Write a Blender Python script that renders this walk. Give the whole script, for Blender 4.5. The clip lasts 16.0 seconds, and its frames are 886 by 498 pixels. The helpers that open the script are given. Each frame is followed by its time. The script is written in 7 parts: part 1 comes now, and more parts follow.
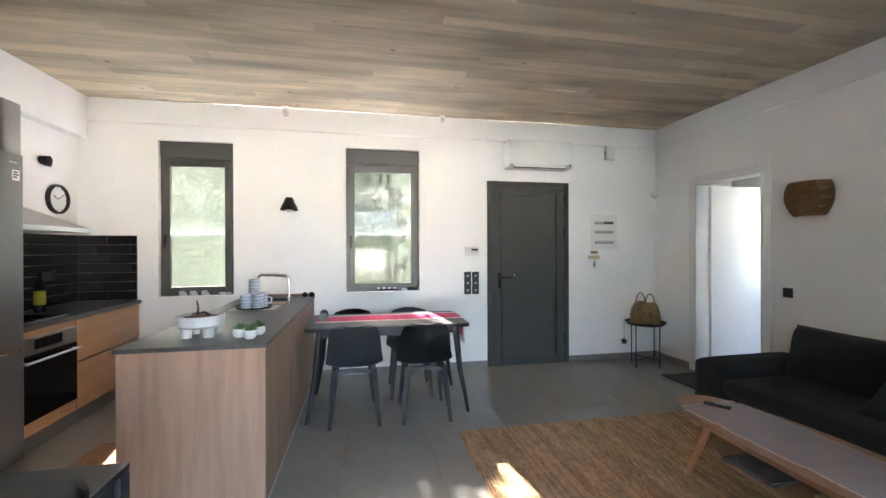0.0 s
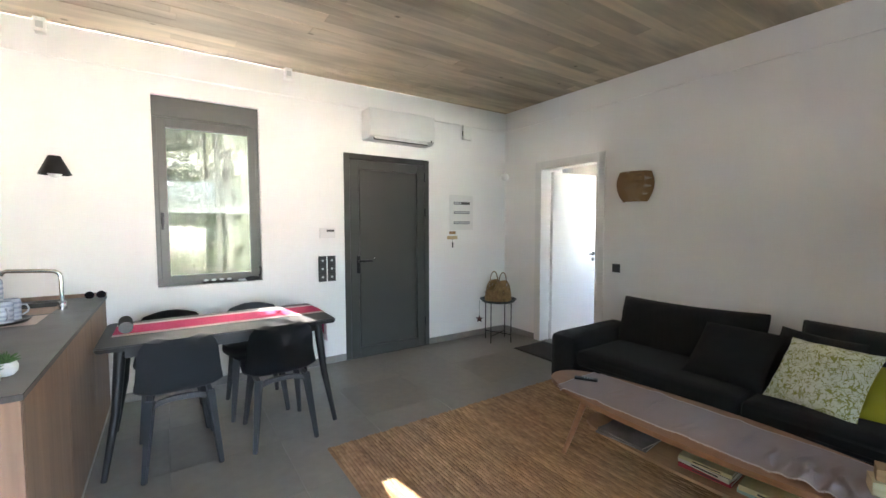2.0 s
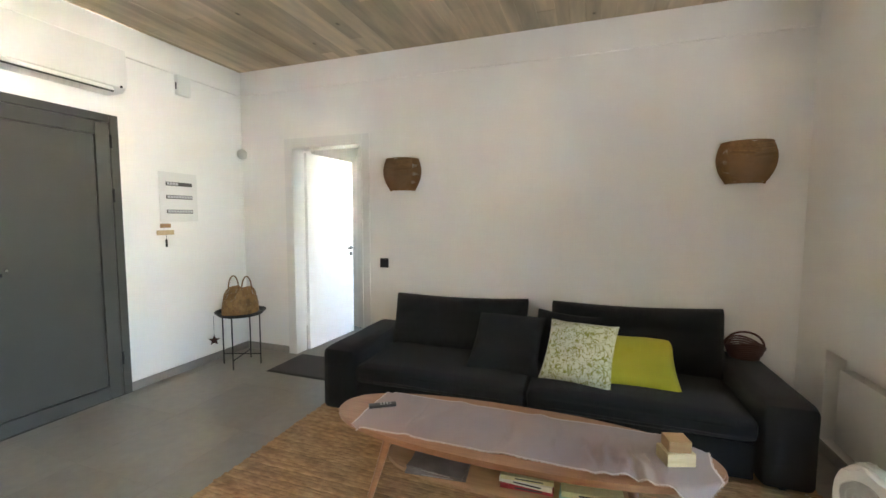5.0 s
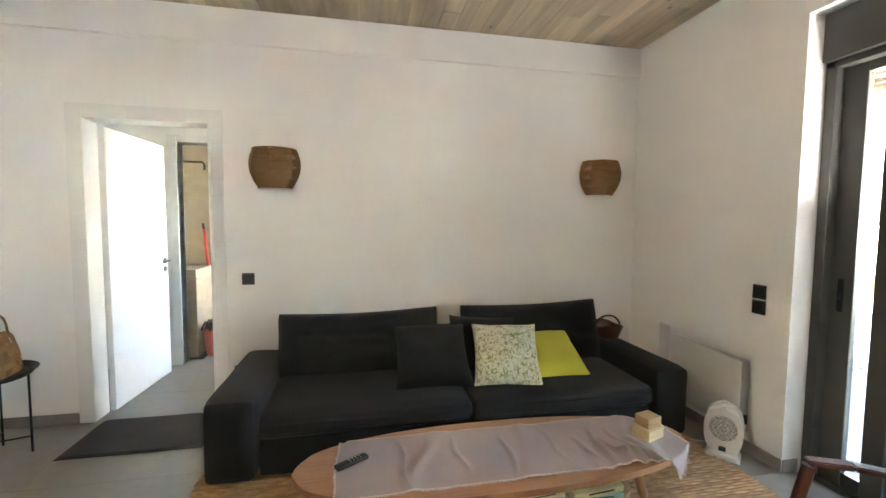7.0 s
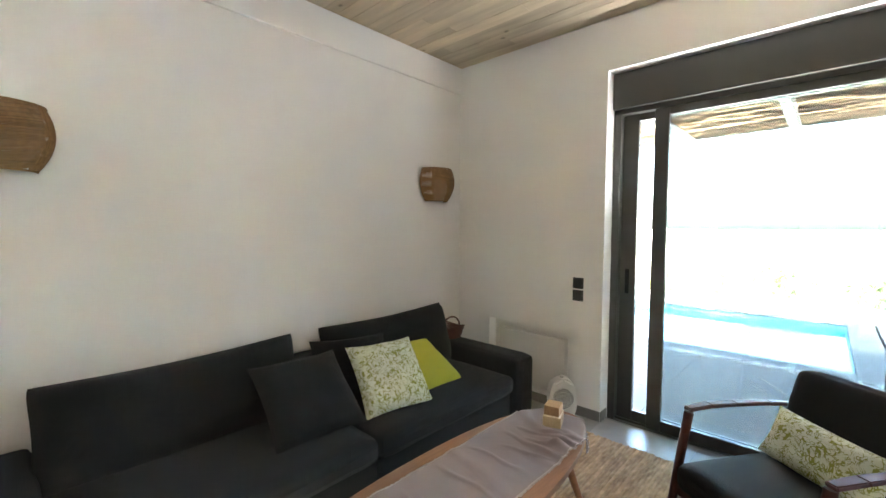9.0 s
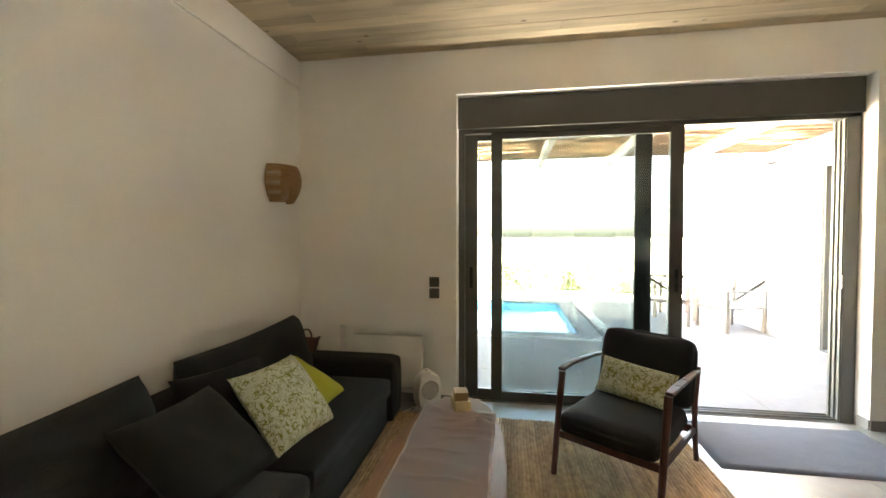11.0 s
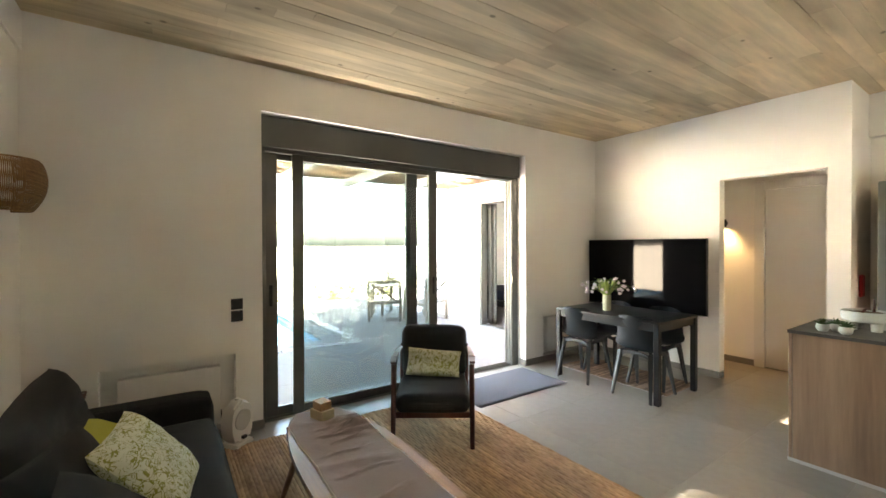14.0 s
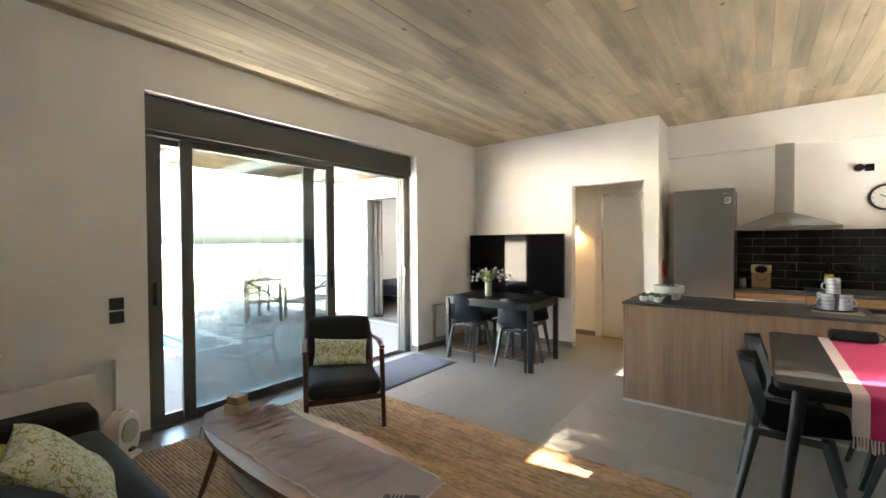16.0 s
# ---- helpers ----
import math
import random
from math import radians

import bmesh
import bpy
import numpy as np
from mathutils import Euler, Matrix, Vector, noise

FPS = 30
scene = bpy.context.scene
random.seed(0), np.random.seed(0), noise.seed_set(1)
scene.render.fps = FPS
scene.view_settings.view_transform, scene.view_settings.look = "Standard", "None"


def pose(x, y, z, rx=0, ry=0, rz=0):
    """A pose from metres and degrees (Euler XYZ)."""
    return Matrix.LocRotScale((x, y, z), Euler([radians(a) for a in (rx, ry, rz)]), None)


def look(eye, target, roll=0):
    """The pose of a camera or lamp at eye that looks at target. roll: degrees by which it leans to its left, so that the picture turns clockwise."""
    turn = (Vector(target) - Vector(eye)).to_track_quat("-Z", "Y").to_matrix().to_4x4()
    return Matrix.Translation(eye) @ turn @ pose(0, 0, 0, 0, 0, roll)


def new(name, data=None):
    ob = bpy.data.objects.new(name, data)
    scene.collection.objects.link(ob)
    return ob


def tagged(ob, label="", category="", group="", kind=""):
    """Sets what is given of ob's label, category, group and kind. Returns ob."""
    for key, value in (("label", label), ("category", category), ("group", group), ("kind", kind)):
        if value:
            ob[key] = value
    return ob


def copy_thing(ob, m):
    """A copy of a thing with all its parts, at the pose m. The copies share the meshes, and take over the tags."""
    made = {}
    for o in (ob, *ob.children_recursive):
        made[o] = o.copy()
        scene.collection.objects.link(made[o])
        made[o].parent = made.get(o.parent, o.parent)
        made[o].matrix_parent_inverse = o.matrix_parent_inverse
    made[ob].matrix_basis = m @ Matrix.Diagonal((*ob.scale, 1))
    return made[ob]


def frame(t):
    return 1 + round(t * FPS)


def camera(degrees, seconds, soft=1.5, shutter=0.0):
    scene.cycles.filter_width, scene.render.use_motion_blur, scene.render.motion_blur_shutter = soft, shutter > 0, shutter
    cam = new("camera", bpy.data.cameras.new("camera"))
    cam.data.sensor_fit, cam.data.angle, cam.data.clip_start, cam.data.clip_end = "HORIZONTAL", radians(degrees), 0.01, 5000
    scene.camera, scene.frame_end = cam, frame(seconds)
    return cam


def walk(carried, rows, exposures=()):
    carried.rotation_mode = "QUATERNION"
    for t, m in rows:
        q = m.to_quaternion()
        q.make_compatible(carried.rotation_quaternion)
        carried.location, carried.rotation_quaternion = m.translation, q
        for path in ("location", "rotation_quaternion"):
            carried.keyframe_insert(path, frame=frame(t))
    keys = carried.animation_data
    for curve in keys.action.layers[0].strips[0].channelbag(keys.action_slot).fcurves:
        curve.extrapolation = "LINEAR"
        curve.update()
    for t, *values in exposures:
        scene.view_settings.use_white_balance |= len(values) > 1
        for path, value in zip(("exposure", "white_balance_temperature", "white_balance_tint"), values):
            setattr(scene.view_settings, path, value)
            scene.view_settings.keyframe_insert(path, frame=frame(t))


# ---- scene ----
cam = camera(94.5, 16.0)
PATH = [
    (0, (0.103, -0.181, 1.373), (0.487, 1.782, 1.369), -0.2),
    (0.5, (0.138, 0.048, 1.362), (0.687, 1.971, 1.346), -0.3),
    (1, (0.131, 0.195, 1.389), (0.871, 2.053, 1.342), -0.3),
    (1.5, (0.063, 0.283, 1.394), (1.005, 2.045, 1.308), -0.2),
    (2, (-0.003, 0.315, 1.406), (1.114, 1.97, 1.291), -0.1),
    (2.5, (-0.039, 0.331, 1.395), (1.24, 1.863, 1.27), -0.1),
    (3, (-0.036, 0.345, 1.41), (1.385, 1.746, 1.267), 0.1),
    (3.5, (0.044, 0.455, 1.373), (1.607, 1.695, 1.233), 0.0),
    (4, (0.191, 0.6, 1.397), (1.87, 1.677, 1.248), -0.0),
    (6.5, (0.487, 1.679, 1.379), (2.479, 1.568, 1.248), 0.3),
    (7, (0.569, 1.929, 1.394), (2.527, 1.54, 1.263), 0.4),
    (7.5, (0.751, 2.14, 1.387), (2.623, 1.448, 1.252), 0.5),
    (8, (0.963, 2.259, 1.398), (2.713, 1.3, 1.273), 0.4),
    (8.5, (1.117, 2.415, 1.413), (2.683, 1.176, 1.292), 0.6),
    (9, (1.221, 2.525, 1.403), (2.587, 1.067, 1.299), 0.3),
    (11.5, (2.171, 2.949, 1.357), (2.2, 0.95, 1.309), 0.0),
    (12, (2.368, 2.986, 1.371), (2.116, 1.002, 1.339), -0.0),
    (12.5, (2.525, 3.073, 1.406), (2.025, 1.136, 1.375), -0.2),
    (13, (2.714, 3.173, 1.427), (1.98, 1.313, 1.415), -0.2),
    (13.5, (2.85, 3.15, 1.434), (1.897, 1.392, 1.414), -0.2),
    (14, (3.023, 3.08, 1.434), (1.892, 1.43, 1.418), -0.2),
    (14.5, (3.171, 3.058, 1.438), (1.908, 1.508, 1.428), -0.4),
    (15, (3.342, 3.031, 1.428), (1.945, 1.599, 1.413), -0.3),
    (15.5, (3.394, 3.05, 1.41), (1.901, 1.72, 1.391), -0.4),
    (16, (3.401, 3.077, 1.398), (1.817, 1.856, 1.366), -0.4),
]
EXPOSURES = [(0, 6.4, 6300, 16), (2, 6.6, 6500, 15), (3, 6.9, 6600, 14), (4, 7.1, 6800, 14), (7, 7.5, 7000, 14), (9, 7.4, 6700, 12), (11.5, 6.7, 9000, 12), (13.5, 6.8, 8400, 12), (16, 6.75, 7400, 13)]
walk(cam, [(t, look(eye, target, roll)) for t, eye, target, roll in PATH], EXPOSURES)

# ---- world and sun ----
SUN_TO = Vector((-0.17, 1.0, 0.86)).normalized()
world = bpy.data.worlds.new("world")
scene.world = world
world.use_nodes = True
wn = world.node_tree.nodes
sky = wn.new("ShaderNodeTexSky")
sky.sky_type = "NISHITA"
sky.sun_disc = False
sky.sun_elevation = math.asin(SUN_TO.z)
sky.sun_rotation = math.atan2(SUN_TO.x, SUN_TO.y)
sky.air_density, sky.dust_density, sky.ozone_density = 1.0, 4.5, 1.0
world.node_tree.links.new(sky.outputs[0], wn["Background"].inputs[0])
wn["Background"].inputs[1].default_value = 0.105
sun = new("sun", bpy.data.lights.new("sun", "SUN"))
sun.data.energy, sun.data.angle, sun.data.color = 5.0, radians(0.55), (1.0, 0.94, 0.85)
sun.matrix_world = look(SUN_TO * 30, (0, 0, 0))



def opening_fill(name, at, size_x, size_y, watts):
    """Fill lamp added inside a reveal, facing up, standing in for sky and ground light."""
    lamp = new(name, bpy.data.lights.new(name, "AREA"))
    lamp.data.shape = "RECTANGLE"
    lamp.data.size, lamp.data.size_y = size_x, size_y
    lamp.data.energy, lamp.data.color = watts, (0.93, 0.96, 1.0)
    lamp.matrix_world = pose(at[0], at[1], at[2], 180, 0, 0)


# added lamps without a visible source, lifting the ceiling and upper walls
opening_fill("sliding_door_fill", (1.60, -0.668, 1.50), 1.4, 0.03, 0.29)
opening_fill("window_fill", (-1.55, 4.50, 1.52), 0.55, 0.14, 0.30)
opening_fill("window_fill", (0.325, 4.50, 1.52), 0.65, 0.14, 0.36)
# ---- materials ----
def rgb(c):
    return (c[0], c[1], c[2], 1.0)


def mul(c, k):
    return tuple(min(1.0, v * k) for v in c)


def surface(name, color, rough=0.5, metal=0.0, var=0.10, fine=60.0, coarse=3.0, bump=0.1, depth=0.002, stretch=(1, 1, 1), second=None,
            per_object=0.0, per_island=0.0, sheen=0.0, coat=0.0, rough_var=0.08, spec=0.5):
    """A painted, woven, wooden or stone surface: grain and stains at two scales, fine relief, uneven gloss."""
    m = bpy.data.materials.new(name)
    m.use_nodes = True
    nt = m.node_tree
    n, l = nt.nodes, nt.links
    p = n["Principled BSDF"]
    tc, mp = n.new("ShaderNodeTexCoord"), n.new("ShaderNodeMapping")
    mp.inputs["Scale"].default_value = stretch
    l.new(tc.outputs["Object"], mp.inputs[0])
    a, b = n.new("ShaderNodeTexNoise"), n.new("ShaderNodeTexNoise")
    a.inputs["Scale"].default_value, a.inputs["Detail"].default_value = fine, 6
    b.inputs["Scale"].default_value, b.inputs["Detail"].default_value = coarse, 4
    l.new(mp.outputs[0], a.inputs[0])
    l.new(mp.outputs[0], b.inputs[0])
    add = n.new("ShaderNodeMath")
    add.operation = "ADD"
    l.new(a.outputs[0], add.inputs[0])
    l.new(b.outputs[0], add.inputs[1])
    ramp = n.new("ShaderNodeMapRange")
    ramp.inputs[1].default_value, ramp.inputs[2].default_value = 0.7, 1.3
    l.new(add.outputs[0], ramp.inputs[0])
    mix = n.new("ShaderNodeMix")
    mix.data_type = "RGBA"
    low = second if second else mul(color, 1 - var)
    mix.inputs[6].default_value, mix.inputs[7].default_value = rgb(low), rgb(color if second else mul(color, 1 + var))
    l.new(ramp.outputs[0], mix.inputs[0])
    out = mix.outputs[2]
    if per_object or per_island:
        src = n.new("ShaderNodeObjectInfo").outputs["Random"] if per_object else n.new("ShaderNodeNewGeometry").outputs["Random Per Island"]
        amount = per_object or per_island
        mr = n.new("ShaderNodeMapRange")
        mr.inputs[3].default_value, mr.inputs[4].default_value = 1 - amount, 1 + amount
        l.new(src, mr.inputs[0])
        hsv = n.new("ShaderNodeHueSaturation")
        l.new(mr.outputs[0], hsv.inputs["Value"])
        l.new(out, hsv.inputs["Color"])
        out = hsv.outputs[0]
    l.new(out, p.inputs["Base Color"])
    rr = n.new("ShaderNodeMapRange")
    rr.inputs[3].default_value, rr.inputs[4].default_value = max(0.02, rough - rough_var), min(1.0, rough + rough_var)
    l.new(b.outputs[0], rr.inputs[0])
    l.new(rr.outputs[0], p.inputs["Roughness"])
    p.inputs["Metallic"].default_value = metal
    p.inputs["Sheen Weight"].default_value = sheen
    p.inputs["Coat Weight"].default_value = coat
    p.inputs["Specular IOR Level"].default_value = spec
    if bump:
        bp = n.new("ShaderNodeBump")
        bp.inputs["Strength"].default_value, bp.inputs["Distance"].default_value = bump, depth
        l.new(a.outputs[0], bp.inputs["Height"])
        l.new(bp.outputs[0], p.inputs["Normal"])
    return m


def woven(name, color, second, period=0.004, rough=0.9, bump=0.5, sheen=0.08, speck=0.25):
    """Cloth: two crossing sets of threads over a blotchy colour."""
    m = surface(name, color, rough, var=0.12, fine=400, coarse=5, bump=0, second=second, sheen=sheen)
    nt = m.node_tree
    n, l = nt.nodes, nt.links
    p = n["Principled BSDF"]
    tc = n.new("ShaderNodeTexCoord")
    waves = []
    for d in ("X", "Y", "Z"):
        w = n.new("ShaderNodeTexWave")
        w.bands_direction = d
        w.inputs["Scale"].default_value = 0.314 / period
        w.inputs["Distortion"].default_value = 1.5
        l.new(tc.outputs["Object"], w.inputs[0])
        waves.append(w)
    s = n.new("ShaderNodeMath")
    s.operation = "ADD"
    l.new(waves[0].outputs[1], s.inputs[0])
    l.new(waves[1].outputs[1], s.inputs[1])
    s2 = n.new("ShaderNodeMath")
    s2.operation = "ADD"
    l.new(s.outputs[0], s2.inputs[0])
    l.new(waves[2].outputs[1], s2.inputs[1])
    bp = n.new("ShaderNodeBump")
    bp.inputs["Strength"].default_value, bp.inputs["Distance"].default_value = bump, 0.001
    l.new(s2.outputs[0], bp.inputs["Height"])
    l.new(bp.outputs[0], p.inputs["Normal"])
    return m


def clear_glass(name, tint=(0.96, 0.98, 0.97), gloss=1.45):
    m = bpy.data.materials.new(name)
    m.use_nodes = True
    n, l = m.node_tree.nodes, m.node_tree.links
    n.remove(n["Principled BSDF"])
    t, g, f, x = n.new("ShaderNodeBsdfTransparent"), n.new("ShaderNodeBsdfGlossy"), n.new("ShaderNodeFresnel"), n.new("ShaderNodeMixShader")
    t.inputs[0].default_value = rgb(tint)
    g.inputs["Roughness"].default_value = 0.0
    f.inputs[0].default_value = gloss
    l.new(f.outputs[0], x.inputs[0])
    l.new(t.outputs[0], x.inputs[1])
    l.new(g.outputs[0], x.inputs[2])
    l.new(x.outputs[0], n["Material Output"].inputs[0])
    return m


def glow(name, color, strength):
    m = bpy.data.materials.new(name)
    m.use_nodes = True
    p = m.node_tree.nodes["Principled BSDF"]
    p.inputs["Base Color"].default_value = rgb(color)
    p.inputs["Emission Color"].default_value = rgb(color)
    p.inputs["Emission Strength"].default_value = strength
    return m


M_WALL = surface("white_plaster", (0.885, 0.865, 0.835), 0.85, var=0.012, fine=90, coarse=1.3, bump=0.10, depth=0.0015)
M_WHITE = surface("white_lacquer", (0.80, 0.79, 0.765), 0.38, var=0.01, fine=30, coarse=2, bump=0.02)
M_PLASTIC = surface("white_plastic", (0.78, 0.77, 0.74), 0.35, var=0.015, fine=40, coarse=4, bump=0.0)
M_GREY_ALU = surface("grey_coated_aluminium", (0.078, 0.077, 0.068), 0.42, metal=0.0, var=0.04, fine=500, coarse=3, bump=0.05, depth=0.0005)
M_DOOR = surface("grey_painted_door", (0.066, 0.066, 0.058), 0.5, var=0.04, fine=400, coarse=2, bump=0.06, depth=0.0005, spec=0.3)
M_BLACK = surface("black_metal", (0.010, 0.010, 0.011), 0.42, var=0.1, fine=200, coarse=8, bump=0.03, spec=0.3)
M_BLACK_PL = surface("black_plastic", (0.012, 0.012, 0.014), 0.35, var=0.1, fine=200, coarse=8, bump=0.02)
M_TILE = surface("grey_floor_tile", (0.252, 0.231, 0.195), 0.33, var=0.09, fine=14, coarse=1.7, bump=0.04, depth=0.001, per_object=0.035, rough_var=0.10)
M_GROUT = surface("grey_grout", (0.225, 0.215, 0.197), 0.9, var=0.1, fine=80, coarse=3, bump=0.2)
M_BASE = surface("grey_skirting_tile", (0.235, 0.225, 0.205), 0.4, var=0.08, fine=20, coarse=3, bump=0.03)
M_OAK = surface("walnut_laminate", (0.335, 0.205, 0.132), 0.45, var=0.1, fine=5, coarse=1.0, bump=0.06, depth=0.0006, stretch=(6, 6, 0.45), second=(0.205, 0.122, 0.078))
M_OAKW = surface("orange_oak_laminate", (0.46, 0.255, 0.12), 0.42, var=0.1, fine=9, coarse=1.6, bump=0.1, depth=0.0006, stretch=(7, 0.8, 7), second=(0.33, 0.175, 0.08))
M_TOP = surface("dark_stone_worktop", (0.05, 0.047, 0.044), 0.38, var=0.22, fine=160, coarse=7, bump=0.06, depth=0.0006)
M_STEEL = surface("brushed_steel", (0.45, 0.45, 0.445), 0.32, metal=1.0, var=0.05, fine=60, coarse=3, bump=0.04, depth=0.0004, stretch=(1, 1, 30))
M_FRIDGE = surface("graphite_steel", (0.20, 0.205, 0.205), 0.38, metal=0.85, var=0.05, fine=60, coarse=3, bump=0.03, depth=0.0004, stretch=(20, 20, 1))
M_CHROME = surface("polished_chrome", (0.7, 0.7, 0.7), 0.12, metal=1.0, var=0.02, bump=0.0)
M_BTILE = surface("black_glazed_tile", (0.008, 0.0075, 0.008), 0.20, var=0.2, fine=25, coarse=4, bump=0.06, depth=0.001, per_object=0.25, spec=0.2)
M_WGROUT = surface("pale_grout", (0.50, 0.48, 0.44), 0.9, var=0.06, bump=0.1)
M_SOFA = woven("charcoal_sofa_cloth", (0.0085, 0.009, 0.010), (0.0055, 0.006, 0.007), 0.003, sheen=0.04)
M_CHAIRCL = woven("black_chair_cloth", (0.0075, 0.008, 0.0095), (0.005, 0.0055, 0.0065), 0.003, sheen=0.04)
M_YELLOW = woven("mustard_green_cloth", (0.50, 0.47, 0.035), (0.42, 0.395, 0.03), 0.003)
M_MAUVE = woven("mauve_linen", (0.36, 0.285, 0.275), (0.31, 0.245, 0.235), 0.003, speck=0.1)
M_FRINGE = woven("pale_fringe", (0.62, 0.52, 0.48), (0.5, 0.42, 0.38), 0.003)
M_PINK = woven("magenta_runner", (0.70, 0.022, 0.14), (0.58, 0.018, 0.115), 0.004)
M_PINKW = woven("white_pink_runner", (0.72, 0.56, 0.56), (0.62, 0.44, 0.45), 0.004)
M_JUTE = surface("jute", (0.50, 0.315, 0.165), 0.95, var=0.2, fine=22, coarse=6, bump=0.9, depth=0.004, stretch=(2.2, 1, 1), second=(0.26, 0.15, 0.072), per_object=0.16)
M_MATD = woven("dark_grey_mat", (0.055, 0.052, 0.05), (0.03, 0.028, 0.028), 0.006)
M_MATB = woven("slate_blue_mat", (0.052, 0.052, 0.066), (0.030, 0.030, 0.040), 0.006)
M_TEAK = surface("teak_veneer", (0.36, 0.175, 0.085), 0.4, var=0.1, fine=8, coarse=1.5, bump=0.06, depth=0.0005, stretch=(12, 0.9, 12), second=(0.255, 0.115, 0.052))
M_BEECH = surface("pale_beech", (0.48, 0.29, 0.155), 0.5, var=0.1, fine=8, coarse=2, bump=0.05, depth=0.0005, stretch=(12, 1.2, 12), second=(0.38, 0.22, 0.11))
M_MAHOG = surface("dark_red_wood", (0.105, 0.032, 0.019), 0.5, var=0.2, fine=9, coarse=2, bump=0.04, depth=0.0005, stretch=(9, 1, 1), second=(0.055, 0.017, 0.011), spec=0.35)
M_CHAIR = surface("anthracite_plastic", (0.026, 0.030, 0.035), 0.58, var=0.08, fine=250, coarse=5, bump=0.08, depth=0.0005)
M_CHLEG = surface("grey_chair_legs", (0.032, 0.034, 0.036), 0.5, var=0.08, fine=250, coarse=5, bump=0.06, depth=0.0005)
M_TABLE = surface("black_stained_ash", (0.012, 0.0115, 0.0115), 0.42, var=0.25, fine=10, coarse=2, bump=0.12, depth=0.0006, stretch=(0.9, 12, 12), spec=0.32)
M_ROPE = surface("seagrass_rope", (0.34, 0.195, 0.085), 0.85, var=0.2, fine=60, coarse=9, bump=0.4, depth=0.002, second=(0.20, 0.11, 0.045), per_island=0.22)
M_BIRCH = surface("birch_bark", (0.48, 0.285, 0.115), 0.6, var=0.2, fine=20, coarse=9, bump=0.3, depth=0.001, second=(0.31, 0.165, 0.06), per_island=0.2)
M_SCREEN = surface("black_screen_glass", (0.004, 0.004, 0.005), 0.045, var=0.05, bump=0.0, rough_var=0.01, spec=0.09)
M_GLASS = clear_glass("window_glass", (0.70, 0.73, 0.72), 1.25)
M_GLASSF = clear_glass("fixed_window_glass", (0.54, 0.59, 0.59))
def fly_screen(name):
    """Fine grey insect mesh, made 70% closed to dim and veil the view; the threads catch the light."""
    m = bpy.data.materials.new(name)
    m.use_nodes = True
    n, l = m.node_tree.nodes, m.node_tree.links
    n.remove(n["Principled BSDF"])
    t, d, tr, x, y = n.new("ShaderNodeBsdfTransparent"), n.new("ShaderNodeBsdfDiffuse"), n.new("ShaderNodeBsdfTranslucent"), n.new("ShaderNodeMixShader"), n.new("ShaderNodeMixShader")
    d.inputs[0].default_value = rgb((0.06, 0.06, 0.058))
    tr.inputs[0].default_value = rgb((0.040, 0.044, 0.036))
    y.inputs[0].default_value = 0.5
    x.inputs[0].default_value = 0.70
    l.new(d.outputs[0], y.inputs[1])
    l.new(tr.outputs[0], y.inputs[2])
    l.new(t.outputs[0], x.inputs[1])
    l.new(y.outputs[0], x.inputs[2])
    l.new(x.outputs[0], n["Material Output"].inputs[0])
    return m


M_SCREENMESH = fly_screen("grey_insect_mesh")
M_POTW = surface("white_stoneware", (0.50, 0.51, 0.49), 0.6, var=0.06, fine=60, coarse=6, bump=0.1)
M_SOIL = surface("brown_soil", (0.12, 0.075, 0.05), 0.95, var=0.4, fine=90, coarse=20, bump=1.0, depth=0.006)
M_LEAF = surface("green_leaf", (0.07, 0.17, 0.03), 0.5, var=0.3, fine=30, coarse=6, bump=0.05, per_island=0.3)
M_SUCC = surface("dark_green_succulent", (0.045, 0.10, 0.028), 0.55, var=0.3, fine=30, coarse=6, bump=0.05, per_island=0.3)
M_LEAFL = surface("light_green_leaf", (0.24, 0.33, 0.07), 0.5, var=0.25, fine=30, coarse=6, bump=0.05, per_island=0.3)
M_PETAL = surface("pale_lilac_petal", (0.66, 0.58, 0.66), 0.7, var=0.1, fine=90, coarse=20, bump=0.4, per_island=0.12)
M_CERAM = surface("glazed_white_mug", (0.58, 0.59, 0.61), 0.2, var=0.04, fine=40, coarse=8, bump=0.0)
M_MUG = surface("pale_blue_glaze", (0.60, 0.62, 0.67), 0.22, var=0.10, fine=40, coarse=14, bump=0.0, second=(0.47, 0.50, 0.57))
M_BLUEP = surface("blue_print", (0.38, 0.41, 0.48), 0.25, var=0.2, fine=60, coarse=20, bump=0.0)
M_CONC = surface("beige_microcement", (0.36, 0.29, 0.20), 0.7, var=0.08, fine=12, coarse=2, bump=0.06, depth=0.002)
M_RED = surface("red_plastic", (0.50, 0.022, 0.012), 0.35, var=0.06, bump=0.0)
M_PINKB = surface("salmon_plastic", (0.70, 0.19, 0.155), 0.4, var=0.06, bump=0.0)
M_PAPER = surface("book_paper", (0.68, 0.64, 0.54), 0.8, var=0.06, fine=200, coarse=9, bump=0.1, stretch=(1, 1, 12))
M_BOOKG = surface("grey_magazine", (0.16, 0.15, 0.15), 0.4, var=0.3, fine=9, coarse=5, bump=0.0)
M_BOOKR = surface("red_book_spine", (0.35, 0.02, 0.03), 0.4, var=0.1, bump=0.0)
M_BOOKT = surface("teal_book_spine", (0.30, 0.45, 0.38), 0.4, var=0.1, bump=0.0)
M_BOOKY = surface("yellow_book_spine", (0.62, 0.56, 0.30), 0.4, var=0.1, bump=0.0)
M_INK = surface("dark_ink", (0.03, 0.03, 0.03), 0.5, var=0.1, bump=0.0)
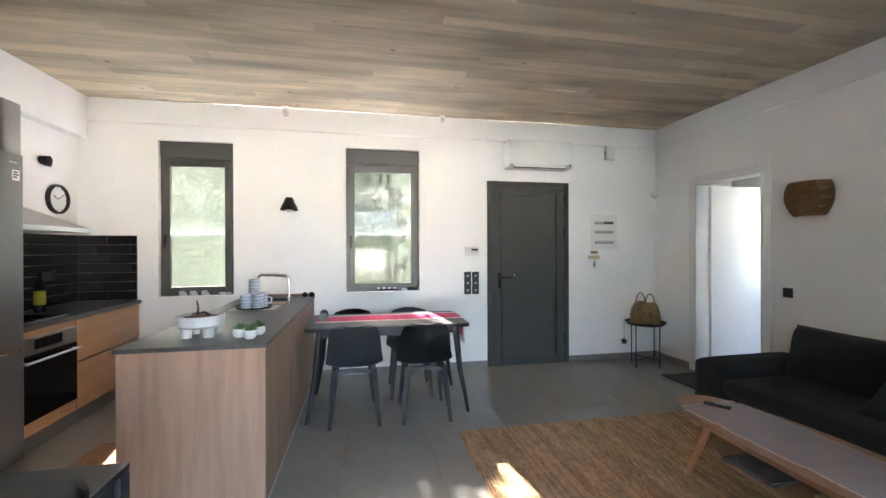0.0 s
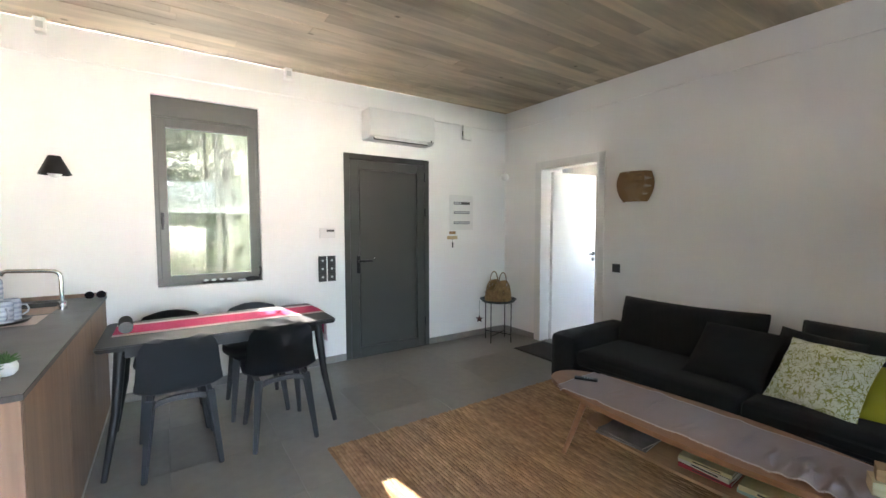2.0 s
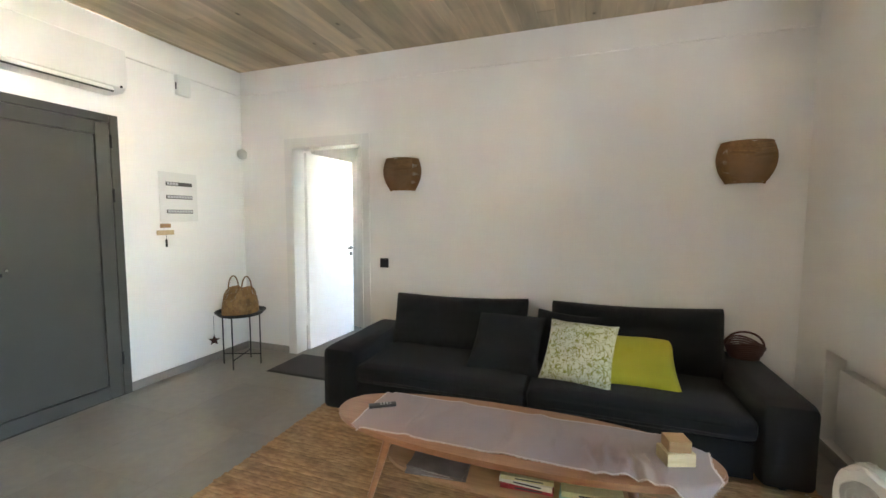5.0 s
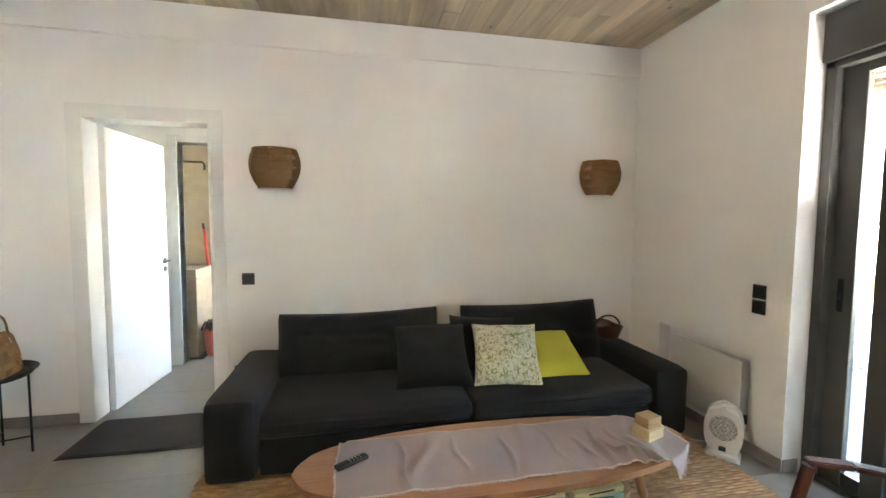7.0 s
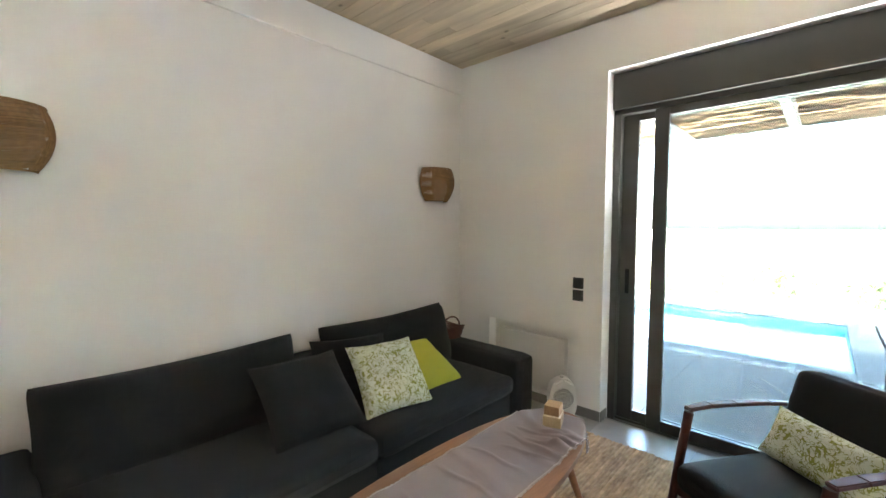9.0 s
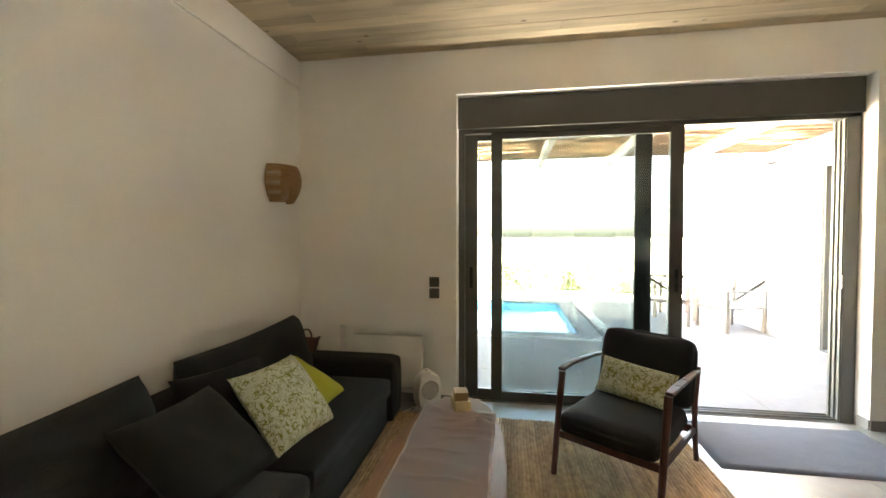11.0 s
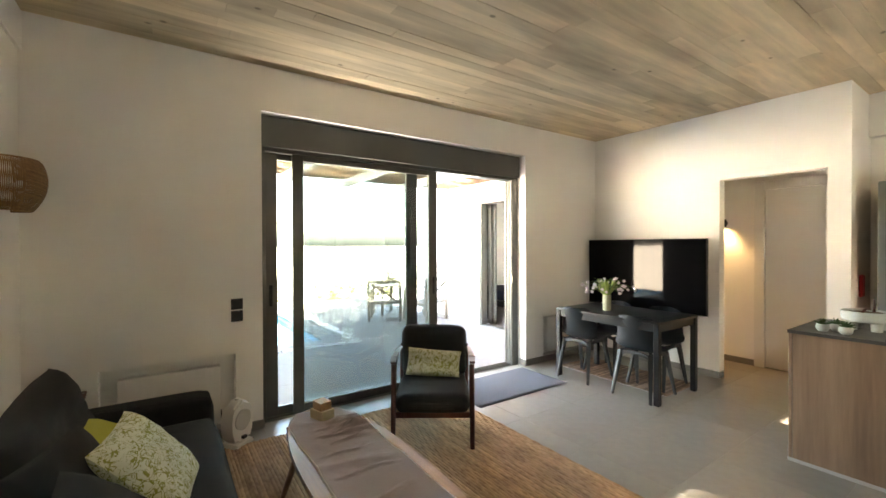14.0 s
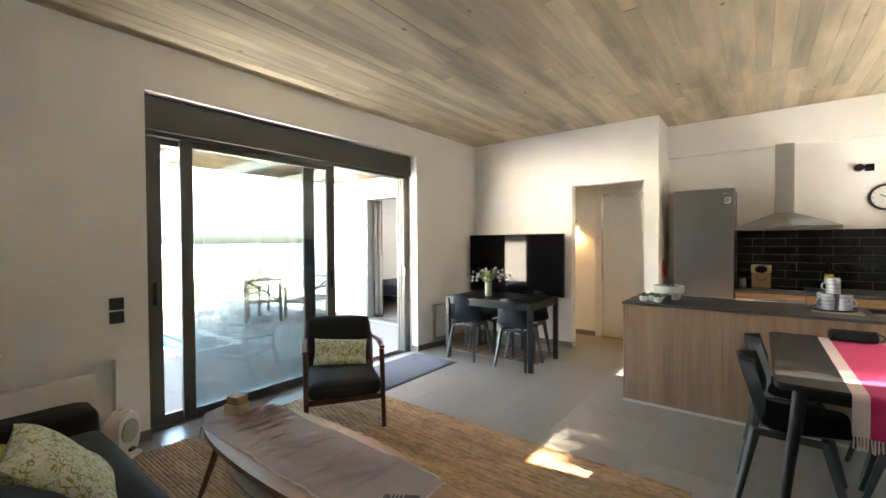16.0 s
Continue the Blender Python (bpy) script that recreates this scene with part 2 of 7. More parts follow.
M_PALEWOOD = surface("pale_pine_block", (0.62, 0.49, 0.29), 0.6, var=0.1, fine=10, coarse=3, bump=0.05, stretch=(8, 1, 8), second=(0.53, 0.40, 0.22))
M_MIDWOOD = surface("brown_wood_block", (0.42, 0.25, 0.115), 0.55, var=0.1, fine=10, coarse=3, bump=0.05, stretch=(8, 1, 8), second=(0.33, 0.19, 0.085))
# ---- mesh helpers ----
def box(bm, a, b, bevel=0.0, seg=1):
    lo, hi = [min(p, q) for p, q in zip(a, b)], [max(p, q) for p, q in zip(a, b)]
    v = [bm.verts.new((x, y, z)) for x in (lo[0], hi[0]) for y in (lo[1], hi[1]) for z in (lo[2], hi[2])]
    f = [bm.faces.new([v[i] for i in ids]) for ids in ((0, 1, 3, 2), (4, 6, 7, 5), (0, 4, 5, 1), (2, 3, 7, 6), (0, 2, 6, 4), (1, 5, 7, 3))]
    if bevel:
        edges = {e for q in f for e in q.edges}
        bmesh.ops.bevel(bm, geom=list(edges), offset=bevel, segments=seg, affect="EDGES", profile=0.6)
    return bm


def cyl(bm, p, q, r, r2=None, n=16, caps=True):
    p, q = Vector(p), Vector(q)
    d = q - p
    m = Matrix.Translation((p + q) / 2) @ d.to_track_quat("Z", "Y").to_matrix().to_4x4()
    bmesh.ops.create_cone(bm, cap_ends=caps, segments=n, radius1=r, radius2=r if r2 is None else r2, depth=d.length, matrix=m)
    return bm


def lathe(bm, profile, centre=(0, 0, 0), n=24):
    """profile: pairs of radius and height from the bottom up."""
    c = Vector(centre)
    rings = []
    for r, z in profile:
        if r < 1e-5:
            rings.append([bm.verts.new(c + Vector((0, 0, z)))])
        else:
            rings.append([bm.verts.new(c + Vector((r * math.cos(2 * math.pi * i / n), r * math.sin(2 * math.pi * i / n), z))) for i in range(n)])
    for lo, hi in zip(rings, rings[1:]):
        for i in range(n):
            j = (i + 1) % n
            if len(lo) == 1 and len(hi) > 1:
                bm.faces.new((lo[0], hi[j], hi[i]))
            elif len(hi) == 1 and len(lo) > 1:
                bm.faces.new((lo[i], lo[j], hi[0]))
            elif len(lo) > 1:
                bm.faces.new((lo[i], lo[j], hi[j], hi[i]))
    return bm


def tube(bm, pts, r, n=8, taper=None):
    pts = [Vector(p) for p in pts]
    rings, side = [], None
    for i, p in enumerate(pts):
        d = (pts[min(i + 1, len(pts) - 1)] - pts[max(i - 1, 0)]).normalized()
        if side is None:
            side = d.orthogonal().normalized()
        side = (side - d * side.dot(d)).normalized()
        up = d.cross(side)
        k = r if taper is None else r + (taper - r) * i / (len(pts) - 1)
        rings.append([bm.verts.new(p + (side * math.cos(2 * math.pi * j / n) + up * math.sin(2 * math.pi * j / n)) * k) for j in range(n)])
    for lo, hi in zip(rings, rings[1:]):
        for j in range(n):
            bm.faces.new((lo[j], lo[(j + 1) % n], hi[(j + 1) % n], hi[j]))
    bm.faces.new(rings[0][::-1])
    bm.faces.new(rings[-1])
    return bm


def bar(bm, p, q, w, d, w2=None, d2=None, up=(0, 0, 1), bevel=0.0):
    """A four-sided bar from p to q, w across and d deep, tapering to w2 and d2."""
    p, q = Vector(p), Vector(q)
    ax = (q - p).normalized()
    s = ax.cross(Vector(up))
    s = s.normalized() if s.length > 1e-4 else Vector((1, 0, 0))
    t = s.cross(ax)
    w2, d2 = w2 or w, d2 or d
    lo = [bm.verts.new(p + s * x * w / 2 + t * y * d / 2) for x, y in ((-1, -1), (1, -1), (1, 1), (-1, 1))]
    hi = [bm.verts.new(q + s * x * w2 / 2 + t * y * d2 / 2) for x, y in ((-1, -1), (1, -1), (1, 1), (-1, 1))]
    f = [bm.faces.new(lo[::-1]), bm.faces.new(hi)] + [bm.faces.new((lo[i], lo[(i + 1) % 4], hi[(i + 1) % 4], hi[i])) for i in range(4)]
    if bevel:
        bmesh.ops.bevel(bm, geom=list({e for q2 in f for e in q2.edges}), offset=bevel, segments=2, affect="EDGES")
    return bm


def prism(bm, outline, axis, a, b, bevel=0.0, seg=2):
    """A flat outline (pairs) pushed along axis 'x', 'y' or 'z' from a to b."""
    def at(u, v, w):
        return {"x": (w, u, v), "y": (u, w, v), "z": (u, v, w)}[axis]
    lo = [bm.verts.new(at(u, v, a)) for u, v in outline]
    hi = [bm.verts.new(at(u, v, b)) for u, v in outline]
    n = len(outline)
    f = [bm.faces.new(lo[::-1]), bm.faces.new(hi)] + [bm.faces.new((lo[i], lo[(i + 1) % n], hi[(i + 1) % n], hi[i])) for i in range(n)]
    if bevel:
        rim = list(f[0].edges) + list(f[1].edges)
        bmesh.ops.bevel(bm, geom=rim, offset=bevel, segments=seg, affect="EDGES")
    return bm


def cushion(bm, w, h, t, n=18, m=None, pinch=0.06, sag=0.0, seed=1, slant=0.0, corner=0.0):
    """A stuffed cushion in the x-z plane, w wide, h high and t thick, with drawn-in sides and pointed corners."""
    m = m or Matrix()
    sides = []
    for s in (-1, 1):
        rows = []
        for i in range(n + 1):
            row = []
            for j in range(n + 1):
                u, v = -1 + 2 * i / n, -1 + 2 * j / n
                puff = (max(0, 1 - u ** 4) * max(0, 1 - v ** 4)) ** 0.5
                x = u * w / 2 * (1 - pinch * (1 - v * v) * abs(u) ** 3)
                z = v * h / 2 * (1 - pinch * (1 - u * u) * abs(v) ** 3) - sag * (1 - u * u) * (v + 1) / 2 + slant * u * (v + 1) / 2
                cut = 1 - corner * (u * v) ** 6
                x, z = x * cut, z * cut
                wob = noise.noise((u * 1.7 + seed * 7.3, v * 1.7, s * 3.1 + seed)) * 0.10 * t + noise.noise((u * 5 + seed, v * 5, s * 2.0)) * 0.028 * t
                row.append(bm.verts.new(m @ Vector((x, s * (t / 2 * puff + wob * puff), z + h / 2))))
            rows.append(row)
        sides.append(rows)
    for s, rows in zip((-1, 1), sides):
        for i in range(n):
            for j in range(n):
                q = (rows[i][j], rows[i + 1][j], rows[i + 1][j + 1], rows[i][j + 1])
                bm.faces.new(q if s < 0 else q[::-1])
    bmesh.ops.remove_doubles(bm, verts=bm.verts, dist=0.0004)
    return bm


def soft_box(bm, a, b, r=0.04, puff=0.0, n=10, seed=0):
    """An upholstered block: rounded edges and slightly crowned, uneven faces."""
    a, b = Vector(a), Vector(b)
    tmp = bmesh.new()
    box(tmp, a, b)
    bmesh.ops.subdivide_edges(tmp, edges=tmp.edges[:], cuts=n, use_grid_fill=True)
    c, half = (a + b) / 2, (b - a) / 2
    for v in tmp.verts:
        p = v.co - c
        inner = Vector([max(-(half[i] - r), min(half[i] - r, p[i])) for i in range(3)])
        d = p - inner
        if d.length > 1e-6:
            k = [abs(p[i]) / half[i] for i in range(3)]
            q = inner + d.normalized() * min(r, d.length)
            q = Vector([inner[i] + (q[i] - inner[i]) for i in range(3)])
            p = q
        u = [max(0, 1 - (p[i] / half[i]) ** 2) for i in range(3)]
        for i in range(3):
            if abs(abs(p[i]) - half[i]) < 1e-4:
                o = [j for j in range(3) if j != i]
                p[i] += math.copysign(puff * (u[o[0]] * u[o[1]]) ** 0.5, p[i])
        p += Vector((noise.noise(p * 3 + Vector((seed, 0, 0))), noise.noise(p * 3 + Vector((0, seed, 5))), noise.noise(p * 3 + Vector((9, 0, seed))))) * 0.006
        v.co = c + p
    me = bpy.data.meshes.new("t")
    tmp.to_mesh(me)
    tmp.free()
    bm.from_mesh(me)
    bpy.data.meshes.remove(me)
    return bm


def mesh_of(name, bm, material, sharp=38):
    me = bpy.data.meshes.new(name)
    bmesh.ops.recalc_face_normals(bm, faces=bm.faces[:])
    bm.to_mesh(me)
    bm.free()
    me.materials.append(material)
    me.polygons.foreach_set("use_smooth", [True] * len(me.polygons))
    me.set_sharp_from_angle(angle=radians(sharp))
    return me


def part(name, bm, material, parent, label="", sharp=38):
    ob = new(name, mesh_of(name, bm, material, sharp))
    ob.parent = parent
    return tagged(ob, label)


def thing(name, at, label, category, group="", turn=0.0):
    ob = new(name)
    ob.empty_display_size = 0.1
    ob.matrix_basis = pose(at[0], at[1], at[2], 0, 0, turn)
    return tagged(ob, label, category, group)


def single(name, bm, material, label, category, group="", at=None, turn=0.0):
    ob = new(name, mesh_of(name, bm, material))
    if at:
        ob.matrix_basis = pose(at[0], at[1], at[2], 0, 0, turn)
    return tagged(ob, label, category, group)


def structure(name, bm, material, label="", category="", sharp=38):
    return tagged(new(name, mesh_of(name, bm, material, sharp)), label, category, kind="structure")


def B():
    return bmesh.new()


# ---- the shell of the house ----
NORTH, EAST, SOUTH, WEST, KITCHEN, CEIL = 4.375, 3.73, -0.38, -1.885, -2.6, 2.85
HALL, HALL_SIDE, ALCOVE = -2.75, 2.003, 2.156
TH = 0.26


def wall_x(name, y0, y1, x0, x1, z1, holes, label, material=M_WALL, z0=0.0):
    """A wall along x between y0 and y1, with holes (x0, x1, z0, z1) through it."""
    bm = B()
    xs = x0
    for hx0, hx1, hz0, hz1 in sorted(holes):
        if hx0 > xs:
            box(bm, (xs, y0, z0), (hx0, y1, z1))
        if hz0 > z0:
            box(bm, (hx0, y0, z0), (hx1, y1, hz0))
        if hz1 < z1:
            box(bm, (hx0, y0, hz1), (hx1, y1, z1))
        xs = hx1
    if x1 > xs:
        box(bm, (xs, y0, z0), (x1, y1, z1))
    return structure(name, bm, material, label, "wall")


def wall_y(name, x0, x1, y0, y1, z1, holes, label, material=M_WALL, z0=0.0):
    bm = B()
    ys = y0
    for hy0, hy1, hz0, hz1 in sorted(holes):
        if hy0 > ys:
            box(bm, (x0, ys, z0), (x1, hy0, z1))
        if hz0 > z0:
            box(bm, (x0, hy0, z0), (x1, hy1, hz0))
        if hz1 < z1:
            box(bm, (x0, hy0, hz1), (x1, hy1, z1))
        ys = hy1
    if y1 > ys:
        box(bm, (x0, ys, z0), (x1, y1, z1))
    return structure(name, bm, material, label, "wall")


WIN1 = (-1.90, -1.205, 0.895, 2.465)
WIN2 = (-0.075, 0.725, 0.895, 2.465)
DOOR = (1.515, 2.535, 0.0, 2.15)
SLIDE = (-0.54, 2.375, -0.06, 2.50)
NICHES = [(2.568, 3.374, 0.07, 0.618), (-1.70, -0.845, 0.07, 0.61)]
EDOOR = (2.955, 3.755, 0.0, 2.085)
# unseen hole through the south walls, added to let daylight into the passage
PASSAGE_LIGHT_GAP = (4.15, 4.62, 0.0, 2.05)
HALLWAY = (1.142, 2.003, 0.0, 2.125)

wall_x("wall_north", NORTH, NORTH + TH, KITCHEN - 0.2, EAST + 3.0, CEIL, [WIN1, WIN2, DOOR], "white plastered wall with two windows and entrance door")
wall_y("wall_east", EAST, EAST + 0.14, SOUTH, NORTH, CEIL, [EDOOR], "white plastered wall behind the sofa with a doorway")
south = wall_x("wall_south", SOUTH - 0.10, SOUTH, WEST - 1.2, EAST + 3.0, CEIL, [SLIDE, PASSAGE_LIGHT_GAP] + NICHES, "white plastered wall with wide sliding door and low niches", z0=-0.06)
wall_x("wall_south_outer", SOUTH - 0.30, SOUTH - 0.10, WEST - 1.2, EAST + 3.0, CEIL + 0.35, [SLIDE, PASSAGE_LIGHT_GAP], "white rendered outer face of the south wall", z0=-0.06)
wall_y("wall_west", WEST - 0.12, WEST, SOUTH, ALCOVE, CEIL, [HALLWAY], "white plastered wall with television and hallway opening")
wall_x("wall_hall_side", HALL_SIDE, ALCOVE, HALL, WEST - 0.12, CEIL, [], "white plastered wall between hallway and kitchen")
wall_y("wall_kitchen", KITCHEN - 0.2, KITCHEN, ALCOVE, NORTH, CEIL, [], "white plastered kitchen wall")
wall_y("wall_hall_back", HALL - 0.12, HALL, SOUTH, HALL_SIDE, CEIL, [(1.27, 2.0, 0.0, 2.07)], "white plastered back wall of the hallway")
wall_y("wall_hall_beyond", HALL - 0.8, HALL - 0.7, SOUTH, HALL_SIDE, CEIL, [], "unseen plain wall added behind the hallway door against stray daylight")

# unseen side walls added so no daylight leaks round the hallway door
wall_x("wall_light_stop_north", HALL_SIDE, ALCOVE, HALL - 0.8, HALL, CEIL, [], "unseen plain wall added behind the hallway door against stray daylight")
wall_x("wall_light_stop_south", SOUTH - 0.1, SOUTH, HALL - 0.8, WEST - 1.2, CEIL, [], "unseen plain wall added behind the hallway door against stray daylight")

# beams along the top of the walls
bm = B()
box(bm, (KITCHEN, NORTH - 0.022, 2.615), (EAST, NORTH, CEIL), 0.004)
structure("beam_north", bm, M_WALL, "shallow white beam along the top of the wall", "beam")
bm = B()
box(bm, (EAST - 0.022, SOUTH, 2.615), (EAST, NORTH - 0.022, CEIL), 0.004)
structure("beam_east", bm, M_WALL, "shallow white beam along the top of the wall", "beam")
bm = B()
box(bm, (KITCHEN, ALCOVE, 2.445), (KITCHEN + 0.10, NORTH - 0.022, CEIL), 0.004)
structure("beam_kitchen", bm, M_WALL, "white beam above the kitchen wall", "beam")

# rooms beyond the east doorway
CX = 4.86
wall_y("wall_passage_east", CX, CX + 0.12, SOUTH, NORTH, CEIL, [(2.85, 3.62, 0.0, 2.12)], "white passage wall with bathroom doorway")
wall_y("wall_bathroom_east", 6.6, 6.7, 2.35, NORTH, CEIL, [], "beige microcement bathroom wall", M_CONC)
wall_x("wall_bathroom_south", 2.25, 2.35, CX, 6.7, CEIL, [(5.3, 6.45, 0.75, 2.2)], "beige microcement bathroom wall with a window", M_CONC)

# floor slab, under the tiles
bm = B()
box(bm, (KITCHEN - 1.0, SOUTH - 0.30, -0.16), (6.7, NORTH + TH, -0.012))
floor = structure("floor", bm, M_GROUT, "grey square porcelain floor tiles", "floor")

# board-marked ceiling, boards along x, one mesh
def board_concrete():
    """Concrete cast against rough boards: streaks along the grain, knots and grey blotches."""
    m = surface("board_marked_concrete", (0.66, 0.54, 0.37), 0.8, var=0.2, fine=2.4, coarse=0.8, bump=0.45, depth=0.004, stretch=(1.1, 8, 1), second=(0.47, 0.395, 0.285), per_island=0.19)
    n, l = m.node_tree.nodes, m.node_tree.links
    p = n["Principled BSDF"]
    tc = n.new("ShaderNodeTexCoord")
    old = p.inputs["Base Color"].links[0].from_socket
    for kind, scale, lo, hi, dark in (("knot", 2.6, 0.035, 0.075, 0.42), ("blotch", 1.1, 0.36, 0.52, 0.70)):
        mp = n.new("ShaderNodeMapping")
        mp.inputs["Scale"].default_value = (1, 1.5, 1) if kind == "knot" else (0.6, 2.2, 1)
        l.new(tc.outputs["Object"], mp.inputs[0])
        tex = n.new("ShaderNodeTexVoronoi") if kind == "knot" else n.new("ShaderNodeTexNoise")
        tex.inputs["Scale"].default_value = scale
        l.new(mp.outputs[0], tex.inputs[0])
        mr = n.new("ShaderNodeMapRange")
        mr.inputs[1].default_value, mr.inputs[2].default_value, mr.inputs[3].default_value, mr.inputs[4].default_value = lo, hi, dark, 1.0
        l.new(tex.outputs[0], mr.inputs[0])
        hsv = n.new("ShaderNodeHueSaturation")
        l.new(mr.outputs[0], hsv.inputs["Value"])
        l.new(old, hsv.inputs["Color"])
        old = hsv.outputs[0]
    l.new(old, p.inputs["Base Color"])
    return m


M_BOARD = board_concrete()
rnd = random.Random(4)
verts, faces = [], []
y = SOUTH
while y < NORTH - 0.001:
    w = min(rnd.choice((0.095, 0.105, 0.12, 0.13)), NORTH - y)
    x = KITCHEN - rnd.uniform(0.0, 1.5)
    while x < EAST:
        ln = rnd.choice((0.9, 1.4, 2.0, 2.0, 2.6))
        xa, xb = max(x, KITCHEN), min(x + ln, EAST)
        if xb > xa + 0.01:
            z = CEIL + rnd.uniform(0.0, 0.004)
            g = 0.0012
            k = len(verts)
            a, b, c, d = xa + g, xb - g, y + g, y + w - g
            verts += [(a, c, z), (b, c, z), (b, d, z), (a, d, z), (a - g, c - g, CEIL + 0.012), (b + g, c - g, CEIL + 0.012), (b + g, d + g, CEIL + 0.012), (a - g, d + g, CEIL + 0.012)]
            faces += [(k, k + 3, k + 2, k + 1)] + [(k + i, k + (i + 1) % 4, k + 4 + (i + 1) % 4, k + 4 + i) for i in range(4)]
        x += ln
    y += w
me = bpy.data.meshes.new("ceiling")
me.from_pydata(verts, [], faces)
me.materials.append(M_BOARD)
tagged(new("ceiling", me), "grey-brown board-marked concrete ceiling", "ceiling", kind="structure")
bm = B()
box(bm, (KITCHEN - 1.0, SOUTH - 0.30, CEIL + 0.012), (6.7, NORTH + TH, CEIL + 0.35))
structure("roof_slab", bm, M_WALL, "flat concrete roof slab", "roof")

# skirting
def skirting(name, pieces):
    bm = B()
    for a, b in pieces:
        box(bm, a, b, 0.002)
    structure(name, bm, M_BASE, "low grey tile skirting", "baseboard")


SK = 0.072
skirting("baseboard_north", [((-0.37, NORTH - 0.010, 0), (DOOR[0], NORTH, SK)), ((DOOR[1], NORTH - 0.010, 0), (EAST, NORTH, SK))])
skirting("baseboard_east", [((EAST - 0.010, SOUTH, 0), (EAST, EDOOR[0] - 0.08, SK)), ((EAST - 0.010, EDOOR[1] + 0.08, 0), (EAST, NORTH - 0.010, SK))])
skirting("baseboard_south", [((SLIDE[1], SOUTH, 0), (EAST - 0.010, SOUTH + 0.010, SK)), ((WEST, SOUTH, 0), (SLIDE[0], SOUTH + 0.010, SK)),
                             ((SLIDE[1] - 0.010, SOUTH - 0.10, 0), (SLIDE[1], SOUTH, SK)), ((SLIDE[0], SOUTH - 0.10, 0), (SLIDE[0] + 0.010, SOUTH, SK))])
skirting("baseboard_west", [((WEST, SOUTH + 0.010, 0), (WEST + 0.010, HALLWAY[0], SK)), ((WEST, HALLWAY[1], 0), (WEST + 0.010, ALCOVE, SK)), ((WEST - 0.12, HALLWAY[0] - 0.010, 0), (WEST, HALLWAY[0], SK))])
skirting("baseboard_hall", [((HALL, SOUTH, 0), (HALL + 0.010, 1.17, SK))])


# windows of the north wall
def north_window(name, hole):
    x0, x1, z0, z1 = hole
    ya = NORTH + 0.055
    box_h = 0.165
    w = tagged(new(name), "grey aluminium window with shutter box, opening onto the garden", "window", kind="structure")
    bm = B()
    box(bm, (x0, ya - 0.01, z1 - box_h), (x1, ya + 0.16, z1), 0.003)
    part("shutter_box", bm, M_GREY_ALU, w)
    bm = B()
    t = 0.035
    zt = z1 - box_h
    box(bm, (x0, ya, z0), (x0 + t, ya + 0.07, zt), 0.003)
    box(bm, (x1 - t, ya, z0), (x1, ya + 0.07, zt), 0.003)
    box(bm, (x0 + t, ya, z0), (x1 - t, ya + 0.07, z0 + t), 0.003)
    box(bm, (x0 + t, ya, zt - t), (x1 - t, ya + 0.07, zt), 0.003)
    part("window_frame", bm, M_GREY_ALU, w)
    a, b, c, d, s = x0 + t - 0.005, x1 - t + 0.005, z0 + t - 0.005, zt - t + 0.012, 0.062
    bm = B()
    yb = ya - 0.022
    box(bm, (a, yb, c), (a + s, yb + 0.05, d), 0.004)
    box(bm, (b - s, yb, c), (b, yb + 0.05, d), 0.004)
    box(bm, (a + s, yb, c), (b - s, yb + 0.05, c + s), 0.004)
    box(bm, (a + s, yb, d - s), (b - s, yb + 0.05, d), 0.004)
    sash = part("sash", bm, M_GREY_ALU, w)
    bm = B()
    box(bm, (a + s - 0.004, yb + 0.02, c + s - 0.004), (b - s + 0.004, yb + 0.026, d - s + 0.004))
    pane = part("pane", bm, M_GLASS, w)
    pane.visible_shadow = False
    bm = B()
    box(bm, (a + 0.02, ya + 0.074, c + 0.02), (b - 0.02, ya + 0.0745, d - 0.02))
    part("insect_screen", bm, M_SCREENMESH, w, "fine grey insect mesh")
    bm = B()
    hz = c + (d - c) * 0.40
    box(bm, (a + 0.008, yb - 0.012, hz - 0.05), (a + 0.034, yb, hz + 0.05), 0.004)
    box(bm, (a + 0.012, yb - 0.035, hz - 0.012), (a + 0.03, yb - 0.012, hz + 0.012), 0.003)
    box(bm, (a + 0.012, yb - 0.042, hz - 0.09), (a + 0.03, yb - 0.03, hz + 0.012), 0.004)
    part("window_handle", bm, M_BLACK, w, "black lever handle")
    bm = B()
    box(bm, (x0, NORTH + 0.004, z0 - 0.02), (x1, ya + 0.2, z0 + 0.003), 0.002)
    part("window_sill", bm, M_WALL, w)
    return w


north_window("window_1", WIN1)
north_window("window_2", WIN2)

# entrance door
d = tagged(new("door_1"), "closed dark grey metal entrance door with black lever handle", "door", kind="structure")
bm = B()
x0, x1, z1 = DOOR[0], DOOR[1], DOOR[3]
fy = NORTH - 0.012
for a, b in (((x0, fy, 0), (x0 + 0.06, NORTH + 0.10, z1)), ((x1 - 0.06, fy, 0), (x1, NORTH + 0.10, z1)), ((x0 + 0.06, fy, z1 - 0.06), (x1 - 0.06, NORTH + 0.10, z1))):
    box(bm, a, b, 0.004)
part("door_frame", bm, M_DOOR, d)
bm = B()
ly = fy + 0.004
a0, a1 = x0 + 0.064, x1 - 0.064
box(bm, (a0, ly + 0.026, 0.008), (a1, ly + 0.07, z1 - 0.064))
s = 0.095
for a, b in (((a0, ly, 0.008), (a0 + s, ly + 0.026, z1 - 0.064)), ((a1 - s, ly, 0.008), (a1, ly + 0.026, z1 - 0.064)),
             ((a0 + s, ly, 0.008), (a1 - s, ly + 0.026, 0.008 + s)), ((a0 + s, ly, z1 - 0.064 - s), (a1 - s, ly + 0.026, z1 - 0.064))):
    box(bm, a, b, 0.003)
